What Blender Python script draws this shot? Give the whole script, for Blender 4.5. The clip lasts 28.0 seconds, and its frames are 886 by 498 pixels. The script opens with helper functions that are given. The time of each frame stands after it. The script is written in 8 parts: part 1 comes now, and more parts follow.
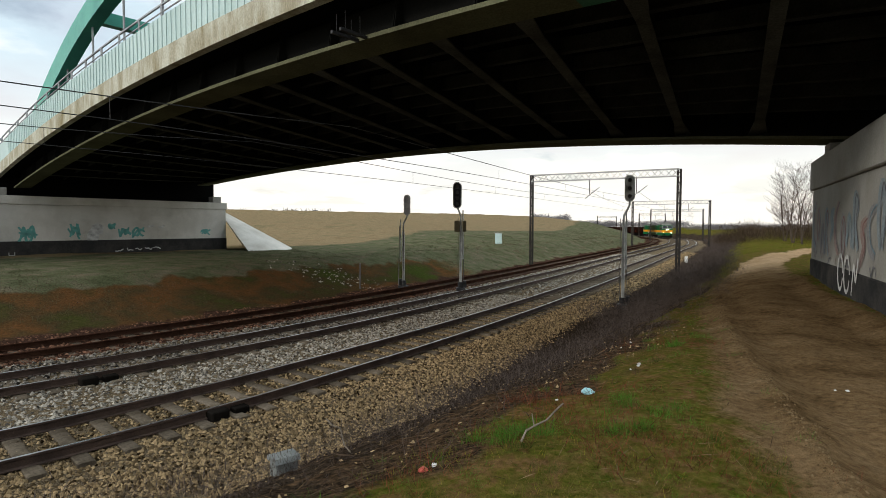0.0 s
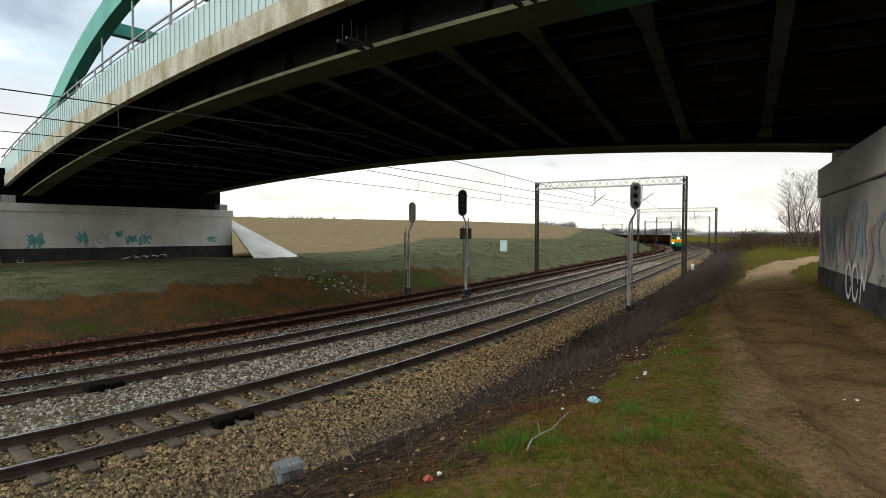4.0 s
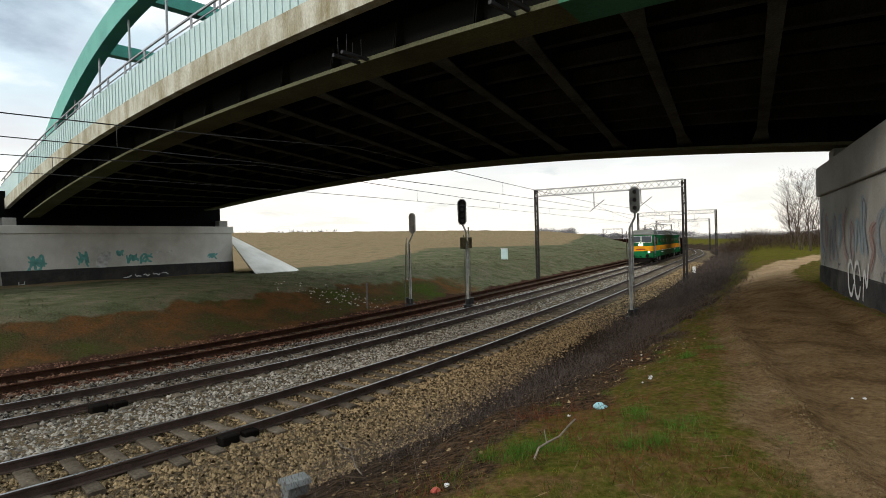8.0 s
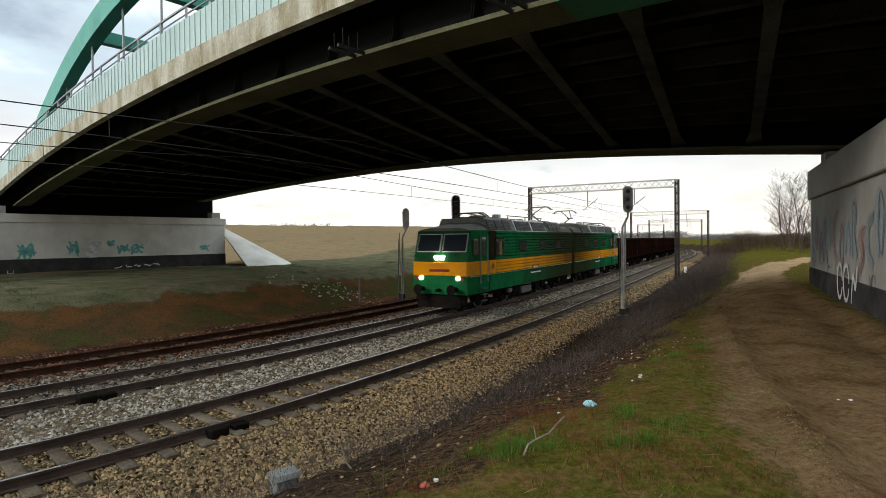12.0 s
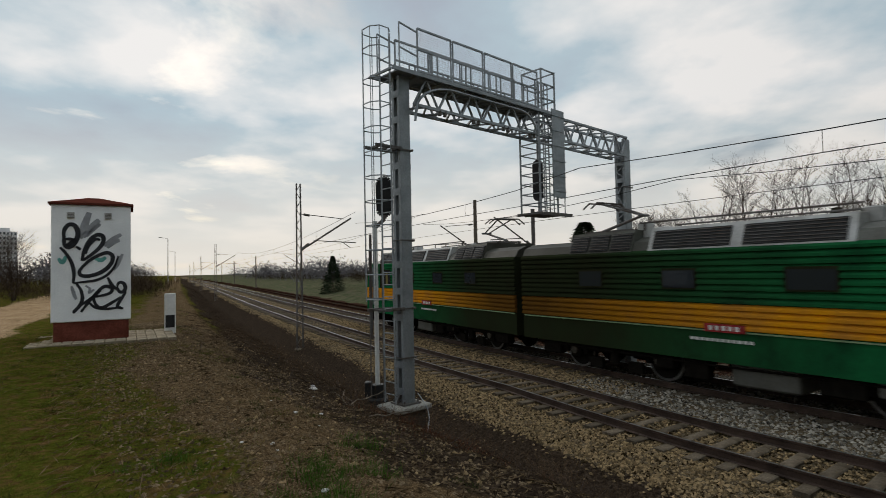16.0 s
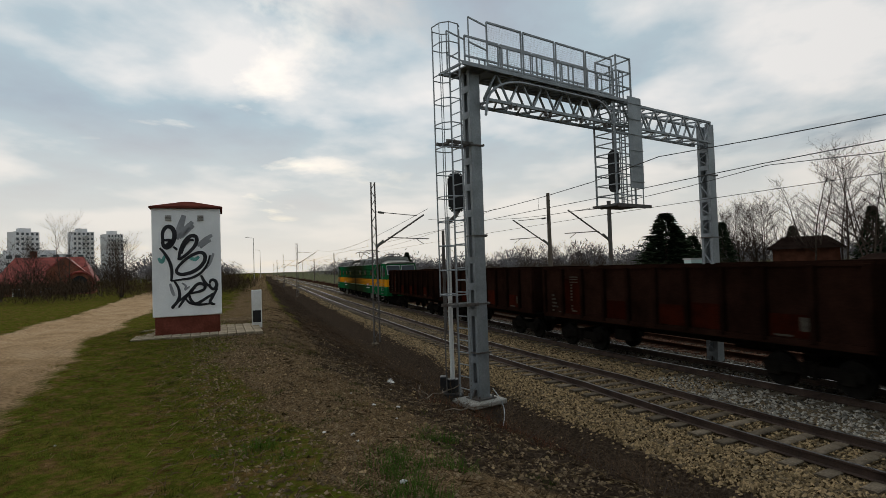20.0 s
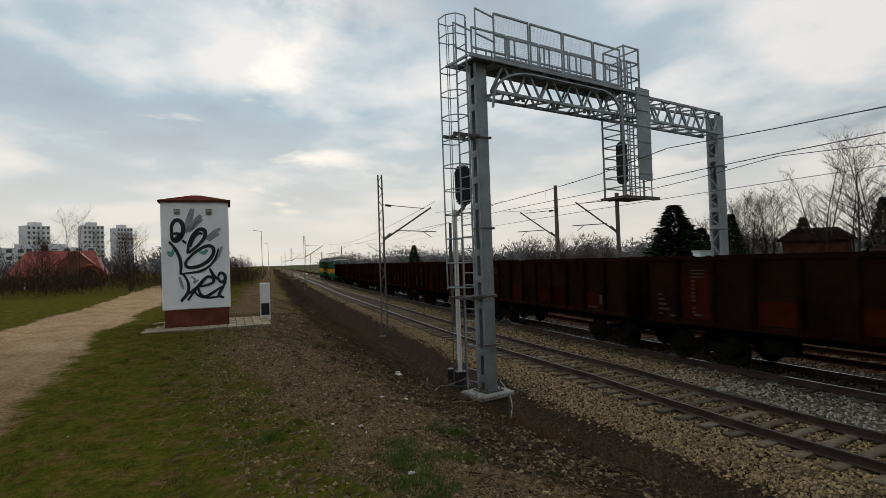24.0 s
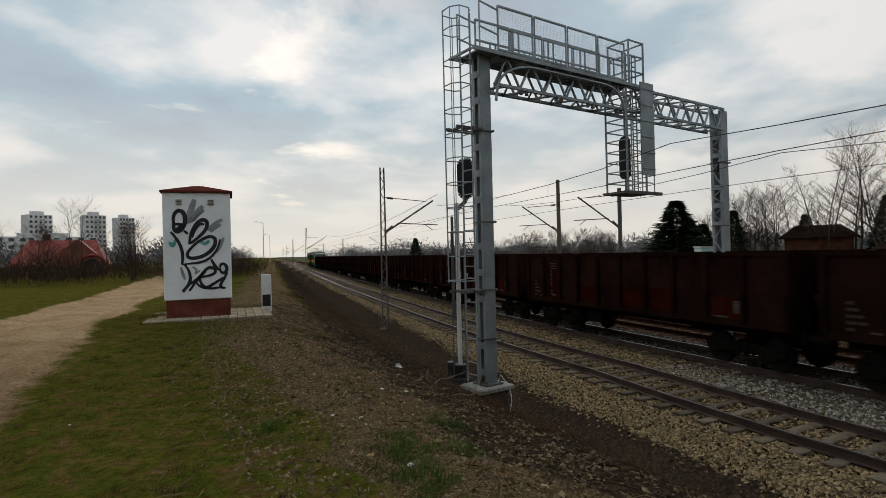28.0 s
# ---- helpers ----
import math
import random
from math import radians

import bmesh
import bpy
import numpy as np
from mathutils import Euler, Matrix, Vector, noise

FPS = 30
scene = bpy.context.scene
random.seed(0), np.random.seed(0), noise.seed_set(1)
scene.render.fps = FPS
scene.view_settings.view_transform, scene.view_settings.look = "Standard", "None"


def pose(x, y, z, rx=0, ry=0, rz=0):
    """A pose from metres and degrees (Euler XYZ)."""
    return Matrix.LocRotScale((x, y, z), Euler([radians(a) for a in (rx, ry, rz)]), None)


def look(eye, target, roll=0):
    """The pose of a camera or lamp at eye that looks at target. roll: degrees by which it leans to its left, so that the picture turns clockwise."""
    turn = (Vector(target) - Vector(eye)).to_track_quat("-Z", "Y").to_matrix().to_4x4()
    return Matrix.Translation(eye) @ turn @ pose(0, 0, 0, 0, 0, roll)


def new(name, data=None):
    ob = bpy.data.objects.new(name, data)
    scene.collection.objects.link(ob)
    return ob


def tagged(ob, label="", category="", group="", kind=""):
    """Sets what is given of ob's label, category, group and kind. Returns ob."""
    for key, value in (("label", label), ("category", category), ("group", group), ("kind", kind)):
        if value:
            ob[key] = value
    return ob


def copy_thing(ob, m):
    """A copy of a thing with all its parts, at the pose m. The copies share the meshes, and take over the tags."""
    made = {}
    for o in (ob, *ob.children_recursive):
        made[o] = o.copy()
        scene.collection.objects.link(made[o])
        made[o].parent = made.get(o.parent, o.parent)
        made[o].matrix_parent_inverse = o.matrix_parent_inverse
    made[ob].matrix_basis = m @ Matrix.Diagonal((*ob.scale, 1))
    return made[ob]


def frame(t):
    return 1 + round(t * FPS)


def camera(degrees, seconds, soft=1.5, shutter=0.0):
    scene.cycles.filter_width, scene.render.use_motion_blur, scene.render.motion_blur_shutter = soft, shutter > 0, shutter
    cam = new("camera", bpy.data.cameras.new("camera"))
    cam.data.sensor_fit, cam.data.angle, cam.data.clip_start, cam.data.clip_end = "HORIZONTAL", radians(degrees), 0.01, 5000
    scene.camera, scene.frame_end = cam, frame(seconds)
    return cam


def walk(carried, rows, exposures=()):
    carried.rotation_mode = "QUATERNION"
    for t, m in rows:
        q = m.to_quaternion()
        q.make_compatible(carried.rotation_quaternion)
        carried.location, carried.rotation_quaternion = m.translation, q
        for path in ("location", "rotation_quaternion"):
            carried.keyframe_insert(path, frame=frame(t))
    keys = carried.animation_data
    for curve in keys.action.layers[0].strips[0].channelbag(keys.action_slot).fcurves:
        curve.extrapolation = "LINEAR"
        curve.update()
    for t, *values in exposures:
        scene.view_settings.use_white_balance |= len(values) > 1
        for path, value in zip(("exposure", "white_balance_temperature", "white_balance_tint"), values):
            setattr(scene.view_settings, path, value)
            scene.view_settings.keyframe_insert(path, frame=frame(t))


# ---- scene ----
cam = camera(78.0, 28.0, soft=0.8, shutter=0.3)


def cam_pose(yaw, pitch, roll):
    return Matrix.Translation((0, 0, EYE)) @ pose(0, 0, 0, 90 + pitch, 0, yaw) @ pose(0, 0, 0, 0, 0, roll)


EYE = 3.4
VIEWS = [(0, -0.61, -2.37, 0.07), (0.5, -0.93, -2.85, -0.41), (1, -0.59, -2.59, -0.61), (1.5, -0.08, -2.49, -0.64),
         (2, -0.24, -2.68, -0.23), (2.5, -0.41, -2.61, -0.06), (3, -0.24, -1.37, 0.14), (3.5, -0.07, -1.70, 0.06),
         (5.5, -0.03, -0.96, 0.22), (6, 0.15, -1.76, -0.48), (6.5, 0.25, -1.29, -0.46), (7, 0.36, -1.17, -0.84),
         (7.5, 0.15, -1.20, -0.28), (8, 0.00, -0.56, -1.60), (8.5, -0.17, 0.04, -1.82), (9, -0.95, -0.11, -1.27),
         (9.5, -1.52, -0.95, -0.88), (10, -0.95, -0.64, -1.04), (10.5, -2.15, -0.79, -1.71), (11, -1.78, -0.32, -0.71),
         (11.5, -0.89, -0.59, -0.92), (12, -0.70, -1.00, -0.60), (12.5, 1.00, -1.20, -0.20), (13, 8.80, -1.30, 0.40),
         (13.5, 22.59, -1.27, 1.02), (14, 40.52, -0.67, -0.23), (14.5, 59.55, -0.96, -3.27), (15, 76.26, 1.49, -2.61),
         (15.5, 89.67, 2.17, -2.10), (16, 94.88, 2.12, -1.24), (16.5, 98.64, 1.96, -1.40), (17, 100.53, 1.85, -1.24),
         (17.5, 101.48, 1.83, -1.52), (18, 101.89, 1.79, -1.81), (18.5, 102.40, 1.65, -1.87), (19, 102.45, 1.84, -1.91),
         (19.5, 102.54, 1.90, -2.15), (20, 102.50, 1.83, -1.89), (20.5, 102.44, 1.59, -1.89), (21, 102.50, 1.60, -1.77),
         (21.5, 102.39, 1.33, -1.80), (23.5, 103.15, 1.02, -1.89), (24, 103.28, 1.10, -2.01), (24.5, 103.47, 1.09, -1.97),
         (25, 103.28, 1.14, -1.74), (25.5, 103.19, 0.96, -1.77), (26, 103.35, 0.74, -1.94), (26.5, 103.54, 0.65, -1.54),
         (27, 102.66, -0.10, -1.80), (27.5, 102.70, 0.28, -1.95), (28, 103.45, 0.40, -1.40)]
walk(cam, [(t, cam_pose(a, b, c)) for t, a, b, c in VIEWS],
     exposures=[(0.0, 0.22), (11.5, 0.22), (13.5, 0.42), (14.0, 0.46), (14.5, 0.12), (15.0, -0.3), (15.5, -0.58), (16.0, -0.7), (28.0, -0.7)])

# ---- world and sun ----
world = bpy.data.worlds.new("sky")
scene.world = world
world.use_nodes = True
wn, wl = world.node_tree.nodes, world.node_tree.links
wn.clear()
SUN_EL, SUN_AZ = radians(26), radians(-122)  # azimuth from north, clockwise
sky = wn.new("ShaderNodeTexSky")
sky.sky_type, sky.sun_disc = "NISHITA", False
sky.sun_elevation, sky.sun_rotation = SUN_EL, SUN_AZ
sky.air_density, sky.dust_density = 1.0, 1.5
co = wn.new("ShaderNodeTexCoord")
sep = wn.new("ShaderNodeSeparateXYZ")
wl.new(co.outputs["Generated"], sep.inputs[0])
# the cloud deck: directions are laid out on a flat layer overhead
hgt = wn.new("ShaderNodeMath"); hgt.operation = "MAXIMUM"; hgt.inputs[1].default_value = 0.0
wl.new(sep.outputs["Z"], hgt.inputs[0])
den = wn.new("ShaderNodeMath"); den.operation = "ADD"; den.inputs[1].default_value = 0.16
wl.new(hgt.outputs[0], den.inputs[0])
dvx = wn.new("ShaderNodeMath"); dvx.operation = "DIVIDE"
dvy = wn.new("ShaderNodeMath"); dvy.operation = "DIVIDE"
wl.new(sep.outputs["X"], dvx.inputs[0]); wl.new(den.outputs[0], dvx.inputs[1])
wl.new(sep.outputs["Y"], dvy.inputs[0]); wl.new(den.outputs[0], dvy.inputs[1])
flat = wn.new("ShaderNodeCombineXYZ")
wl.new(dvx.outputs[0], flat.inputs[0]); wl.new(dvy.outputs[0], flat.inputs[1])
cloud = wn.new("ShaderNodeTexNoise")
cloud.inputs["Scale"].default_value, cloud.inputs["Detail"].default_value = 0.95, 9.0
cloud.inputs["Roughness"].default_value, cloud.inputs["Distortion"].default_value = 0.56, 0.25
wl.new(flat.outputs[0], cloud.inputs["Vector"])
cover = wn.new("ShaderNodeValToRGB")
cover.color_ramp.elements[0].position, cover.color_ramp.elements[1].position = 0.24, 0.42
wl.new(cloud.outputs["Fac"], cover.inputs[0])
body = wn.new("ShaderNodeTexNoise")
body.inputs["Scale"].default_value, body.inputs["Detail"].default_value = 1.25, 7.0
body.inputs["Roughness"].default_value = 0.5
shift = wn.new("ShaderNodeVectorMath"); shift.inputs[1].default_value = (7.3, 2.1, 4.0)
wl.new(flat.outputs[0], shift.inputs[0]); wl.new(shift.outputs[0], body.inputs["Vector"])
tone = wn.new("ShaderNodeValToRGB")
tone.color_ramp.elements[0].position, tone.color_ramp.elements[0].color = 0.30, (0.50, 0.57, 0.66, 1)
tone.color_ramp.elements[1].position, tone.color_ramp.elements[1].color = 0.62, (1.08, 1.06, 1.04, 1)
mid = tone.color_ramp.elements.new(0.46); mid.color = (0.57, 0.70, 0.78, 1)
wl.new(body.outputs["Fac"], tone.inputs[0])
# a paler, warmer band of haze low over the horizon
low = wn.new("ShaderNodeMapRange")
low.inputs[1].default_value, low.inputs[2].default_value = 0.03, 0.26
low.inputs[3].default_value, low.inputs[4].default_value = 0.92, 0.0
wl.new(sep.outputs["Z"], low.inputs[0])
haze = wn.new("ShaderNodeMixRGB"); haze.inputs[2].default_value = (1.02, 0.96, 0.86, 1)
wl.new(low.outputs[0], haze.inputs[0]); wl.new(tone.outputs[0], haze.inputs[1])
# the deck glows more towards the veiled sun
dirn = wn.new("ShaderNodeVectorMath"); dirn.operation = "NORMALIZE"
wl.new(co.outputs["Generated"], dirn.inputs[0])
dot = wn.new("ShaderNodeVectorMath"); dot.operation = "DOT_PRODUCT"
dot.inputs[1].default_value = (math.sin(SUN_AZ) * math.cos(SUN_EL), math.cos(SUN_AZ) * math.cos(SUN_EL), math.sin(SUN_EL))
wl.new(dirn.outputs[0], dot.inputs[0])
veil = wn.new("ShaderNodeMapRange")
veil.inputs[1].default_value, veil.inputs[2].default_value = -0.1, 1.0
veil.inputs[3].default_value, veil.inputs[4].default_value = 1.0, 1.32
wl.new(dot.outputs["Value"], veil.inputs[0])
# an overcast deck is brightest overhead
crown = wn.new("ShaderNodeMapRange")
crown.inputs[1].default_value, crown.inputs[2].default_value = 0.5, 1.0
crown.inputs[3].default_value, crown.inputs[4].default_value = 1.0, 1.7
wl.new(sep.outputs["Z"], crown.inputs[0])
glare = wn.new("ShaderNodeMath"); glare.operation = "MULTIPLY"
wl.new(veil.outputs[0], glare.inputs[0]); wl.new(crown.outputs[0], glare.inputs[1])
bg_sky, bg_cloud = wn.new("ShaderNodeBackground"), wn.new("ShaderNodeBackground")
bg_sky.inputs[1].default_value = 0.09
wl.new(glare.outputs[0], bg_cloud.inputs[1])
wl.new(sky.outputs[0], bg_sky.inputs[0]); wl.new(haze.outputs[0], bg_cloud.inputs[0])
both = wn.new("ShaderNodeMixShader")
thick = wn.new("ShaderNodeMath"); thick.operation = "MAXIMUM"   # no gaps in the haze over the horizon
wl.new(cover.outputs[0], thick.inputs[0]); wl.new(low.outputs[0], thick.inputs[1])
wl.new(thick.outputs[0], both.inputs[0]); wl.new(bg_sky.outputs[0], both.inputs[1]); wl.new(bg_cloud.outputs[0], both.inputs[2])
wout = wn.new("ShaderNodeOutputWorld")
wl.new(both.outputs[0], wout.inputs[0])

sun = new("sun", bpy.data.lights.new("sun", "SUN"))
sun.data.energy, sun.data.angle, sun.data.color = 1.5, radians(10), (1.0, 0.94, 0.85)
sun_from = Vector((math.sin(SUN_AZ) * math.cos(SUN_EL), math.cos(SUN_AZ) * math.cos(SUN_EL), math.sin(SUN_EL)))
sun.matrix_basis = look(sun_from * 80, (0, 0, 0))


# ---- materials ----
def mat(name, color, rough=0.7, metal=0.0, vary=0.25, scale=3.0, fine=40.0, bump=0.15, tint=None, coat=0.0, stretch=(1, 1, 1), rand=0.0, amount=0.5):
    """A painted, mineral or metal surface: base colour with large stains towards tint, fine grain and relief."""
    m = bpy.data.materials.new(name)
    m.use_nodes = True
    nt = m.node_tree
    N, L = nt.nodes, nt.links
    b = N["Principled BSDF"]
    b.inputs["Roughness"].default_value, b.inputs["Metallic"].default_value = rough, metal
    b.inputs["Coat Weight"].default_value = coat
    b.inputs["Specular IOR Level"].default_value = 0.0 if rough > 0.7 and not metal else 0.3
    tc = N.new("ShaderNodeTexCoord")
    mp = N.new("ShaderNodeMapping"); mp.inputs["Scale"].default_value = stretch
    L.new(tc.outputs["Object"], mp.inputs["Vector"])
    big, small = N.new("ShaderNodeTexNoise"), N.new("ShaderNodeTexNoise")
    big.inputs["Scale"].default_value, big.inputs["Detail"].default_value = scale, 6
    big.inputs["Roughness"].default_value = 0.62
    small.inputs["Scale"].default_value, small.inputs["Detail"].default_value = fine, 3
    L.new(mp.outputs[0], big.inputs["Vector"]); L.new(mp.outputs[0], small.inputs["Vector"])
    tint = tint or tuple(c * 0.45 for c in color)
    ramp = N.new("ShaderNodeValToRGB")
    ramp.color_ramp.elements[0].position, ramp.color_ramp.elements[1].position = 0.5 - 0.22 * amount, 0.5 + 0.42 * amount
    ramp.color_ramp.elements[0].color, ramp.color_ramp.elements[1].color = (*color, 1), (*tint, 1)
    L.new(big.outputs["Fac"], ramp.inputs[0])
    val = N.new("ShaderNodeMapRange")
    val.inputs[1].default_value, val.inputs[2].default_value = 0.25, 0.75
    val.inputs[3].default_value, val.inputs[4].default_value = 1 - vary, 1 + vary
    L.new(small.outputs["Fac"], val.inputs[0])
    mul = N.new("ShaderNodeVectorMath"); mul.operation = "SCALE"
    L.new(ramp.outputs[0], mul.inputs[0]); L.new(val.outputs[0], mul.inputs["Scale"])
    last = mul
    if rand:
        info = N.new("ShaderNodeObjectInfo")
        rv = N.new("ShaderNodeMapRange"); rv.inputs[3].default_value, rv.inputs[4].default_value = 1 - rand, 1 + rand
        L.new(info.outputs["Random"], rv.inputs[0])
        last = N.new("ShaderNodeVectorMath"); last.operation = "SCALE"
        L.new(mul.outputs[0], last.inputs[0]); L.new(rv.outputs[0], last.inputs["Scale"])
    L.new(last.outputs[0], b.inputs["Base Color"])
    rr = N.new("ShaderNodeMapRange")
    rr.inputs[3].default_value, rr.inputs[4].default_value = max(rough - 0.12, 0.05), min(rough + 0.15, 1)
    L.new(big.outputs["Fac"], rr.inputs[0]); L.new(rr.outputs[0], b.inputs["Roughness"])
    if bump:
        bp = N.new("ShaderNodeBump"); bp.inputs["Strength"].default_value, bp.inputs["Distance"].default_value = bump, 0.02
        L.new(small.outputs["Fac"], bp.inputs["Height"]); L.new(bp.outputs[0], b.inputs["Normal"])
    return m


def island_mat(name, c0, c1, rough=0.85, fine=60.0):
    """Loose pieces of one stuff, each with its own shade between two colours."""
    m = bpy.data.materials.new(name)
    m.use_nodes = True
    N, L = m.node_tree.nodes, m.node_tree.links
    b = N["Principled BSDF"]; b.inputs["Roughness"].default_value = rough
    b.inputs["Specular IOR Level"].default_value = 0.0
    g = N.new("ShaderNodeNewGeometry")
    r = N.new("ShaderNodeValToRGB")
    r.color_ramp.elements[0].color, r.color_ramp.elements[1].color = (*c0, 1), (*c1, 1)
    L.new(g.outputs["Random Per Island"], r.inputs[0])
    tc, no = N.new("ShaderNodeTexCoord"), N.new("ShaderNodeTexNoise")
    no.inputs["Scale"].default_value = fine
    L.new(tc.outputs["Object"], no.inputs["Vector"])
    v = N.new("ShaderNodeMapRange"); v.inputs[3].default_value, v.inputs[4].default_value = 0.6, 1.3
    L.new(no.outputs["Fac"], v.inputs[0])
    mul = N.new("ShaderNodeVectorMath"); mul.operation = "SCALE"
    L.new(r.outputs[0], mul.inputs[0]); L.new(v.outputs[0], mul.inputs["Scale"])
    L.new(mul.outputs[0], b.inputs["Base Color"])
    return m


def glow(name, color, strength):
    m = bpy.data.materials.new(name)
    m.use_nodes = True
    b = m.node_tree.nodes["Principled BSDF"]
    b.inputs["Base Color"].default_value = (*color, 1)
    b.inputs["Emission Color"].default_value, b.inputs["Emission Strength"].default_value = (*color, 1), strength
    return m


def glass(name, color=(0.02, 0.025, 0.03), rough=0.06):
    m = bpy.data.materials.new(name)
    m.use_nodes = True
    b = m.node_tree.nodes["Principled BSDF"]
    b.inputs["Base Color"].default_value, b.inputs["Roughness"].default_value = (*color, 1), rough
    b.inputs["Specular IOR Level"].default_value = 0.35
    return m


M_RAIL = mat("rail_side", (0.085, 0.055, 0.042), 0.75, 0.3, 0.3, 2.0, 50)
M_RAILTOP = mat("rail_head", (0.42, 0.42, 0.43), 0.28, 0.9, 0.15, 1.0, 30, 0.05)
M_RUST = mat("rusty_rail", (0.045, 0.022, 0.014), 0.85, 0.0, 0.35, 2.0, 50)
M_SLEEPER = mat("concrete_sleeper", (0.135, 0.110, 0.082), 0.9, 0, 0.3, 3.0, 40, 0.3, (0.055, 0.042, 0.028), rand=0.3)
M_OLDSLEEPER = mat("old_wood_sleeper", (0.10, 0.075, 0.055), 0.9, 0, 0.3, 3.0, 40, 0.4, rand=0.25, stretch=(0.4, 4, 4))
M_STONE = island_mat("ballast_stone", (0.014, 0.009, 0.004), (0.40, 0.285, 0.155))
M_STONE_GREY = island_mat("grey_ballast_stone", (0.028, 0.024, 0.020), (0.42, 0.38, 0.315))
# dimmer copy of the grey ballast, carrying the train's shadow in its colour
M_STONE_SHADE = island_mat("oily_ballast_stone", (0.012, 0.010, 0.009), (0.27, 0.24, 0.20))
M_STONE_RUST = island_mat("rusty_ballast_stone", (0.034, 0.018, 0.012), (0.20, 0.105, 0.068))
M_CONC = mat("concrete", (0.33, 0.32, 0.295), 0.85, 0, 0.14, 0.7, 26, 0.2, (0.26, 0.25, 0.22))
M_CONC_PALE = mat("pale_concrete", (0.62, 0.60, 0.55), 0.85, 0, 0.12, 0.5, 22, 0.2, (0.44, 0.42, 0.37))
M_FASCIA = mat("stained_fascia_concrete", (0.46, 0.45, 0.375), 0.85, 0, 0.25, 1.1, 24, 0.25, (0.20, 0.165, 0.09), stretch=(1.6, 1.6, 0.5))
# deep shade under the deck is put into these two near-black colours
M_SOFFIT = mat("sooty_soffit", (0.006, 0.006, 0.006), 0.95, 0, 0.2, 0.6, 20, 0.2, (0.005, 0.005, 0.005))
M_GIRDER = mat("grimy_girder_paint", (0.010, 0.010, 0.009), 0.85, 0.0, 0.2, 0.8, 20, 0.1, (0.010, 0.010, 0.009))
M_GREENSTEEL = mat("green_arch_paint", (0.07, 0.33, 0.26), 0.45, 0.1, 0.12, 0.6, 18, 0.05, (0.05, 0.24, 0.2))
M_SCREEN = mat("pale_green_screen", (0.44, 0.56, 0.55), 0.5, 0.0, 0.08, 0.6, 12, 0.05, (0.36, 0.47, 0.45))
M_BITUMEN = mat("black_bitumen", (0.035, 0.035, 0.035), 0.8, 0, 0.3, 1.2, 30, 0.3, (0.07, 0.065, 0.06))
M_GALV = mat("galvanised_steel", (0.30, 0.32, 0.335), 0.55, 0.5, 0.14, 1.5, 25, 0.05, (0.20, 0.215, 0.225))
M_DARKSTEEL = mat("dark_weathered_steel", (0.13, 0.125, 0.12), 0.7, 0.4, 0.25, 2.0, 30, 0.1, (0.10, 0.07, 0.055))
M_GREYPOLE = mat("grey_painted_pole", (0.48, 0.47, 0.44), 0.6, 0.2, 0.15, 1.5, 30, 0.05)
M_BLACK = mat("black_paint", (0.02, 0.02, 0.021), 0.6, 0, 0.3, 2.0, 30, 0.05)
M_WIRE = mat("copper_wire", (0.05, 0.05, 0.05), 0.5, 0.5, 0.1)
M_LGREEN = mat("locomotive_green", (0.012, 0.135, 0.046), 0.72, 0.0, 0.12, 0.9, 16, 0.03, (0.010, 0.045, 0.020))
M_LGRIME = mat("sooty_locomotive_green", (0.024, 0.026, 0.013), 0.8, 0.0, 0.25, 0.7, 16, 0.05, (0.016, 0.014, 0.008))
# olive flange, lightened in colour for the daylight it catches from outside
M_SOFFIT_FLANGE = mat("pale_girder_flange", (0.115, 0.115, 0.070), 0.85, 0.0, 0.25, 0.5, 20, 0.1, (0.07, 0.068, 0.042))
# darker copy of the arch green, with the deck's shade in its colour
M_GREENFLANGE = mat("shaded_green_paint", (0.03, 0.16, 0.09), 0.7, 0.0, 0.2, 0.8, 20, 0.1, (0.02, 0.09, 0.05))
# light caught by the beams' lower edges is put into these two colours
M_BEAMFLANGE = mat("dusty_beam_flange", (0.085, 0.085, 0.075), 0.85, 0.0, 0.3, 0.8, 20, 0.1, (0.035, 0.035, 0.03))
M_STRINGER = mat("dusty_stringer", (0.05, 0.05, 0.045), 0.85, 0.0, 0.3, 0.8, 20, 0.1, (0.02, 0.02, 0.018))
M_LYELLOW = mat("locomotive_yellow", (0.66, 0.27, 0.008), 0.72, 0.0, 0.1, 0.9, 16, 0.03, (0.40, 0.17, 0.03))


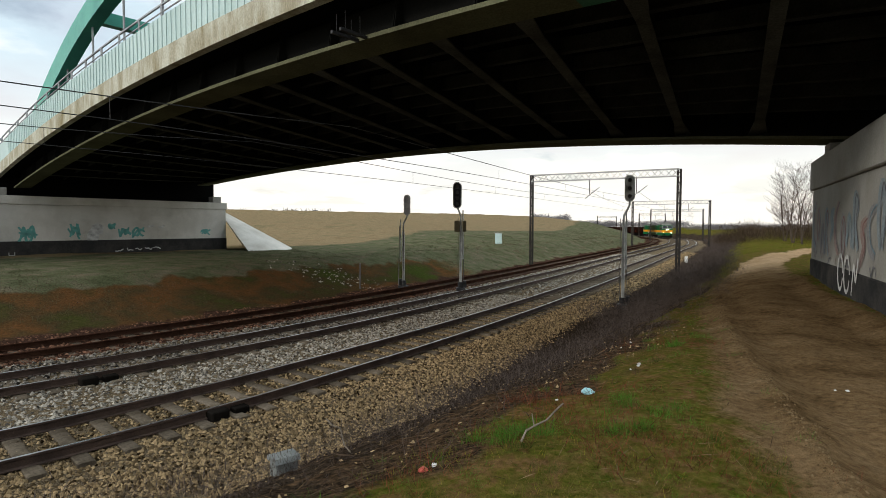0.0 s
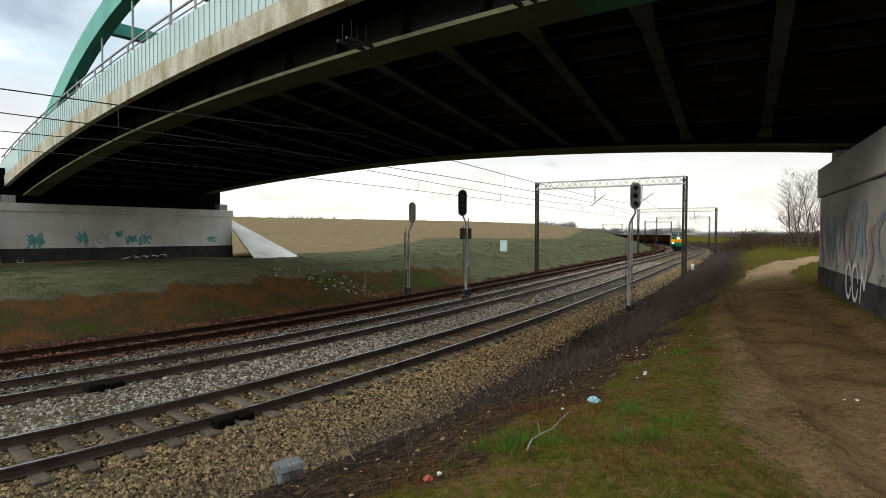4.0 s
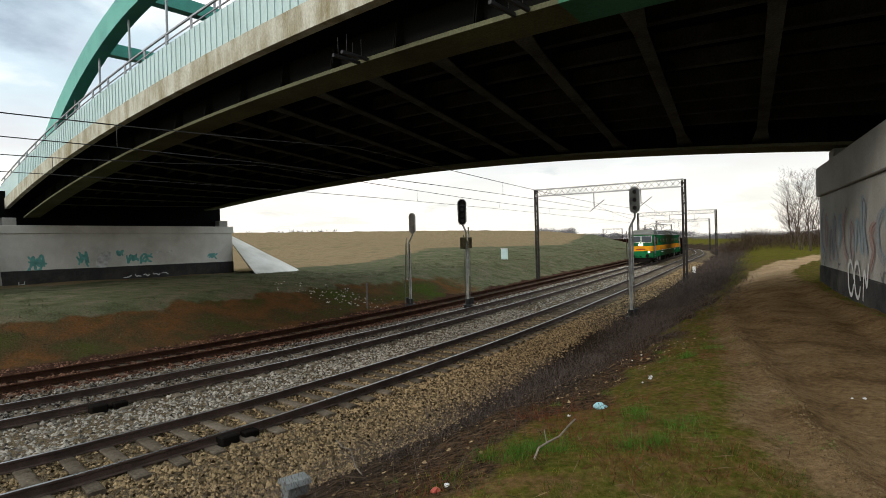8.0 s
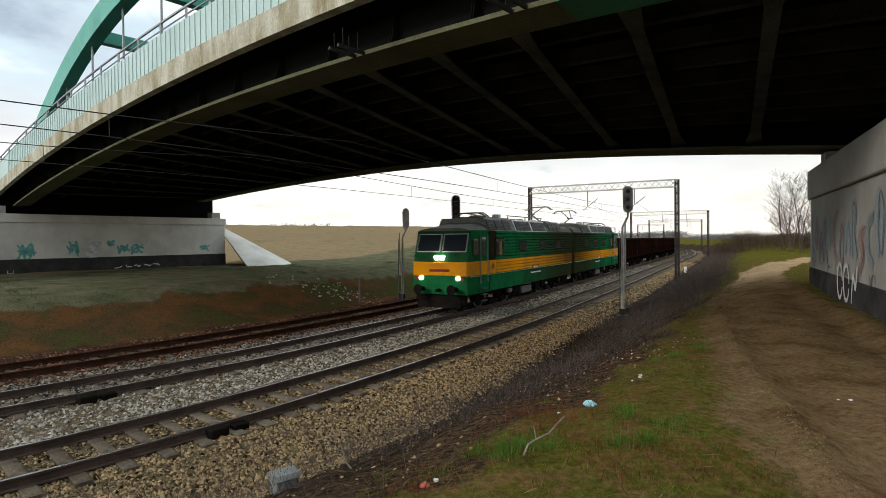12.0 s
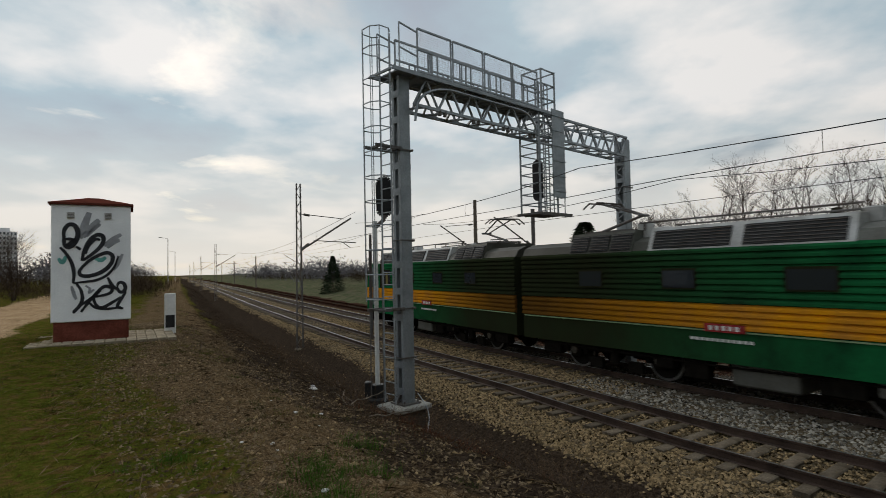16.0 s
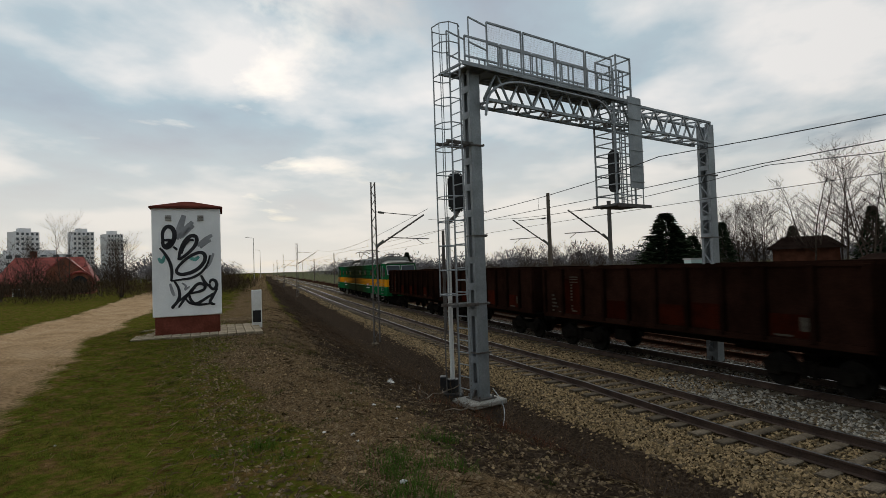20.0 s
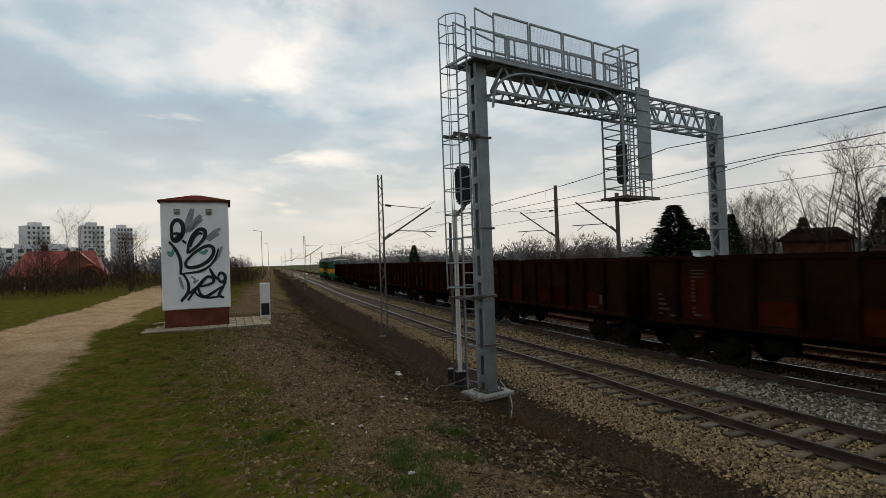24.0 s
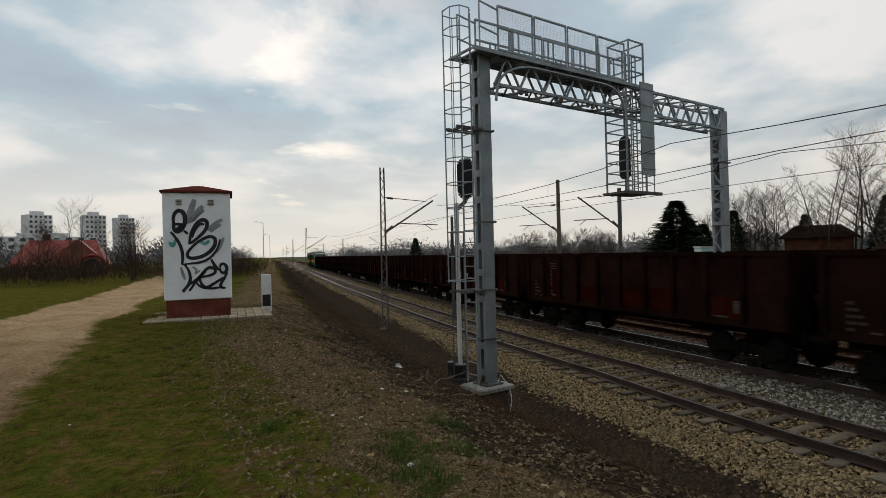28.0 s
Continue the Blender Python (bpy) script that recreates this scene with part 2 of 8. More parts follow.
def sooted(m, x0, x1, color=(0.022, 0.020, 0.011)):
    """Brake dust and soot that thickens along the body from x0 back to x1, in uneven streaks."""
    N, L = m.node_tree.nodes, m.node_tree.links
    b = N["Principled BSDF"]
    clean = b.inputs["Base Color"].links[0].from_socket
    tc, sp = N.new("ShaderNodeTexCoord"), N.new("ShaderNodeSeparateXYZ")
    L.new(tc.outputs["Object"], sp.inputs[0])
    no = N.new("ShaderNodeTexNoise"); no.inputs["Scale"].default_value, no.inputs["Detail"].default_value = 0.9, 7
    L.new(tc.outputs["Object"], no.inputs["Vector"])
    add = N.new("ShaderNodeMath"); add.operation = "MULTIPLY_ADD"; add.inputs[1].default_value = 4.0
    L.new(no.outputs["Fac"], add.inputs[0]); L.new(sp.outputs["X"], add.inputs[2])
    r = N.new("ShaderNodeMapRange")
    r.inputs[1].default_value, r.inputs[2].default_value, r.inputs[3].default_value, r.inputs[4].default_value = x0 + 2, x1 + 2, 0.0, 0.93
    L.new(add.outputs[0], r.inputs[0])
    mx = N.new("ShaderNodeMixRGB"); mx.inputs[2].default_value = (*color, 1)
    L.new(r.outputs[0], mx.inputs[0]); L.new(clean, mx.inputs[1]); L.new(mx.outputs[0], b.inputs["Base Color"])


sooted(M_LGREEN, 2.6, -4.8)
sooted(M_LYELLOW, 0.5, -7.0, (0.075, 0.037, 0.010))
M_LROOF = mat("locomotive_roof_grey", (0.13, 0.13, 0.115), 0.65, 0.1, 0.2, 1.2, 22, 0.1, (0.09, 0.085, 0.07))
M_LVENT = mat("pale_vent_housing", (0.50, 0.50, 0.49), 0.55, 0.2, 0.15, 1.0, 20, 0.05, (0.28, 0.27, 0.25))
sooted(M_LROOF, 2.0, -6.0, (0.028, 0.025, 0.016))
M_GRILLE = mat("dark_grille", (0.03, 0.03, 0.03), 0.6, 0.2, 0.2)
M_BOGIE = mat("grimy_bogie", (0.014, 0.012, 0.010), 0.85, 0.0, 0.35, 3.0, 40, 0.2)
M_WHEEL = mat("wheel_steel", (0.02, 0.018, 0.016), 0.75, 0.0, 0.2)
M_TYRE = mat("bright_wheel_tread", (0.26, 0.26, 0.26), 0.35, 0.9, 0.1)
M_WAGON = mat("rust_brown_wagon", (0.020, 0.009, 0.006), 0.85, 0.0, 0.35, 0.9, 30, 0.15, (0.006, 0.0028, 0.0018), rand=0.3)
M_GLASS = glass("dark_glass")
M_LAMP = glow("head_lamp", (1.0, 0.90, 0.68), 14.0)
M_WHITE = mat("white_paint", (0.72, 0.72, 0.70), 0.6, 0, 0.08, 1.5, 30, 0.05, (0.55, 0.55, 0.52))
M_HUT = mat("hut_render", (0.84, 0.85, 0.86), 0.75, 0, 0.06, 1.0, 30, 0.15, (0.68, 0.69, 0.71))
M_BRICKRED = mat("red_brown_plinth", (0.16, 0.05, 0.035), 0.8, 0, 0.2, 2.0, 30, 0.2)
M_ROOFRED = mat("red_roof", (0.27, 0.050, 0.036), 0.7, 0, 0.2, 2.0, 30, 0.2)
M_BARK = mat("bark", (0.09, 0.07, 0.055), 0.95, 0, 0.3, 4.0, 40, 0.4)
M_TWIG = mat("bare_twigs", (0.085, 0.062, 0.05), 0.95, 0, 0.25, 0.3, 10, 0)
M_CONIFER = island_mat("conifer_needles", (0.012, 0.020, 0.012), (0.055, 0.072, 0.040), 0.9)
M_SLOPELITTER = island_mat("dark_slope_litter", (0.020, 0.013, 0.010), (0.105, 0.074, 0.050), 0.95)
M_HAZEBRUSH = island_mat("purple_brown_brush", (0.030, 0.023, 0.020), (0.125, 0.098, 0.085), 0.95)
M_BUSH = island_mat("leafless_bushes", (0.022, 0.016, 0.011), (0.085, 0.058, 0.038), 0.95)


# ---- mesh helpers ----
def add_box(bm, c, s, rot=None, bevel=0.0):
    m = Matrix.Translation(c) @ (rot.to_4x4() if rot else Matrix()) @ Matrix.Diagonal((*s, 1))
    g = bmesh.ops.create_cube(bm, size=1, matrix=m)
    if bevel:
        es = {e for v in g["verts"] for e in v.link_edges}
        bmesh.ops.bevel(bm, geom=list(es), offset=bevel, segments=1, affect="EDGES")


def bar(bm, a, b, w, h=None, up=(0, 0, 1)):
    """A straight bar of cross-section w x h from a to b."""
    a, b = Vector(a), Vector(b)
    d = b - a
    if d.length < 1e-6:
        return
    z = d.normalized()
    x = z.cross(Vector(up))
    if x.length < 1e-3:
        x = z.cross(Vector((1, 0, 0)))
    x.normalize()
    y = x.cross(z)
    h = h or w
    vs = [bm.verts.new(p + x * (i * w / 2) + y * (j * h / 2)) for p in (a, b) for i, j in ((-1, -1), (1, -1), (1, 1), (-1, 1))]
    for f in ((3, 2, 1, 0), (4, 5, 6, 7), (0, 1, 5, 4), (1, 2, 6, 5), (2, 3, 7, 6), (3, 0, 4, 7)):
        bm.faces.new([vs[i] for i in f])


def rod(bm, a, b, r, r2=None, seg=8, caps=True):
    a, b = Vector(a), Vector(b)
    d = b - a
    q = d.to_track_quat("Z", "Y").to_matrix().to_4x4()
    bmesh.ops.create_cone(bm, cap_ends=caps, segments=seg, radius1=r, radius2=r if r2 is None else r2, depth=d.length,
                          matrix=Matrix.Translation((a + b) / 2) @ q)


def tube(bm, pts, r, seg=6):
    """One bent round bar through the points."""
    rings = []
    n = len(pts)
    pts = [Vector(p) for p in pts]
    for i, p in enumerate(pts):
        z = (pts[min(i + 1, n - 1)] - pts[max(i - 1, 0)]).normalized()
        x = z.cross(Vector((0.12, 0.31, 0.94))).normalized()
        y = x.cross(z)
        rings.append([bm.verts.new(p + x * (r * math.cos(6.2832 * k / seg)) + y * (r * math.sin(6.2832 * k / seg))) for k in range(seg)])
    for a, b in zip(rings, rings[1:]):
        for k in range(seg):
            bm.faces.new((a[k], a[(k + 1) % seg], b[(k + 1) % seg], b[k]))
    bm.faces.new(rings[0][::-1]); bm.faces.new(rings[-1])


def prism(bm, outline, x0, x1):
    """An outline in (y, z), drawn out from x0 to x1."""
    lo = [bm.verts.new((x0, y, z)) for y, z in outline]
    hi = [bm.verts.new((x1, y, z)) for y, z in outline]
    n = len(lo)
    bm.faces.new(lo[::-1]); bm.faces.new(hi)
    for i in range(n):
        j = (i + 1) % n
        bm.faces.new((lo[i], lo[j], hi[j], hi[i]))


def sweep(bm, path, profile, closed=True):
    """Sweep a (side, up) profile along points; side is to the left of the way."""
    rings = []
    n = len(path)
    for i, p in enumerate(path):
        t = (Vector(path[min(i + 1, n - 1)]) - Vector(path[max(i - 1, 0)]))
        t.z = 0
        t.normalize()
        left = Vector((-t.y, t.x, 0))
        rings.append([bm.verts.new(Vector(p) + left * a + Vector((0, 0, b))) for a, b in profile])
    k = len(profile)
    for r0, r1 in zip(rings, rings[1:]):
        for i in range(k if closed else k - 1):
            j = (i + 1) % k
            bm.faces.new((r0[i], r1[i], r1[j], r0[j]))
    if closed:
        bm.faces.new(rings[0]); bm.faces.new(rings[-1][::-1])


def mesh_of(name, bm, material, smooth=False):
    bmesh.ops.recalc_face_normals(bm, faces=bm.faces)
    me = bpy.data.meshes.new(name)
    bm.to_mesh(me)
    bm.free()
    me.materials.append(material)
    if smooth:
        for p in me.polygons:
            p.use_smooth = True
    return me


def part(name, bm, material, parent=None, label="", smooth=False, m=None):
    ob = new(name, mesh_of(name, bm, material, smooth))
    if parent:
        ob.parent = parent
    if m is not None:
        ob.matrix_basis = m
    return tagged(ob, label) if label else ob


def share(ob, m, parent=None):
    """Another object on the same mesh."""
    o = new(ob.name.split(".")[0], ob.data)
    o.parent = parent or ob.parent
    o.matrix_basis = m
    return o


def thing(name, label, category, m=None, group="", kind=""):
    e = new(name)
    e.empty_display_size = 0.3
    if m is not None:
        e.matrix_basis = m
    return tagged(e, label, category, group, kind)


def raw_mesh(name, verts, faces, material, smooth=False):
    me = bpy.data.meshes.new(name)
    me.from_pydata([tuple(v) for v in verts], [], [tuple(f) for f in faces])
    me.materials.append(material)
    if smooth:
        me.polygons.foreach_set("use_smooth", [True] * len(me.polygons))
    me.update()
    return me


# ---- the railway's line ----
LINE = [(-420, -242), (-250, -140), (-150, -80), (-105, -53), (-57.9, -25.2), (-34.3, -10.7), (-20.3, -2.0), (-15.0, 1.75), (-10.2, 5.3),
        (-6.8, 8.5), (-3.6, 12.0), (-0.4, 16.7), (3.5, 22.9), (12.7, 39), (30.3, 71), (52.0, 110), (68.5, 148), (77, 185), (80, 226),
        (75, 264), (60, 304), (30, 350), (-20, 400), (-90, 450)]


def smooth_line(points, step=2.0, turns=40):
    p = np.array(points, float)
    s = np.r_[0, np.cumsum(np.hypot(*np.diff(p, axis=0).T))]
    ss = np.arange(0, s[-1], step)
    q = np.stack([np.interp(ss, s, p[:, 0]), np.interp(ss, s, p[:, 1])], 1)
    for _ in range(turns):
        q[1:-1] = 0.25 * q[:-2] + 0.5 * q[1:-1] + 0.25 * q[2:]
    return q


AXIS = smooth_line(LINE)
TAN = np.gradient(AXIS, axis=0)
TAN /= np.hypot(*TAN.T)[:, None]
NOR = np.stack([-TAN[:, 1], TAN[:, 0]], 1)
ARC = np.r_[0, np.cumsum(np.hypot(*np.diff(AXIS, axis=0).T))]
ARC -= ARC[np.argmin(np.hypot(AXIS[:, 0] + 150, AXIS[:, 1] + 80))]  # zero where the open line begins
TRACK2, TRACK3 = 4.0, 8.1


def on_line(s, off=0.0):
    """Place and heading (degrees) on the line at s metres, off metres to its left."""
    x, y = np.interp(s, ARC, AXIS[:, 0]), np.interp(s, ARC, AXIS[:, 1])
    nx, ny = np.interp(s, ARC, NOR[:, 0]), np.interp(s, ARC, NOR[:, 1])
    k = math.hypot(nx, ny)
    return x + nx / k * off, y + ny / k * off, math.degrees(math.atan2(-nx, ny))


def sway(s, off):
    """How far a track leaves its even spacing where the curve tightens before the bridge."""
    near = np.interp(s, [157, 160, 163, 167, 170, 173, 176, 180, 185, 195], [0, -0.3, -0.58, -0.78, -0.82, -0.74, -0.52, -0.32, -0.16, 0])
    mid = np.interp(s, [157, 163, 168, 176, 182, 190], [0, -0.15, -0.3, -0.3, -0.12, 0])
    return near + (mid - near) * np.clip((off - 1.8) / 1.5, 0, 1) - mid * np.clip((off - 6.0) / 1.0, 0, 1)


def on_track(s, off=0.0):
    return on_line(s, off + float(sway(s, off)))


def off_line(x, y):
    """Signed distance from the line's axis (left positive) and s, for arrays."""
    x, y = np.asarray(x, float), np.asarray(y, float)
    d, s = np.empty(x.shape), np.empty(x.shape)
    for i in range(0, x.size, 4000):
        dx = x[i:i + 4000, None] - AXIS[None, :, 0]
        dy = y[i:i + 4000, None] - AXIS[None, :, 1]
        k = np.argmin(dx * dx + dy * dy, 1)
        r = np.arange(len(k))
        d[i:i + 4000] = dx[r, k] * NOR[k, 0] + dy[r, k] * NOR[k, 1]
        along = dx[r, k] * TAN[k, 0] + dy[r, k] * TAN[k, 1]
        s[i:i + 4000] = ARC[k] + along
    return d, s


# ---- ground ----
def ramp01(a, b, x):
    t = np.clip((x - a) / (b - a), 0, 1)
    return t * t * (3 - 2 * t)


PATH = smooth_line([(-160, -120), (-70, -56), (-40, -34), (-23.5, -21.9), (-15.2, -16.3), (-11.0, -13.4), (-7.1, -10.35), (-3.4, -6.95), (0.75, -2.85), (3.0, 1.2),
                    (4.15, 3.9), (4.95, 6.1), (5.95, 8.6), (8.2, 13.2), (10.9, 18.8), (15, 25.5), (20.5, 32.5), (27, 39), (40, 50), (80, 78), (160, 130)], 1.0, 6)


def near_path(x, y):
    out = np.empty(x.shape)
    for i in range(0, x.size, 4000):
        out[i:i + 4000] = np.sqrt(np.min((x[i:i + 4000, None] - PATH[None, :, 0]) ** 2 + (y[i:i + 4000, None] - PATH[None, :, 1]) ** 2, 1))
    return out


def wobble(x, y, f, seed):
    """Cheap smooth unevenness from a few sine waves."""
    r = np.random.RandomState(seed)
    z = np.zeros(x.shape)
    for k in range(7):
        a, ff, p = r.uniform(0, 6.28), f * r.uniform(0.5, 2.2), r.uniform(0, 6.28)
        z += np.sin((x * math.cos(a) + y * math.sin(a)) * ff + p) / 7 * 1.6
    return z


def ground_z(x, y, d=None, s=None):
    x, y = np.asarray(x, float), np.asarray(y, float)
    if d is None:
        d, s = off_line(x, y)
    cut = ramp01(90, 150, s)            # the cutting deepens towards the bridge
    near = np.interp(d, [-60, -9.3, -7.6, -5.2, -4.3, -3.5, -2.1, 0], [1.75, 1.75, 1.35, 0.15, -0.35, -0.55, -0.22, -0.22])
    far = np.interp(d, [0, 6.0, 6.6, 10.2, 11.2, 15.5, 22, 60, 300, 900], [-0.22, -0.22, -0.32, -0.36, -0.15, 1.25, 1.35, 1.9, 7.4, 7.4])
    flat = np.interp(d, [0, 6.0, 6.6, 10.2, 11.2, 15.5, 40, 300], [-0.22, -0.22, -0.32, -0.36, -0.25, 0.35, 0.6, 0.8])
    far = far + ramp01(212, 238, s) * np.interp(d, [17, 40, 60, 300], [0, 1.9, 2.3, 5.0])   # the field swells beyond the bridge
    far = far + ramp01(285, 335, s) * np.interp(d, [12, 26, 60, 300], [0, 2.6, 3.0, 0.5])   # and hides the line's far end
    z = np.where(d < 0, near, flat + (far - flat) * cut)
    r = np.hypot(x, y)
    rough = ramp01(3.4, 5.5, np.abs(d - 3.2) - 0.2) * np.interp(r, [0, 60, 200], [1, 1.4, 3])
    z = z + rough * (0.05 * wobble(x, y, 0.8, 1) + 0.025 * wobble(x, y, 2.9, 2))
    slope = ramp01(-9.0, -7.6, d) * (1 - ramp01(-4.6, -3.6, d)) * np.interp(r, [0, 40, 90], [1, 1, 0])
    z = z + slope * (0.075 * wobble(x, y, 1.7, 3) + 0.05 * wobble(x, y, 5.2, 4) - 0.03)
    p = near_path(x, y) if x.size else 0
    z = z - np.where(d < -6, 0.05 * (1 - ramp01(1.2, 1.9, p)) + 0.06 * np.exp(-((p - 0.8) / 0.2) ** 2) - 0.085 * np.exp(-((p - 1.25) / 0.14) ** 2), 0)
    return z


def shoulder(s):
    """How far the ballast reaches out on the near side."""
    return np.interp(s, [130, 150, 163, 169, 172, 175, 180, 186], [-1.9, -2.3, -2.8, -3.8, -4.0, -3.7, -3.1, -2.6])


def make_ground():
    rad = np.concatenate([[0.3], 0.9 * 1.0215 ** np.arange(0, 385)])
    rad = rad[rad < 3200]
    na = 560
    ang = np.linspace(0, 2 * math.pi, na, endpoint=False)
    R, A = np.meshgrid(rad, ang, indexing="ij")
    X, Y = (R * np.cos(A)).ravel(), (R * np.sin(A)).ravel()
    d, s = off_line(X, Y)
    Z = ground_z(X, Y, d, s)
    nr = len(rad)
    i = np.arange(nr - 1)[:, None] * na + np.arange(na)[None, :]
    j = np.arange(nr - 1)[:, None] * na + (np.arange(na)[None, :] + 1) % na
    F = np.stack([i, i + na, j + na, j], -1).reshape(-1, 4)
    me = bpy.data.meshes.new("ground")
    V = np.stack([X, Y, Z], 1)
    V = np.vstack([V, [[0, 0, float(ground_z(np.array([0.0]), np.array([0.0]))[0])]]])
    tri = [(k, (k + 1) % na, len(V) - 1) for k in range(na)]
    me.from_pydata(V.tolist(), [], F.tolist() + tri)
    me.polygons.foreach_set("use_smooth", [True] * len(me.polygons))
    p = near_path(X, Y)
    wob = 0.35 * wobble(X, Y, 1.6, 5) + 0.2 * wobble(X, Y, 4.5, 6)
    masks = {
        "ballast": ramp01(-0.35, 0.25, d - shoulder(s) + wob * 0.5) * (1 - ramp01(6.1, 6.6, d)),
        "rusty": ramp01(6.0, 6.6, d) * (1 - ramp01(10.0, 11.2, d + wob)),
        "dirt": (1 - ramp01(0.95, 2.25, p * np.interp(Y, [13, 24], [1.0, 1.5]) + wob * 0.6)) * (d < -5),
        "brush": ramp01(-0.5, 0.5, d - np.interp(s, [140, 150, 160, 172, 180, 190], [-7.0, -7.4, -8.5, -8.7, -7.5, -6.9]) + wob * 1.3) * (d < 0),
        "gravel": ramp01(-10.7, -9.7, d + wob * 1.6) * (1 - ramp01(-8.0, -6.8, d)) * (1 - ramp01(165.5, 169, s + wob)),
        # pale dry dirt; past the bridge, open-sky light is put into it too
        "pale": np.maximum(1 - ramp01(150, 169, s), 0.8 * ramp01(21, 27, Y) * ramp01(4, 8, X)),
        "bank": ramp01(9.8, 11.0, d + wob) * (1 - ramp01(13.6, 15.0, d + wob * 1.5)) * (1 - ramp01(196, 212, s)) * ramp01(160, 168, s + wob * 3),
        "rough": ramp01(9.8, 11.0, d + wob),
        "worn": 0.44 * ramp01(165, 171, s + wob) * (d < -7.5) * (1 - ramp01(205, 225, s)),
        "field": ramp01(0, 5, d + wob * 2 - np.interp(s, [205, 235, 290], [27, 30, 26])) * ramp01(130, 160, s),
    }
    for k, v in masks.items():
        at = me.attributes.new(k, "FLOAT", "POINT")
        at.data.foreach_set("value", np.append(v, 0.0).astype(np.float32))
    m = bpy.data.materials.new("ground_cover")
    m.use_nodes = True
    N, L = m.node_tree.nodes, m.node_tree.links
    b = N["Principled BSDF"]; b.inputs["Roughness"].default_value = 0.95
    b.inputs["Specular IOR Level"].default_value = 0.0
    tc = N.new("ShaderNodeTexCoord")

    def tex(scale, detail=6, rough=0.6):
        n = N.new("ShaderNodeTexNoise")
        n.inputs["Scale"].default_value, n.inputs["Detail"].default_value, n.inputs["Roughness"].default_value = scale, detail, rough
        L.new(tc.outputs["Object"], n.inputs["Vector"])
        return n.outputs["Fac"]

    def ramp(fac, stops):
        r = N.new("ShaderNodeValToRGB")
        e = r.color_ramp.elements
        e[0].position, e[0].color = stops[0][0], (*stops[0][1], 1)
        e[1].position, e[1].color = stops[-1][0], (*stops[-1][1], 1)
        for q, c in stops[1:-1]:
            e.new(q).color = (*c, 1)
        L.new(fac, r.inputs[0])
        return r.outputs[0]

    def mix(fac, a, c):
        x = N.new("ShaderNodeMixRGB")
        L.new(fac, x.inputs[0]); L.new(a, x.inputs[1]); L.new(c, x.inputs[2])
        return x.outputs[0]

    def mask(name, noise):
        a = N.new("ShaderNodeAttribute"); a.attribute_name = name
        add = N.new("ShaderNodeMath"); add.operation = "MULTIPLY_ADD"
        L.new(a.outputs["Fac"], add.inputs[0]); add.inputs[1].default_value = 1.5; L.new(noise, add.inputs[2])
        r = N.new("ShaderNodeMapRange"); r.inputs[1].default_value, r.inputs[2].default_value = 1.05, 1.45
        L.new(add.outputs[0], r.inputs[0])
        return r.outputs[0]

    n1, n2, n3, n4 = tex(0.45), tex(2.6), tex(14, 5, 0.7), tex(60, 3, 0.7)
    nd = tex(7.0, 8, 0.75)
    grass = ramp(tex(3.4, 9, 0.72), [(0.30, (0.150, 0.096, 0.042)), (0.41, (0.105, 0.064, 0.024)), (0.47, (0.082, 0.070, 0.014)), (0.56, (0.054, 0.068, 0.008)), (0.63, (0.062, 0.034, 0.012)), (0.72, (0.030, 0.044, 0.005))])
    dead = ramp(n3, [(0.3, (0.014, 0.010, 0.007)), (0.55, (0.038, 0.027, 0.019)), (0.75, (0.078, 0.058, 0.042))])
    dirt = ramp(tex(1.3, 10, 0.74), [(0.32, (0.066, 0.040, 0.018)), (0.5, (0.128, 0.082, 0.040)), (0.62, (0.150, 0.100, 0.052)), (0.75, (0.235, 0.170, 0.100))])
    gravel = ramp(n4, [(0.34, (0.028, 0.017, 0.008)), (0.52, (0.112, 0.074, 0.038)), (0.72, (0.30, 0.22, 0.135))])
    stones = ramp(n4, [(0.32, (0.018, 0.012, 0.007)), (0.52, (0.120, 0.090, 0.056)), (0.72, (0.33, 0.26, 0.17))])
    rusty = ramp(n4, [(0.32, (0.014, 0.008, 0.006)), (0.55, (0.048, 0.026, 0.018)), (0.72, (0.105, 0.062, 0.044))])
    field = ramp(n1, [(0.3, (0.150, 0.110, 0.060)), (0.5, (0.185, 0.138, 0.080)), (0.7, (0.128, 0.108, 0.058))])
    rustbrush = ramp(tex(0.22, 5), [(0.34, (0.040, 0.052, 0.012)), (0.45, (0.052, 0.038, 0.018)), (0.54, (0.095, 0.045, 0.018)), (0.62, (0.050, 0.040, 0.016)), (0.70, (0.038, 0.055, 0.010))])
    rough = ramp(tex(0.8, 8, 0.68), [(0.32, (0.048, 0.055, 0.027)), (0.48, (0.082, 0.087, 0.047)), (0.58, (0.104, 0.092, 0.059)), (0.72, (0.150, 0.130, 0.088))])
    col = mix(mask("field", n2), mix(mask("rough", n2), grass, rough), field)
    col = mix(mask("gravel", n2), col, gravel)
    col = mix(mask("bank", n2), col, rustbrush)
    col = mix(mask("brush", n2), col, dead)
    litter_ = ramp(tex(9.0, 8, 0.75), [(0.32, (0.045, 0.026, 0.013)), (0.5, (0.098, 0.056, 0.026)), (0.62, (0.130, 0.078, 0.036)), (0.75, (0.19, 0.135, 0.075))])
    col = mix(mask("worn", nd), col, litter_)
    at = N.new("ShaderNodeAttribute"); at.attribute_name = "pale"
    pale = ramp(tex(0.8, 9, 0.66), [(0.3, (0.235, 0.150, 0.080)), (0.5, (0.34, 0.228, 0.130)), (0.75, (0.43, 0.305, 0.188))])
    col = mix(mask("dirt", nd), col, mix(at.outputs["Fac"], dirt, pale))
    col = mix(mask("rusty", n2), col, rusty)
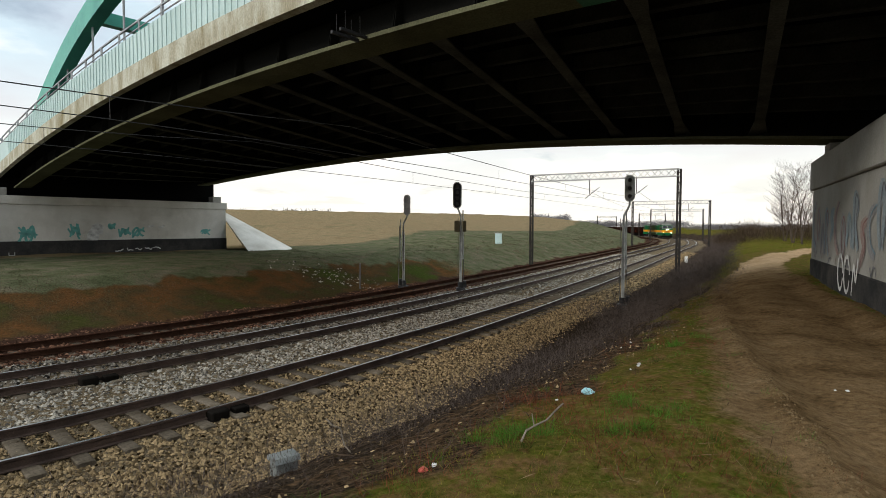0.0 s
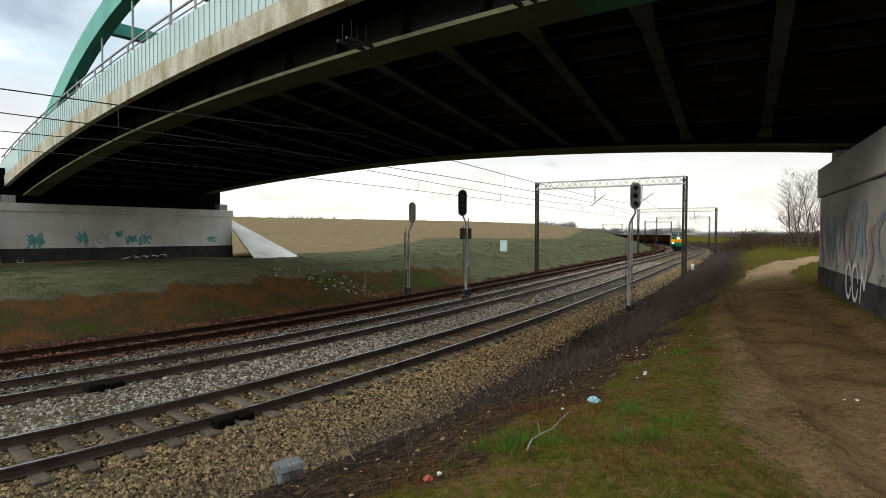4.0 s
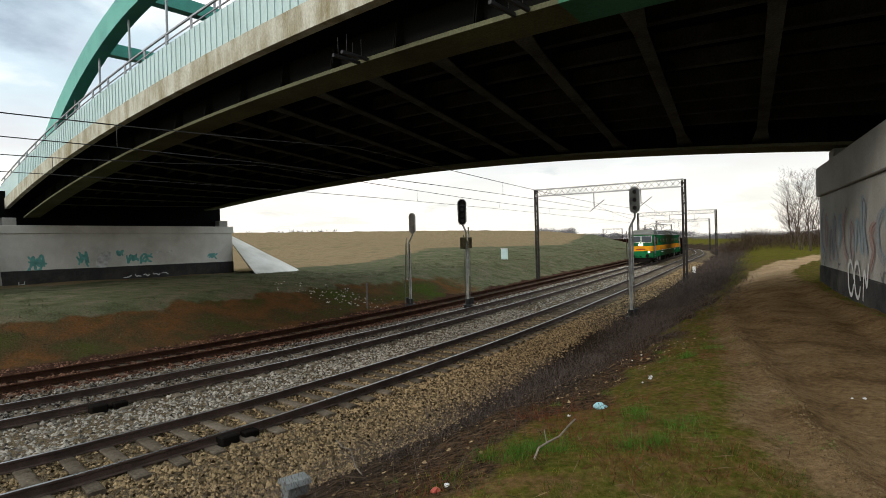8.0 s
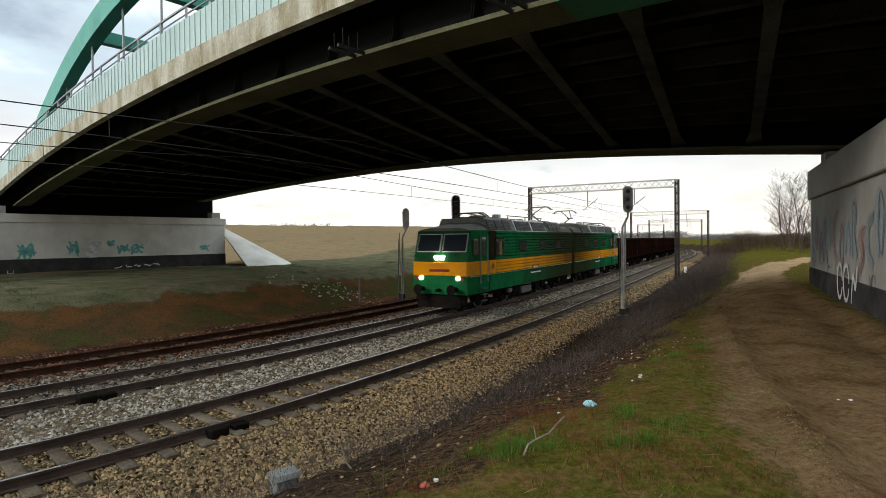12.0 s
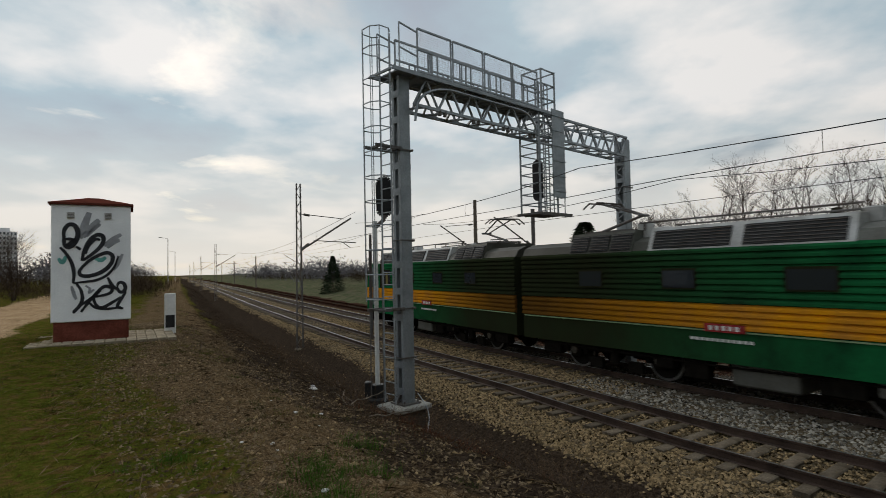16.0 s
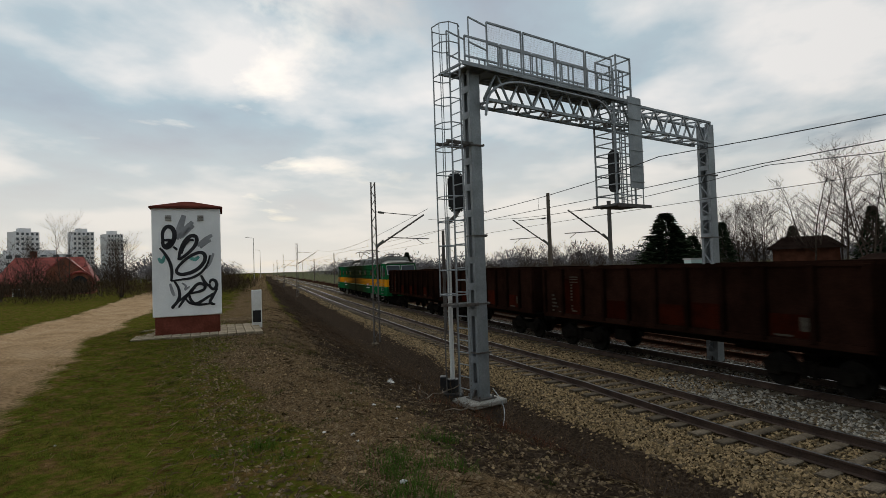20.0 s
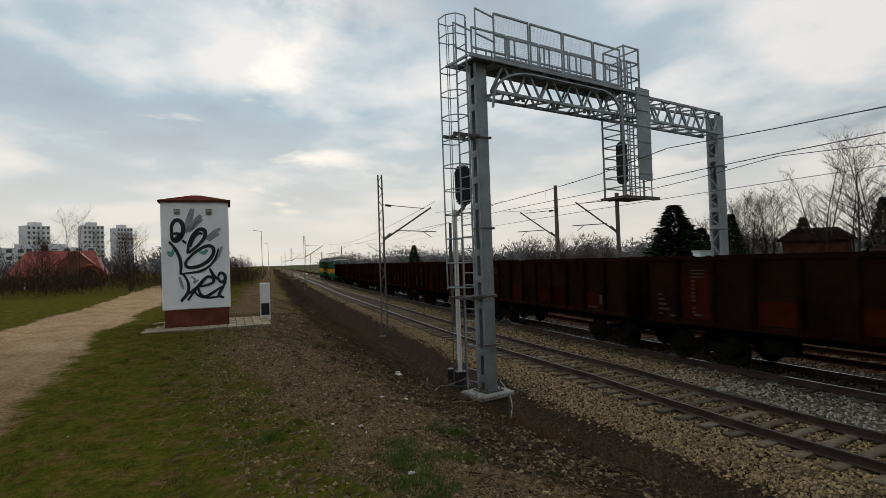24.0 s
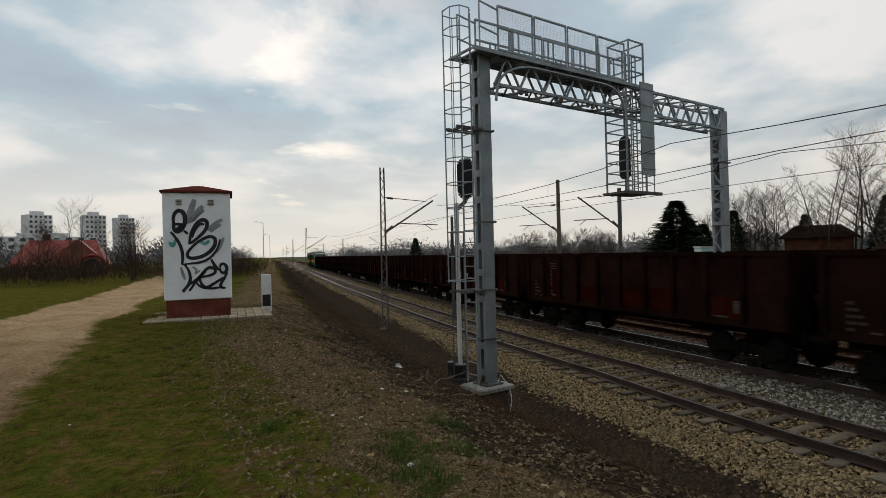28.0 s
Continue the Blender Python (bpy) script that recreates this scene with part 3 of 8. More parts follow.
    col = mix(mask("ballast", n2), col, stones)
    v = N.new("ShaderNodeMapRange"); v.inputs[1].default_value, v.inputs[2].default_value = 0.25, 0.75
    v.inputs[3].default_value, v.inputs[4].default_value = 0.48, 1.52
    L.new(n3, v.inputs[0])
    mul = N.new("ShaderNodeVectorMath"); mul.operation = "SCALE"
    L.new(col, mul.inputs[0]); L.new(v.outputs[0], mul.inputs["Scale"])
    L.new(mul.outputs[0], b.inputs["Base Color"])
    bp = N.new("ShaderNodeBump"); bp.inputs["Strength"].default_value, bp.inputs["Distance"].default_value = 0.5, 0.05
    L.new(n3, bp.inputs["Height"])
    bp2 = N.new("ShaderNodeBump"); bp2.inputs["Strength"].default_value, bp2.inputs["Distance"].default_value = 0.6, 0.03
    bp3 = N.new("ShaderNodeBump"); bp3.inputs["Strength"].default_value, bp3.inputs["Distance"].default_value = 0.5, 0.05
    L.new(nd, bp3.inputs["Height"]); L.new(bp3.outputs[0], bp.inputs["Normal"])
    L.new(n4, bp2.inputs["Height"]); L.new(bp.outputs[0], bp2.inputs["Normal"]); L.new(bp2.outputs[0], b.inputs["Normal"])
    me.materials.append(m)
    tagged(new("ground", me), "uneven ground with patchy grass, brush, a dirt track and a brown field", "ground", kind="structure")


make_ground()


def gz(x, y):
    return float(ground_z(np.array([float(x)]), np.array([float(y)]))[0])


# ---- tracks ----
RAIL = [(-0.036, 0), (-0.036, -0.03), (-0.010, -0.045), (-0.010, -0.145), (-0.068, -0.158), (-0.068, -0.172),
        (0.068, -0.172), (0.068, -0.158), (0.010, -0.145), (0.010, -0.045), (0.036, -0.03), (0.036, 0)]


def make_track(name, off, z, s0, s1, side, top, label, wood=False):
    tr = thing(name, label, "railway track", kind="structure")
    ss = np.arange(s0, s1, 1.0)
    for k in (-1, 1):
        pts = []
        for s in ss:
            x, y, _ = on_line(s, off + k * 0.754 + float(sway(s, off)))
            pts.append((x, y, z))
        bm = bmesh.new()
        sweep(bm, pts, RAIL)
        rail = part("rail", bm, side, tr)
        if top:
            bm = bmesh.new()
            sweep(bm, [(x, y, zz + 0.003) for x, y, zz in pts], [(-0.026, 0), (0.026, 0), (0.026, -0.012), (-0.026, -0.012)])
            part("running_band", bm, top, rail, "polished running surface")
    return tr


track_near = make_track("track_1", 0.0, 0.0, -200, 440, M_RAIL, M_RAILTOP, "main track with steel rails on concrete sleepers")
track_mid = make_track("track_2", TRACK2, 0.0, -200, 440, M_RAIL, M_RAILTOP, "main track with steel rails carrying the freight train")
track_old = make_track("track_3", TRACK3, -0.12, -200, 400, M_RUST, None, "rusty disused side track on brown ballast")


def sleeper_mesh(name, w, l, h, material):
    bm = bmesh.new()
    prism(bm, [(-w / 2, 0), (-w / 2, -h), (w / 2, -h), (w / 2, 0), (w / 2 - 0.03, 0.012), (-w / 2 + 0.03, 0.012)], -l / 2, l / 2)
    return mesh_of(name, bm, material)


SLEEPER = sleeper_mesh("sleeper", 0.24, 2.5, 0.16, M_SLEEPER)
OLD_SLEEPER = sleeper_mesh("old_sleeper", 0.24, 2.5, 0.14, M_OLDSLEEPER)


def lay_sleepers(tr, off, z, s0, s1, n0, n1, me):
    """Single sleepers from n0 to n1, the far rest joined."""
    rest_v, rest_f = [], []
    for s in np.arange(s0, s1, 0.62):
        x, y, h = on_track(s, off)
        m = pose(x, y, z, 0, 0, h + 90 + random.uniform(-1, 1))
        if n0 <= s <= n1:
            o = new("sleeper", me); o.parent = tr; o.matrix_basis = m
        else:
            k = len(rest_v)
            rest_v += [m @ Vector(p) for p in ((-1.25, -0.12, 0), (1.25, -0.12, 0), (1.25, 0.12, 0), (-1.25, 0.12, 0), (-1.25, -0.12, -0.1), (1.25, -0.12, -0.1), (1.25, 0.12, -0.1), (-1.25, 0.12, -0.1))]
            rest_f += [(k, k + 1, k + 2, k + 3), (k, k + 4, k + 5, k + 1), (k + 2, k + 6, k + 7, k + 3)]
    o = new("far_sleepers", raw_mesh("far_sleepers", rest_v, rest_f, me.materials[0]))
    o.parent = tr
    tagged(o, kind="stuff")


lay_sleepers(track_near, 0.0, -0.175, 20, 330, 95, 240, SLEEPER)
lay_sleepers(track_mid, TRACK2, -0.195, 20, 330, 110, 230, SLEEPER)
lay_sleepers(track_old, TRACK3, -0.33, 60, 330, 120, 230, OLD_SLEEPER)


# ---- the bridge ----
B0, BN, BU = Vector((-27.4, 34.8)), Vector((0.755, -0.656)), Vector((0.656, 0.755))
WIDE, SPAN = 14.6, 42.5


def bridge_xy(w, d):
    """w metres across the line from the far abutment, d metres from the deck's nearer edge."""
    p = B0 + BN * w + BU * d
    return p.x, p.y


def slab_z(w, d):
    """Underside of the deck slab: cambered, with a little twist."""
    zn = 9.0 - 2.2 * ((w - 29) / 29) ** 2
    zf = 8.2 - (0.55 if w < 19 else 1.15) * ((w - 19) / 21) ** 2
    k = d / WIDE
    return zn * (1 - k) + zf * k


def deck_strip(bm, w0, w1, d0, d1, z0, z1, steps=44):
    """A band of the deck between the heights z0 and z1 over the slab's underside."""
    rings = []
    for i in range(steps + 1):
        w = w0 + (w1 - w0) * i / steps
        rings.append([bm.verts.new((*bridge_xy(w, d), slab_z(w, d) + z)) for d, z in ((d0, z0), (d1, z0), (d1, z1), (d0, z1))])
    for a, b in zip(rings, rings[1:]):
        for i in range(4):
            j = (i + 1) % 4
            bm.faces.new((a[i], b[i], b[j], a[j]))
    bm.faces.new(rings[0]); bm.faces.new(rings[-1][::-1])


bridge = thing("road_bridge", "road bridge with green steel arches over the railway", "bridge")
W0, W1 = -4.0, 62.0
bm = bmesh.new(); deck_strip(bm, W0, W1, 0.25, WIDE - 0.25, 0.0, 0.5); part("deck_slab", bm, M_SOFFIT, bridge, "concrete deck slab coloured dark for the shade beneath")
for d0 in (0.0, WIDE - 0.25):
    bm = bmesh.new(); deck_strip(bm, W0, W1, d0, d0 + 0.25, -0.08, 0.62); part("fascia", bm, M_FASCIA, bridge, "rain-stained concrete edge beam")
for d0 in (0.75, WIDE - 1.9):
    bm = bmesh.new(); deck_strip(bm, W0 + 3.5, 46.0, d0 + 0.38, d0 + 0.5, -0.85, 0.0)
    web = part("main_girder", bm, M_GIRDER, bridge, "edge girder with its web coloured shade-dark and a lightened olive lower flange")
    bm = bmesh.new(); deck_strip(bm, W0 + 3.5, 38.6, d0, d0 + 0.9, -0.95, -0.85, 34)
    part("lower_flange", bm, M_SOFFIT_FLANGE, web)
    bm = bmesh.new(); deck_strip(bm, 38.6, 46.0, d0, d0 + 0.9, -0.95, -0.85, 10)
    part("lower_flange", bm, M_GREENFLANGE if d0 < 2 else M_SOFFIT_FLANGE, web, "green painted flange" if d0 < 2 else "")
    for i in range(19):
        w = 0.6 + i * 2.4
        bm = bmesh.new()
        for a in (-0.03, 0.03):
            bar(bm, (*bridge_xy(w + a, d0 + 0.22), slab_z(w, d0) - 0.84), (*bridge_xy(w + a, d0 + 0.36), slab_z(w, d0) - 0.02), 0.02, 0.28)
        part("stiffener", bm, M_GIRDER, web)
for d0 in (3.4, 4.8, 6.1, 7.4, 8.7, 10.0, 11.3):
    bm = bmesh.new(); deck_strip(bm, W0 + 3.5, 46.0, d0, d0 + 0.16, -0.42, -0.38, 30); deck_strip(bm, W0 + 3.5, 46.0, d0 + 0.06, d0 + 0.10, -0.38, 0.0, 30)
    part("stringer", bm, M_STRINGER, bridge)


def beam_run(w, ring, d0=1.5, d1=WIDE - 1.5, n=8):
    """A section drawn along a slightly skewed line across the deck's underside; the flange widens at both ends."""
    bm = bmesh.new()
    rows = []
    for k in range(n):
        d = d0 + (d1 - d0) * k / (n - 1)
        ww = w + 0.22 * (14.9 - d)
        x, y = bridge_xy(ww, d)
        z = slab_z(ww, d)
        wide = 1.9 if k in (0, n - 1) else 1.0
        rows.append([bm.verts.new((x + BN.x * a * wide, y + BN.y * a * wide, z + b)) for a, b in ring])
    for r0, r1 in zip(rows, rows[1:]):
        for k in range(len(ring)):
            bm.faces.new((r0[k], r1[k], r1[(k + 1) % len(ring)], r0[(k + 1) % len(ring)]))
    bm.faces.new(rows[0]); bm.faces.new(rows[-1][::-1])
    return bm


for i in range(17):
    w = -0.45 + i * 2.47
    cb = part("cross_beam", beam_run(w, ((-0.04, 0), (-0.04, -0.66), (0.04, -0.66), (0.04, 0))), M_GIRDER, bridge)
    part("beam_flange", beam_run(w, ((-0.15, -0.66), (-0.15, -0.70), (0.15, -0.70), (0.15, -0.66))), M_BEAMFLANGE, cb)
# solid screen, hand rail and posts on both edges
for d0 in (0.06, WIDE - 0.1):
    bm = bmesh.new(); deck_strip(bm, W0, W1, d0, d0 + 0.03, 0.62, 1.75, 66); part("noise_screen", bm, M_SCREEN, bridge, "pale green screen panels")
    bm = bmesh.new(); deck_strip(bm, W0, W1, d0 + 0.22, d0 + 0.28, 2.36, 2.42, 66); deck_strip(bm, W0, W1, d0 + 0.22, d0 + 0.26, 2.1, 2.13, 66); deck_strip(bm, W0, W1, d0 + 0.22, d0 + 0.26, 1.86, 1.89, 66)
    part("hand_rail", bm, M_GALV, bridge)
    post = None
    for i in range(33):
        w = W0 + 1 + i * 2.0
        x, y = bridge_xy(w, d0 + 0.25)
        m = pose(x, y, slab_z(w, d0) + 0.6)
        if post is None:
            bm = bmesh.new(); bar(bm, (0, 0, 0), (0, 0, 1.79), 0.06); post = part("rail_post", bm, M_GALV, bridge, m=m)
        else:
            share(post, m)
# folds of the screen panels
rib = None
for i in range(110):
    w = 2.0 + i * 0.36
    x, y = bridge_xy(w, 0.045)
    m = pose(x, y, slab_z(w, 0) + 0.64)
    if rib is None:
        bm = bmesh.new(); add_box(bm, (0, 0, 0.55), (0.05, 0.03, 1.1), Euler((0, 0, math.atan2(BN.y, BN.x))).to_matrix())
        rib = part("screen_rib", bm, M_SCREEN, bridge, m=m)
    else:
        share(rib, m)


def arch_z(w):
    return 8.3 + 6.5 * (1 - ((w - 20.5) / 20.0) ** 2)


for d0 in (1.1, WIDE - 1.7):
    bm = bmesh.new()
    rings = []
    for i in range(41):
        w = 0.5 + i
        sl = -13.0 * (w - 20.5) / 400.0
        nx, nz = -sl / math.hypot(1, sl), 1 / math.hypot(1, sl)
        c = []
        for a, t in ((-0.3, -0.55), (0.3, -0.55), (0.3, 0.55), (-0.3, 0.55)):
            x, y = bridge_xy(w + nx * t, d0 + 0.3 + a)
            c.append(bm.verts.new((x, y, arch_z(w) + nz * t)))
        rings.append(c)
    for r0, r1 in zip(rings, rings[1:]):
        for i in range(4):
            bm.faces.new((r0[i], r1[i], r1[(i + 1) % 4], r0[(i + 1) % 4]))
    bm.faces.new(rings[0]); bm.faces.new(rings[-1][::-1])
    arch = part("arch", bm, M_GREENSTEEL, bridge, "green painted box-section steel arch")
    for i in range(9):
        w = 4.5 + i * 4.0
        bm = bmesh.new()
        x, y = bridge_xy(w, d0 + 0.3)
        rod(bm, (x, y, slab_z(w, d0) + 0.4), (x, y, arch_z(w) - 0.4), 0.05)
        part("hanger", bm, M_GALV, arch)
for w in (12.5, 18, 23, 28.5):
    bm = bmesh.new(); a, b = bridge_xy(w, 1.7), bridge_xy(w, WIDE - 1.7)
    bar(bm, (*a, arch_z(w)), (*b, arch_z(w)), 0.5, 0.6); part("arch_brace", bm, M_GREENSTEEL, bridge)
# pairs of pipe clamps hung from rods under the edge girder
for w in (33.2, 37.8):
    bm = bmesh.new()
    for k in (-0.16, 0.16):
        z = slab_z(w, 0.4)
        for d in (0.1, 0.55):
            x, y = bridge_xy(w + k, d)
            rod(bm, (x, y, z - 0.5), (x, y, z - 0.92), 0.007, seg=5)
        bar(bm, (*bridge_xy(w + k, -0.05), z - 0.95), (*bridge_xy(w + k, 0.8), z - 0.95), 0.075, 0.07)
    part("pipe_bracket", bm, M_BLACK, bridge, "black clamps hung on thin rods")


def abutment(name, a, b, z0, z1, depth, label, cap=0.55, skin=M_CONC, plinth=0.75):
    """A wall from a to b, with plinth, cap and bearing blocks."""
    a, b = Vector(a), Vector(b)
    t = (b - a).normalized()
    back = Vector((-t.y, t.x))
    ab = thing(name, label, "bridge abutment", kind="structure")
    rot = Euler((0, 0, math.atan2(t.y, t.x))).to_matrix()
    n = (b - a).length
    mid = (a + b) / 2

    def block(nm, mt, out, zz0, zz1, dep, extra=0.0, lab=""):
        bm = bmesh.new()
        c = mid + back * (dep / 2 - out)
        add_box(bm, (c.x, c.y, (zz0 + zz1) / 2), (n + extra, dep, zz1 - zz0), rot, 0.03)
        return part(nm, bm, mt, ab, lab)
    block("wall_face", skin, 0.0, z0, z1 - cap, depth)
    block("plinth", M_BITUMEN, 0.03, z0 - 0.8, z0 + plinth, depth, 0.06, "black bitumen-coated base")
    block("cap_beam", skin, 0.08, z1 - cap, z1, depth, 0.16)
    for f in (0.04, 0.96):
        c = a + t * n * f + back * 0.6
        bm = bmesh.new(); add_box(bm, (c.x, c.y, z1 + 0.25), (0.75, 0.7, 0.5), rot, 0.03)
        part("bearing_block", bm, M_CONC, ab)
    # the back wall takes the near-black soffit colour as painted shade
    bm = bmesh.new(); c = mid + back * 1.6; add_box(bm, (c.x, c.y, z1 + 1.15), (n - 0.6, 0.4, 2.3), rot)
    part("backwall", bm, M_SOFFIT, ab, "back wall under the deck's end, coloured shade-dark")
    return ab


far_ab = abutment("abutment_far", (-28.0, 34.5), (-17.9, 46.6), 1.0, 5.35, 3.0, "pale concrete abutment with graffiti beside the field", skin=M_CONC_PALE, plinth=1.4)
near_ab = abutment("abutment_near", (12.55, 18.2), (5.6, 4.6), 1.6, 5.55, 3.0, "grey concrete abutment wall covered with graffiti", 0.95)


# concrete slope cones beside the far abutment
def slope_cone(name, p, h, r, label, a0=0.0, a1=360.0):
    bm = bmesh.new()
    top = bm.verts.new((p[0], p[1], h))
    n = 28
    ring = [bm.verts.new((p[0] + r * math.cos(radians(a0 + (a1 - a0) * i / n)), p[1] + r * math.sin(radians(a0 + (a1 - a0) * i / n)), 0.9)) for i in range(n + 1)]
    for u, v in zip(ring, ring[1:]):
        bm.faces.new((top, u, v))
    ob = new(name, mesh_of(name, bm, M_CONC_PALE))
    return tagged(ob, label, "embankment", kind="structure")


slope_cone("slope_paving", (-19.3, 48.2), 5.0, 7.2, "pale concrete slope paving beside the abutment", -47, 90)
slope_cone("slope_paving", (-29.6, 36.2), 7.6, 13.0, "pale concrete slope paving under the bridge end", 139, 303)


# ---- the train ----
def wheel_mesh():
    bm = bmesh.new()
    rod(bm, (0, -0.07, 0), (0, 0.06, 0), 0.52, seg=24)
    rod(bm, (0, 0.06, 0), (0, 0.09, 0), 0.55, seg=24)
    rod(bm, (0, -0.12, 0), (0, -0.07, 0), 0.12, seg=12)
    return mesh_of("wheel", bm, M_WHEEL)


def tread_mesh():
    """The bright rim of a wheel, seen from the side."""
    bm = bmesh.new()
    n = 28
    for r0, r1, y in ((0.46, 0.525, -0.078),):
        a = [bm.verts.new((r0 * math.cos(6.2832 * i / n), y, r0 * math.sin(6.2832 * i / n))) for i in range(n)]
        b = [bm.verts.new((r1 * math.cos(6.2832 * i / n), y, r1 * math.sin(6.2832 * i / n))) for i in range(n)]
        c = [bm.verts.new((r1 * math.cos(6.2832 * i / n), y + 0.02, r1 * math.sin(6.2832 * i / n))) for i in range(n)]
        for i in range(n):
            j = (i + 1) % n
            bm.faces.new((a[i], a[j], b[j], b[i])); bm.faces.new((b[i], b[j], c[j], c[i]))
    return mesh_of("tread", bm, M_TYRE)


WHEEL, TREAD = wheel_mesh(), tread_mesh()


def add_wheel(parent, x, side, r=0.55, bright=True):
    """side -1: right of the way, +1: left."""
    w = new("wheel", WHEEL)
    w.parent = parent
    k = r / 0.55
    w.matrix_basis = Matrix.Translation((x, side * 0.80, r)) @ (Matrix() if side < 0 else pose(0, 0, 0, 0, 0, 180)) @ Matrix.Diagonal((k, 1, k, 1))
    if bright:
        t = new("rim", TREAD)
        t.parent = w
    return w


def buffer_pair(parent, x, s):
    for y in (-0.875, 0.875):
        bm = bmesh.new()
        rod(bm, (x, y, 1.05), (x + 0.35 * s, y, 1.05), 0.10, seg=12)
        rod(bm, (x + 0.35 * s, y, 1.05), (x + 0.55 * s, y, 1.05), 0.075, seg=12)
        rod(bm, (x + 0.55 * s, y, 1.05), (x + 0.60 * s, y, 1.05), 0.225, seg=18)
        part("buffer", bm, M_BOGIE, parent)


def pantograph(parent, x, up, k):
    """Folded, or raised to the wire."""
    z0 = 4.28
    bm = bmesh.new()
    for y in (-0.55, 0.55):
        bar(bm, (x - 0.9, y, z0), (x + 0.9, y, z0), 0.07)
    for xx in (-0.8, 0.0, 0.8):
        bar(bm, (x + xx, -0.6, z0), (x + xx, 0.6, z0), 0.06)
    base = part("pantograph", bm, M_DARKSTEEL, parent, "raised pantograph" if up else "folded pantograph")
    for y in (-0.55, 0.55):
        for xx in (x - 0.8, x + 0.8):
            bm = bmesh.new(); rod(bm, (xx, y, z0 - 0.28), (xx, y, z0), 0.07, 0.05); part("insulator", bm, M_LROOF, base)
    zk, zt = (z0 + 0.45, z0 + 0.95) if up else (z0 + 0.12, z0 + 0.22)
    bm = bmesh.new(); rod(bm, (x + 0.7 * k, 0, z0 + 0.05), (x - 0.95 * k, 0, zk), 0.05, 0.04); part("lower_arm", bm, M_DARKSTEEL, base)
    bm = bmesh.new()
    for y in (-0.35, 0.35):
        rod(bm, (x - 0.95 * k, y * 0.3, zk), (x + 0.55 * k, y, zt), 0.03)
    rod(bm, (x - 0.95 * k, -0.25, zk), (x - 0.95 * k, 0.25, zk), 0.04)
    part("upper_arm", bm, M_DARKSTEEL, base)
    for dx in (-0.17, 0.17):
        xx = x + 0.55 * k + dx
        bm = bmesh.new(); tube(bm, [(xx, -0.92, zt - 0.2), (xx, -0.62, zt), (xx, 0.62, zt), (xx, 0.92, zt - 0.2)], 0.03); part("collector_strip", bm, M_DARKSTEEL, base)


def loco_unit(label, lights, up):
    """Half of a twin locomotive. x runs forward, the cab is at +x, z=0 at the rail's top."""
    lo = thing("locomotive", label, "locomotive", group="locomotive units")
    L = 16.3
    xr, xf, xc = -L / 2, L / 2, L / 2 - 2.35     # rear wall, nose, rear of the cab
    hw = 1.46
    # side walls in bands: lower green, yellow, upper green; each wall corrugated behind the cab
    for s in (-1, 1):
        y = s * hw
        for nm, mt, z0, z1, ribs in (("lower_side", M_LGREEN, 0.82, 1.62, 0), ("stripe", M_LYELLOW, 1.62, 2.24, 4), ("upper_side", M_LGREEN, 2.24, 3.62, 9)):
            bm = bmesh.new()
            prof = [(y * 0.985 - s * 0.03, z0), (y * 0.985, z0)]
            for i in range(ribs):
                zz, h = z0 + (z1 - z0) * (i + 0.5) / ribs, (z1 - z0) / ribs * 0.5
                prof += [(y * 0.985, zz - h * 0.94), (y * 0.985 + s * 0.075, zz - h * 0.75), (y * 0.985 + s * 0.075, zz + h * 0.1), (y * 0.985, zz + h * 0.94)]
            prof += [(y * 0.985, z1), (y * 0.985 - s * 0.03, z1)]
            prism(bm, prof if s > 0 else prof[::-1], xr, xc - 0.75)
            side = part(nm, bm, mt, lo)
            bm = bmesh.new(); add_box(bm, (xc - 0.37, y * 0.985 + s * 0.012, (z0 + z1) / 2), (0.76, 0.05, z1 - z0)); part("end_panel", bm, {"stripe": M_LYELLOW, "lower_side": M_LGREEN}.get(nm, M_LGRIME), side)
            if nm == "upper_side":
                for f, ww, wh in ((0.217, 1.10, 0.86), (0.413, 1.12, 0.56), (0.612, 1.06, 0.56), (0.80, 1.0, 0.56)):
                    x = xf - L * f
                    bm = bmesh.new(); add_box(bm, (x, y + s * 0.03, 2.84), (ww, 0.06, wh), None, 0.02); w = part("side_window", bm, M_LGRIME, side, "dark window in a sooty frame")
                    bm = bmesh.new(); add_box(bm, (x, y + s * 0.055, 2.84), (ww - 0.12, 0.03, wh - 0.12)); part("pane", bm, M_GLASS, side)
                    if wh > 0.8:
                        bm = bmesh.new(); add_box(bm, (x - 0.05, y + s * 0.071, 2.80), (0.30, 0.006, wh - 0.2), None, 0.0); part("curtain", bm, M_CURTAIN, side, "pale yellow curtain behind the glass")
        bm = bmesh.new(); add_box(bm, ((xr + xf) / 2 - 0.05, y + s * 0.006, 1.585), (L - 0.3, 0.03, 0.035)); part("lining", bm, M_PALELINE, lo, "pale line under the stripe")
        # cab sides
        for nm, mt, z0, z1, n0, n1 in (("cab_lower_side", M_LGREEN, 0.80, 1.62, 0.0, 0.0), ("cab_stripe", M_LYELLOW, 1.62, 2.24, 0.0, 0.03), ("cab_upper_side", M_LGREEN, 2.24, 3.62, 0.03, 0.48)):
            bm = bmesh.new()
            q = [(xc, z0), (xf - n0, z0), (xf - n1, z1), (xc, z1)]
            lo_v = [bm.verts.new((x, y * 0.985, z)) for x, z in q]
            hi_v = [bm.verts.new((x, y * 0.985 - s * 0.05, z)) for x, z in q]
            bm.faces.new(lo_v); bm.faces.new(hi_v[::-1])
            for i in range(4):
                bm.faces.new((lo_v[i], hi_v[i], hi_v[(i + 1) % 4], lo_v[(i + 1) % 4]))
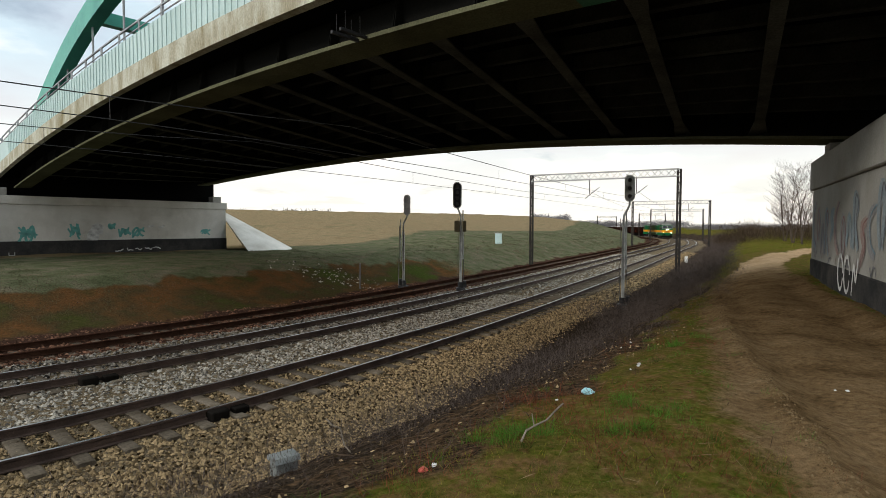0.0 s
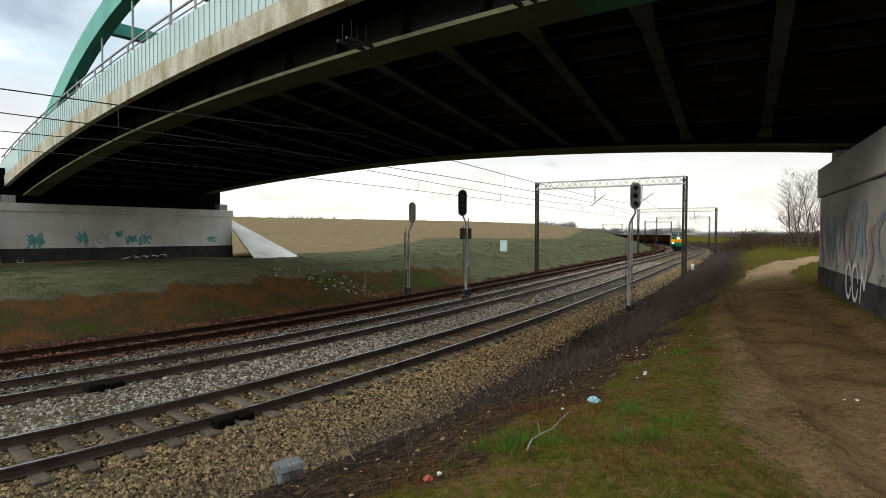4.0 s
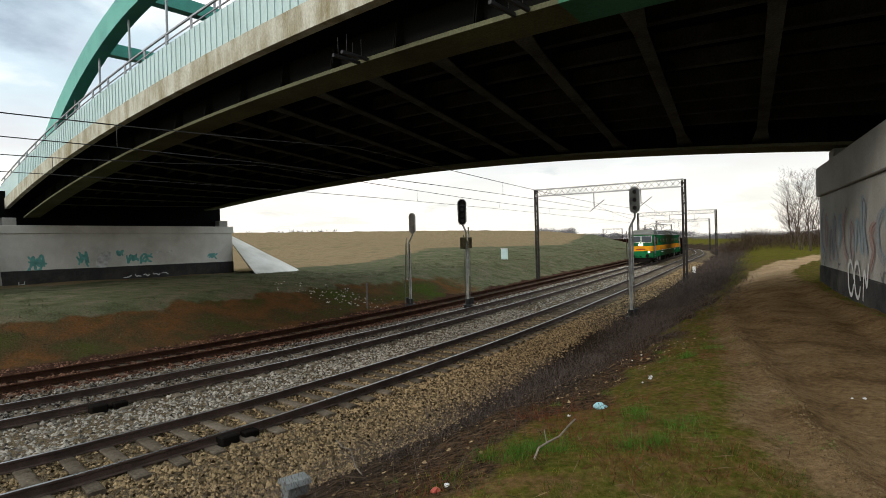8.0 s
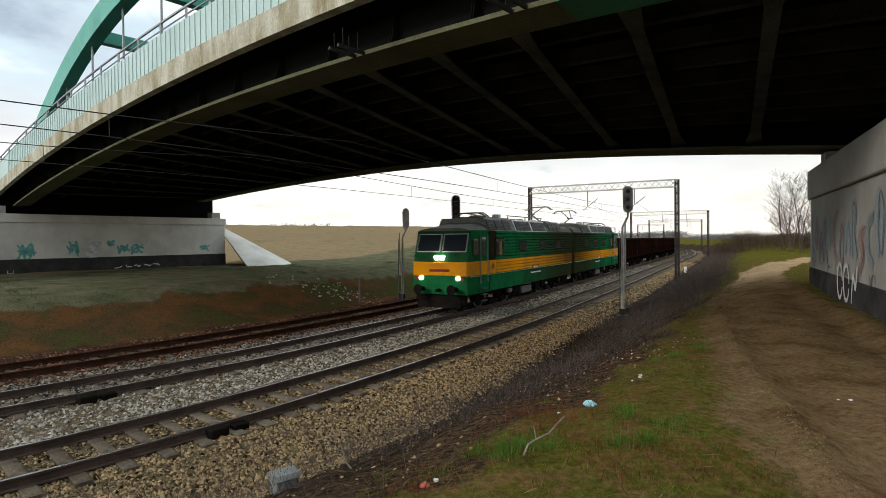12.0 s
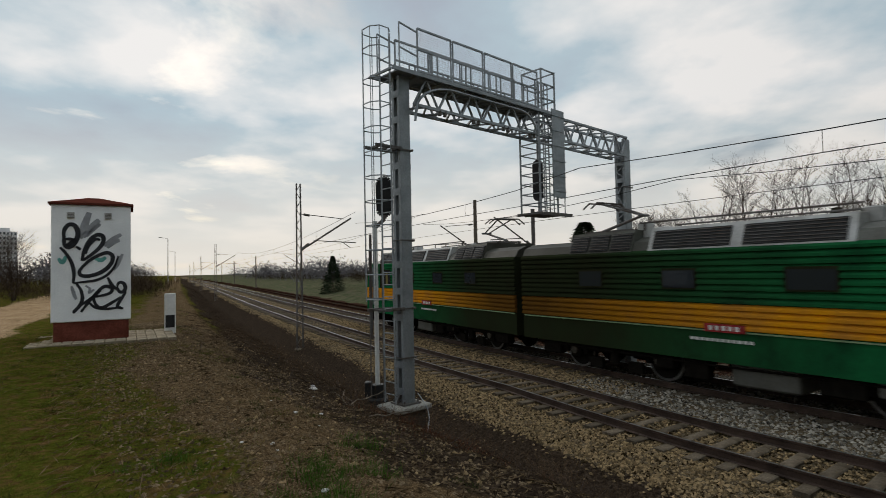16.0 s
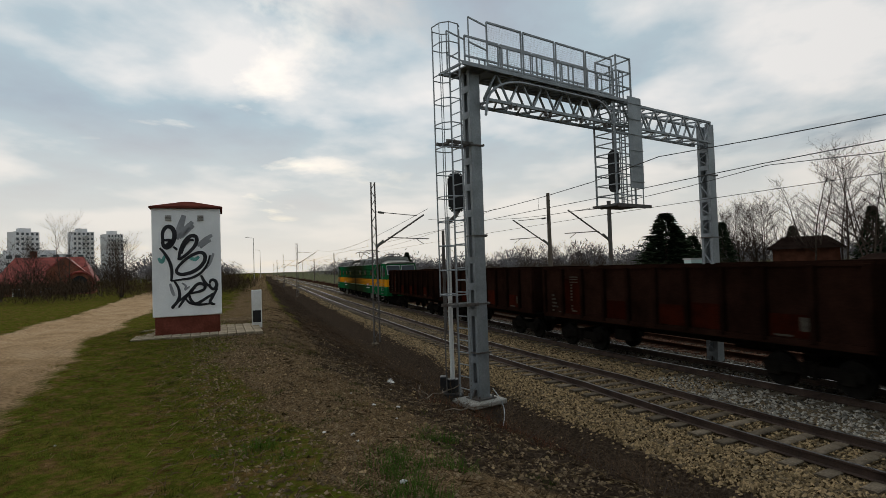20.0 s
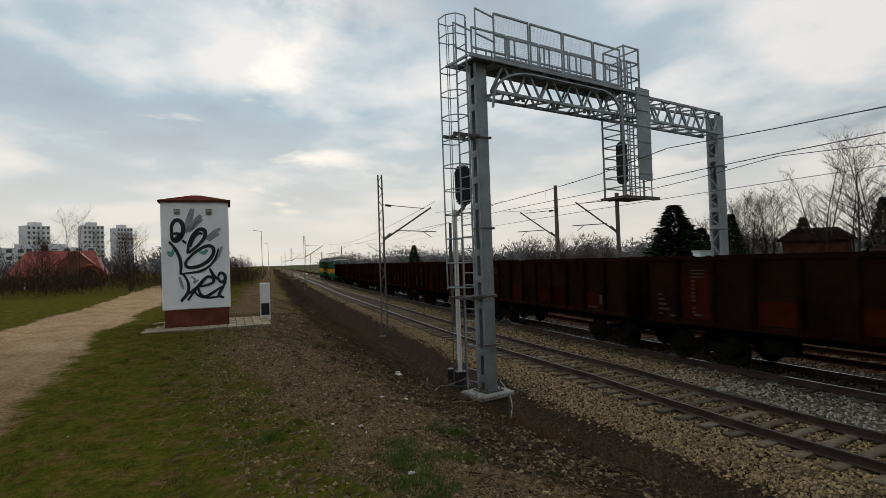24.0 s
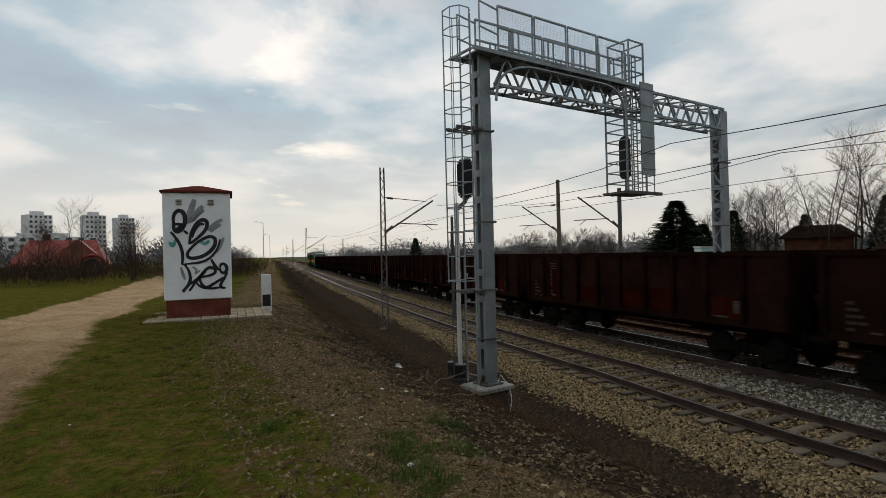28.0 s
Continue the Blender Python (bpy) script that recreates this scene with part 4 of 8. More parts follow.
            part(nm, bm, mt, lo)
        bm = bmesh.new(); add_box(bm, (xf - 0.85, y, 2.86), (0.62, 0.05, 0.78), None, 0.04); part("cab_window", bm, M_GLASS, lo)
        bm = bmesh.new()
        for x in (xf - 1.28, xf - 2.08):
            rod(bm, (x, y + s * 0.05, 1.25), (x, y + s * 0.05, 3.45), 0.022, seg=6)
        part("grab_rail", bm, M_GALV, lo)
        bm = bmesh.new(); add_box(bm, (xf - 1.68, y + s * 0.008, 2.42), (0.66, 0.03, 2.05), None, 0.01); door = part("cab_door", bm, M_LGREEN, lo)
        bm = bmesh.new(); add_box(bm, (xf - 1.68, y + s * 0.018, 1.93), (0.67, 0.03, 0.62)); part("door_stripe", bm, M_LYELLOW, door)
        bm = bmesh.new(); add_box(bm, (xf - 1.68, y + s * 0.018, 2.92), (0.46, 0.03, 0.80), None, 0.01); part("door_pane", bm, M_GLASS, door)
        bm = bmesh.new(); rod(bm, (xf - 2.75, y - s * 0.01, 1.95), (xf - 2.75, y + s * 0.02, 1.95), 0.14, seg=20); part("badge", bm, M_BADGE, lo, "round red emblem")
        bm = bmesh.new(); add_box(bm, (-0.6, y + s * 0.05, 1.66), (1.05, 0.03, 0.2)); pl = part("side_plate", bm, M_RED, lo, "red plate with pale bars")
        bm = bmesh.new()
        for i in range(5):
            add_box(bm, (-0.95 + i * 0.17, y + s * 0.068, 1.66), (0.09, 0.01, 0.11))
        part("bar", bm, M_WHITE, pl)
        bm = bmesh.new()
        for i in range(12):
            add_box(bm, (-1.5 + i * 0.14, y + s * 0.008, 1.36), (0.09, 0.03, 0.07))
        part("side_marking", bm, M_WHITE, lo)
        for z in (0.45, 0.72, 1.0):
            bm = bmesh.new(); add_box(bm, (xf - 1.68, y + s * 0.02, z), (0.5, 0.14, 0.05)); part("step", bm, M_DARKSTEEL, lo)
    # nose
    bm = bmesh.new(); add_box(bm, (xf - 0.05, 0, 1.21), (0.12, hw * 1.94, 0.82), None, 0.03); part("nose_lower", bm, M_LGREEN, lo)
    bm = bmesh.new(); add_box(bm, (xf - 0.04, 0, 1.93), (0.14, hw * 1.95, 0.62), None, 0.03); part("nose_stripe", bm, M_LYELLOW, lo)
    bm = bmesh.new(); add_box(bm, (xf - 0.005, 0, 1.86), (0.1, 1.1, 0.12), None, 0.02); part("nose_emblem", bm, M_RED, lo, "dark red winged emblem")
    bm = bmesh.new()
    prism(bm, [(-hw * 0.97, 0), (hw * 0.97, 0), (hw * 0.97, 1.42), (-hw * 0.97, 1.42)], -0.05, 0.05)
    part("nose_upper", bm, M_LGREEN, lo, m=Matrix.Translation((xf - 0.06, 0, 2.24)) @ pose(0, 0, 0, 0, -18.5, 0))
    for y in (-0.69, 0.69):
        bm = bmesh.new(); add_box(bm, (0.05, y, 0.86), (0.03, 1.28, 0.86), None, 0.02); fr = part("windscreen_frame", bm, M_LVENT, lo, m=Matrix.Translation((xf - 0.05, 0, 2.24)) @ pose(0, 0, 0, 0, -18.5, 0))
        bm = bmesh.new(); add_box(bm, (0.07, y, 0.86), (0.03, 1.18, 0.76)); part("windscreen", bm, M_GLASS, fr)
    for y, z, r in ((-0.13, 2.42, 0.12), (0.13, 2.42, 0.12), (-0.98, 1.52, 0.10), (0.98, 1.52, 0.10)):
        bm = bmesh.new(); rod(bm, (xf - 0.05, y, z), (xf + 0.05, y, z), r, seg=16); part("headlight", bm, M_LAMP if lights else M_GLASS, lo, "lit headlight" if lights else "unlit headlight")
    for y in (-1.2, 1.2):
        bm = bmesh.new(); rod(bm, (xf - 0.05, y, 1.52), (xf + 0.04, y, 1.52), 0.09, seg=12); part("tail_light", bm, M_RED, lo)
    # roof: rounded shoulders, then louvres and the pale middle housing
    bm = bmesh.new()
    prism(bm, [(-hw * 0.98, 3.6), (hw * 0.98, 3.6), (1.28, 3.86), (0.9, 4.0), (-0.9, 4.0), (-1.28, 3.86)], xr, xc + 0.1)
    part("roof", bm, M_LROOF, lo)
    bm = bmesh.new()
    a = [(-hw * 0.98, 3.6), (hw * 0.98, 3.6), (1.22, 3.82), (0.85, 3.95), (-0.85, 3.95), (-1.22, 3.82)]
    b = [(y * 0.97, 3.6 + (z - 3.6) * 0.35) for y, z in a]
    va = [bm.verts.new((xc + 0.1, y, z)) for y, z in a]
    vb = [bm.verts.new((xf - 0.42, y, z)) for y, z in b]
    bm.faces.new(va[::-1]); bm.faces.new(vb)
    for i in range(6):
        bm.faces.new((va[i], va[(i + 1) % 6], vb[(i + 1) % 6], vb[i]))
    part("cab_roof", bm, M_LROOF, lo)
    for nm, f0, f1, mt, panes in (("louvre_housing", 0.142, 0.322, M_LLOUV, 3), ("vent_housing", 0.360, 0.672, M_LVENT, 2), ("louvre_housing", 0.707, 0.857, M_LLOUV, 3)):
        xa, xb = xf - L * f1, xf - L * f0
        bm = bmesh.new()
        prism(bm, [(-1.47, 3.56), (1.47, 3.56), (1.18, 4.22), (-1.18, 4.22)], xa, xb)
        hs = part(nm, bm, mt, lo)
        for s in (-1, 1):
            for i in range(panes):
                gap = 0.16 if panes == 2 else 0.05
                w = (xb - xa) / panes
                x = xa + w * (i + 0.5)
                m = Matrix.Translation((x, s * 1.335, 3.89)) @ pose(0, 0, 0, s * 23.7, 0, 0)
                bm = bmesh.new(); add_box(bm, (0, 0, 0), (w - gap * 2, 0.05, 0.52)); g = part("grille", bm, M_GRILLE, hs, "dark louvred grille", m=m)
                bm = bmesh.new()
                for k in range(6):
                    add_box(bm, (0, s * 0.035, -0.21 + k * 0.084), (w - gap * 2, 0.02, 0.016))
                part("louvre_slat", bm, M_DARKSTEEL, g)
    bm = bmesh.new()
    for y in (-0.9, 0.9):
        rod(bm, (xf - L * 0.36, y, 4.42), (xf - L * 0.71, y, 4.42), 0.025, seg=6)
        for f in (0.37, 0.53, 0.70):
            rod(bm, (xf - L * f, y, 4.2), (xf - L * f, y, 4.42), 0.03, seg=6)
    part("roof_cable", bm, M_DARKSTEEL, lo)
    for f, y, h in ((0.345, 0.4, 0.5), (0.355, -0.5, 0.35), (0.71, 0.3, 0.35), (0.71, -0.6, 0.45)):
        bm = bmesh.new(); add_box(bm, (xf - L * f, y, 4.0 + h / 2), (0.35, 0.4, h), None, 0.03)
        part("roof_equipment", bm, M_LVENT, lo)
    pantograph(lo, xf - L * 0.24, False, 1)
    pantograph(lo, xf - L * 0.80, up, -1)
    # ends, frame, bogies
    bm = bmesh.new(); add_box(bm, (xr + 0.03, 0, 2.2), (0.06, hw * 1.93, 2.8)); part("end_wall", bm, M_LGREEN, lo)
    bm = bmesh.new(); add_box(bm, (xr - 0.3, 0, 2.2), (0.6, 1.3, 2.6), None, 0.1); part("gangway", bm, M_BLACK, lo, "black rubber gangway")
    bm = bmesh.new(); add_box(bm, (0, 0, 0.95), (L - 0.3, 2.5, 0.3)); part("underframe", bm, M_BOGIE, lo)
    bm = bmesh.new(); add_box(bm, (0.2, 0, 0.55), (1.6, 2.5, 0.55), None, 0.05); part("equipment_box", bm, M_LROOF, lo, "dusty grey equipment box")
    for x, w, h, mt in ((-1.55, 0.7, 0.5, M_BOGIE), (1.85, 0.9, 0.42, M_BOGIE), (-6.9, 0.8, 0.4, M_BOGIE), (6.75, 0.5, 0.4, M_BOGIE), (2.75, 0.5, 0.3, M_LROOF), (-2.5, 0.55, 0.36, M_BOGIE)):
        for k in (-1, 1):
            bm = bmesh.new(); add_box(bm, (x, k * 1.12, 0.80 - h / 2), (w, 0.36, h), None, 0.03); part("under_box", bm, mt, lo)
    for k in (-1, 1):
        bm = bmesh.new()
        tube(bm, [(-7.6, k * 1.3, 0.74), (-2.0, k * 1.3, 0.70), (2.4, k * 1.3, 0.74), (7.4, k * 1.3, 0.74)], 0.03)
        part("brake_pipe", bm, M_BOGIE, lo)
        for bx in (-4.3, 4.3):
            for dx in (-1.6, 1.6):
                bm = bmesh.new(); rod(bm, (bx + dx, k * 1.21, 0.6), (bx + dx, k * 1.26, 0.6), 0.13, seg=12); part("axle_cover", bm, M_DUSTSTEEL, lo, "dusty round axle box cover")
    for bx in (-4.3, 4.3):
        bg = new("bogie"); bg.parent = lo
        bm = bmesh.new()
        for s in (-1, 1):
            add_box(bm, (bx, s * 1.05, 0.72), (3.9, 0.16, 0.24), None, 0.03)
            for dx in (-1.6, 1.6):
                add_box(bm, (bx + dx, s * 1.1, 0.56), (0.42, 0.24, 0.42), None, 0.05)
                for k in (-0.42, 0.42):
                    rod(bm, (bx + dx + k, s * 1.12, 0.5), (bx + dx + k, s * 1.12, 0.86), 0.1, seg=10)
            rod(bm, (bx, s * 1.12, 0.35), (bx, s * 1.12, 0.95), 0.16, seg=12)
            add_box(bm, (bx + 0.75, s * 1.1, 0.3), (0.5, 0.15, 0.3))
            add_box(bm, (bx - 0.75, s * 1.1, 0.3), (0.5, 0.15, 0.3))
        fr = part("bogie_frame", bm, M_BOGIE, lo)
        bpy.data.objects.remove(bg)
        for dx in (-1.6, 1.6):
            for s in (-1, 1):
                add_wheel(lo, bx + dx, s, 0.6)
    buffer_pair(lo, xf - 0.05, 1)
    bm = bmesh.new(); add_box(bm, (xf - 0.15, 0, 0.62), (0.25, 2.6, 0.3)); add_box(bm, (xf + 0.05, 0, 0.38), (0.12, 2.3, 0.28)); add_box(bm, (xf + 0.15, 0, 1.0), (0.4, 0.12, 0.14))
    part("buffer_beam", bm, M_BOGIE, lo, "grimy buffer beam with rail guard")
    tall = Matrix.Diagonal((1, 1, 1.055, 1))
    for o in lo.children:
        if o.data is not WHEEL:
            o.matrix_basis = tall @ o.matrix_basis
    return lo


M_CURTAIN = mat("dusty_curtain", (0.20, 0.17, 0.07), 0.9, 0, 0.2, 3.0, 30, 0.1)
M_PALELINE = mat("pale_green_line", (0.26, 0.38, 0.20), 0.6, 0, 0.15)
M_LLOUV = mat("louvre_frame_grey", (0.22, 0.23, 0.20), 0.6, 0.1, 0.2, 1.0, 20, 0.05)
M_DUSTSTEEL = mat("dusty_steel", (0.09, 0.08, 0.065), 0.8, 0, 0.3)
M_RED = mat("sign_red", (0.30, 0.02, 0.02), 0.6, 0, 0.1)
M_BADGE = mat("dull_red_emblem", (0.17, 0.035, 0.012), 0.7, 0, 0.2)
sooted(M_LLOUV, 1.0, -6.0, (0.03, 0.027, 0.017))
loco_a = loco_unit("green and yellow electric locomotive unit leading the train, headlights lit", True, True)
loco_b = loco_unit("green and yellow electric locomotive unit coupled behind the first", False, True)


def wagon(label):
    wg = thing("coal_wagon", label, "freight wagon", group="coal wagons")
    L, hw = 12.5, 1.42
    for s in (-1, 1):
        bm = bmesh.new()
        add_box(bm, (0, s * hw, 2.22), (L, 0.05, 1.86))
        sd = part("side_wall", bm, M_WAGON, wg)
        bm = bmesh.new()
        bar(bm, (-L / 2, s * (hw + 0.03), 3.17), (L / 2, s * (hw + 0.03), 3.17), 0.12, 0.1)
        bar(bm, (-L / 2, s * (hw + 0.04), 1.28), (L / 2, s * (hw + 0.04), 1.28), 0.14, 0.16)
        part("top_rail", bm, M_WAGON, sd)
        post = None
        for i in range(11):
            x = -L / 2 + 0.08 + i * (L - 0.16) / 10
            m = Matrix.Translation((x, s * (hw + 0.07), 2.22))
            if post is None:
                bm = bmesh.new(); add_box(bm, (0, 0.0, 0), (0.15, 0.16, 1.9), None, 0.02); post = part("side_post", bm, M_WAGON, sd, m=m)
            else:
                share(post, m)
        for i, z1 in ((1, 1.95), (3, 2.1), (4, 2.0), (6, 2.0), (8, 2.75)):
            x = -L / 2 + 0.08 + (i + 0.5) * (L - 0.16) / 10
            bm = bmesh.new(); add_box(bm, (x, s * (hw + 0.028), (1.38 + z1) / 2), (1.06, 0.02, z1 - 1.38)); part("side_door", bm, M_WAGON_RED, sd, "patched reddish panel")
        # stencilled lines: a table by one end, a column beside it, a square plate at the other end
        mk = {}
        spots = [((0.055, 0.07), L / 2 - 0.55 - i * 0.085, 2.06 - k * 0.15) for k in range(5) for i in range(2 + (k * 5) % 4)]
        spots += [((0.5, 0.035), L / 2 - 2.0, 2.82 - k * 0.1) for k in range(3)]
        spots += [((0.09, 0.07), L / 2 - 1.85, 2.5 - k * 0.115) for k in range(9) if k != 6]
        spots += [((0.24, 0.05), L / 2 - 1.1, 1.42), ((0.30, 0.05), L / 2 - 2.0, 1.5), ((0.34, 0.34), -L / 2 + 1.5, 1.72), ((0.5, 0.05), -L / 2 + 2.1, 1.42)]
        for (w, h), x, z in spots:
            m = Matrix.Translation((x * s, s * (hw + 0.036), z))
            if (w, h) not in mk:
                bm = bmesh.new(); add_box(bm, (0, 0, 0), (w, 0.012, h)); mk[w, h] = part("marking", bm, M_CHALK, sd, "faded white marking bar", m=m)
            else:
                share(mk[w, h], m)
    for x in (-L / 2, L / 2):
        bm = bmesh.new(); add_box(bm, (x, 0, 2.22), (0.06, 2 * hw, 1.86))
        for y in (-0.9, -0.3, 0.3, 0.9):
            add_box(bm, (x + math.copysign(0.06, x), y, 2.2), (0.1, 0.12, 1.8))
        part("end_wall", bm, M_WAGON, wg)
        buffer_pair(wg, x, math.copysign(1, x))
    bm = bmesh.new(); add_box(bm, (0, 0, 1.22), (L, 2 * hw, 0.1)); add_box(bm, (0, 0, 1.0), (L, 0.5, 0.35)); add_box(bm, (2.2, 0.75, 0.75), (0.8, 0.4, 0.4)); rod(bm, (-2.5, -0.6, 0.75), (-1.2, -0.6, 0.75), 0.17)
    part("underframe", bm, M_BOGIE, wg)
    bm = bmesh.new()
    r = random.Random(5)
    for k in range(26):
        x = -L / 2 + 0.5 + k * (L - 1) / 25
        bmesh.ops.create_icosphere(bm, subdivisions=1, radius=r.uniform(0.5, 0.9), matrix=Matrix.Translation((x, r.uniform(-0.6, 0.6), 1.9)) @ Matrix.Diagonal((1, 1.2, 0.6, 1)))
    part("coal", bm, M_BLACK, wg, "heap of coal")
    for bx in (-4.5, 4.5):
        bm = bmesh.new()
        for s in (-1, 1):
            add_box(bm, (bx, s * 1.0, 0.55), (2.5, 0.14, 0.3), None, 0.04)
            for dx in (-0.9, 0.9):
                add_box(bm, (bx + dx, s * 1.03, 0.48), (0.36, 0.2, 0.34), None, 0.04)
            for k in (-0.12, 0.12):
                rod(bm, (bx + k, s * 1.08, 0.35), (bx + k, s * 1.08, 0.75), 0.08, seg=8)
        add_box(bm, (bx, 0, 0.62), (0.4, 2.0, 0.3))
        part("bogie_frame", bm, M_BOGIE, wg)
        for dx in (-0.9, 0.9):
            for s in (-1, 1):
                add_wheel(wg, bx + dx, s, 0.46, False)
    return wg


M_WAGON_RED = mat("red_brown_wagon_door", (0.034, 0.0065, 0.003), 0.85, 0.0, 0.3, 1.2, 30, 0.15, (0.008, 0.003, 0.002), rand=0.5)
M_CHALK = mat("faded_white_marking", (0.085, 0.075, 0.06), 0.9, 0, 0.4, 6.0, 40, 0, (0.02, 0.012, 0.008), amount=0.9)
wagons = [wagon("rust-brown open coal wagon with ribbed steel sides")]
for i in range(14):
    wagons.append(copy_thing(wagons[0], Matrix()))


def front_at(t):
    """Where on the line the train's nose is at t seconds."""
    return float(np.interp(t, [-10, 0, 6, 9, 11, 14, 15, 16, 17, 18, 20, 28, 40], [462, 336, 264.0, 226.1, 199.8, 160.9, 148.8, 136.6, 124.4, 112.2, 87.6, -10.1, -156]))


def vehicle_rows(back, turned=False):
    """Poses on the middle track for a vehicle whose middle runs so many metres behind the nose."""
    rows = []
    for k in range(0, 57):
        t = k * 0.5
        s = front_at(t) + back
        x1, y1, _ = on_track(s - 4.5, TRACK2)
        x2, y2, _ = on_track(s + 4.5, TRACK2)
        a = math.degrees(math.atan2(y1 - y2, x1 - x2))
        rows.append((t, pose((x1 + x2) / 2, (y1 + y2) / 2, 0, 0, 0, a + (180 if turned else 0))))
    return rows


def motions():
    walk(loco_a, vehicle_rows(8.6))
    walk(loco_b, vehicle_rows(25.8, True))
    for i, w in enumerate(wagons):
        walk(w, vehicle_rows(34.8 + 13.65 * (i + 0.5)))


# ---- lineside steelwork ----
def lattice(bm, a, b, w, h, bay, t=0.05, brace=0.03):
    """A box lattice from a to b: four chords with zigzag bracing."""
    a, b = Vector(a), Vector(b)
    z = (b - a).normalized()
    up = Vector((0, 0, 1)) if abs(z.z) < 0.9 else Vector((1, 0, 0))
    x = z.cross(up).normalized()
    y = x.cross(z)
    n = max(1, round((b - a).length / bay))
    cs = [(-w / 2, -h / 2), (w / 2, -h / 2), (w / 2, h / 2), (-w / 2, h / 2)]
    for i, j in cs:
        bar(bm, a + x * i + y * j, b + x * i + y * j, t, up=y)
    for k in range(n):
        p, q = a + (b - a) * (k / n), a + (b - a) * ((k + 1) / n)
        for f in range(4):
            (i0, j0), (i1, j1) = cs[f], cs[(f + 1) % 4]
            if k % 2:
                (i0, j0), (i1, j1) = (i1, j1), (i0, j0)
            bar(bm, p + x * i0 + y * j0, q + x * i1 + y * j1, brace, up=y if f % 2 else x)


def rail_fence(bm, pts, h, levels, post_every, t=0.045):
    """Tube railing along 3D points."""
    for p, q in zip(pts, pts[1:]):
        p, q = Vector(p), Vector(q)
        for l in levels:
            bar(bm, p + Vector((0, 0, l)), q + Vector((0, 0, l)), t * 0.8)
        n = max(1, round((q - p).length / post_every))
        for i in range(n + 1):
            c = p + (q - p) * (i / n)
            bar(bm, c, c + Vector((0, 0, h)), t)


def signal_gantry():
    p1, p2 = Vector((-12.87, -2.05, 0)), Vector((-20.55, 4.95, 0))
    top, deep = 8.02, 0.68
    g = thing("signal_gantry", "grey galvanised signal gantry spanning the tracks on battened posts", "signal gantry")
    t = (p2 - p1).normalized()
    e = Vector((t.y, -t.x, 0))          # along the line, away from the watcher
    if e.dot(Vector((-1, -0.2, 0))) < 0:
        e = -e
    rot = Matrix((t, e, Vector((0, 0, 1)))).transposed()

    def at(q, i, j, z):
        return q + t * i + e * j + Vector((0, 0, z))

    for p, wide, thick, z0 in ((p1, 0.31, 0.30, 0.27), (p2, 0.40, 0.40, -0.2)):
        post = None
        for s in (-1, 1):                # two channels, their webs across the line
            bm = bmesh.new()
            o, w = s * thick / 2, wide / 2
            ring = [(-w, o), (w, o), (w, o - s * 0.09), (w - 0.018, o - s * 0.09), (w - 0.018, o - s * 0.02), (-w + 0.018, o - s * 0.02), (-w + 0.018, o - s * 0.09), (-w, o - s * 0.09)]
            lo_v = [bm.verts.new(at(p, i, j, z0)) for i, j in ring]
            hi_v = [bm.verts.new(at(p, i, j, top)) for i, j in ring]
            for k in range(8):
                bm.faces.new((lo_v[k], lo_v[(k + 1) % 8], hi_v[(k + 1) % 8], hi_v[k]))
            bm.faces.new(hi_v); bm.faces.new(lo_v[::-1])
            bmesh.ops.recalc_face_normals(bm, faces=bm.faces)
            ch = part("post_channel", bm, M_GALV, g, "steel channel of a battened post")
            post = post or ch
        plate = None
        z, k = z0 + 0.3, 0
        while z < top - 0.3:
            for s in (-1, 1):
                m = Matrix.Translation(at(p, s * (wide / 2 + 0.004), 0, z)) @ rot.to_4x4()
                if plate is None:
                    bm = bmesh.new(); add_box(bm, (0, 0, 0), (0.016, thick - 0.02, 0.16)); plate = part("batten_plate", bm, M_GALV, post, m=m)
                else:
                    share(plate, m, post)
            gap = 1.1 if k % 3 == 1 else 0.62
            if p is p2:
                for s in (-1, 1):
                    bm = bmesh.new()
                    bar(bm, at(p, s * wide / 2 * 0.96, -thick * 0.36, z + 0.1), at(p, s * wide / 2 * 0.96, thick * 0.36, z + gap / 2), 0.035)
                    bar(bm, at(p, s * wide / 2 * 0.96, thick * 0.36, z + gap / 2), at(p, s * wide / 2 * 0.96, -thick * 0.36, z + gap - 0.1), 0.035)
                    part("post_brace", bm, M_GALV, post)
            z, k = z + gap, k + 1
        for z in (1.35, 2.5, 4.1, 6.25):
            bm = bmesh.new()
            for s in (-1, 1):
                add_box(bm, at(p, 0, s * (thick / 2 + 0.012), z), (wide + 0.05, 0.02, 0.035), rot)
                add_box(bm, at(p, s * (wide / 2 + 0.02), 0, z), (0.02, thick + 0.04, 0.035), rot)
            rod(bm, at(p, wide / 2 + 0.02, -thick / 2 - 0.06, z), at(p, wide / 2 + 0.02, -thick / 2 + 0.02, z), 0.03, seg=6)
            part("clamp_band", bm, M_DARKSTEEL, post, "dark clamping band with a bolt")
        bm = bmesh.new(); add_box(bm, at(p, -0.05, 0, z0 - 0.06), (1.0, 0.85, 0.12), rot, 0.025)
        part("footing", bm, M_CONC, g, "worn concrete footing slab")
        bm = bmesh.new(); add_box(bm, at(p, -0.05, 0, z0 - 0.6), (0.8, 0.66, 0.98), rot, 0.03)
        part("footing_block", bm, M_OLDCONC, g, "dark buried footing block")
        bm = bmesh.new(); add_box(bm, at(p, 0, 0, z0 + 0.02), (0.52, 0.5, 0.035), rot)
        for i in (-1, 1):
            for j in (-1, 1):
                rod(bm, at(p, i * 0.2, j * 0.2, z0), at(p, i * 0.2, j * 0.2, z0 + 0.1), 0.022, seg=6)
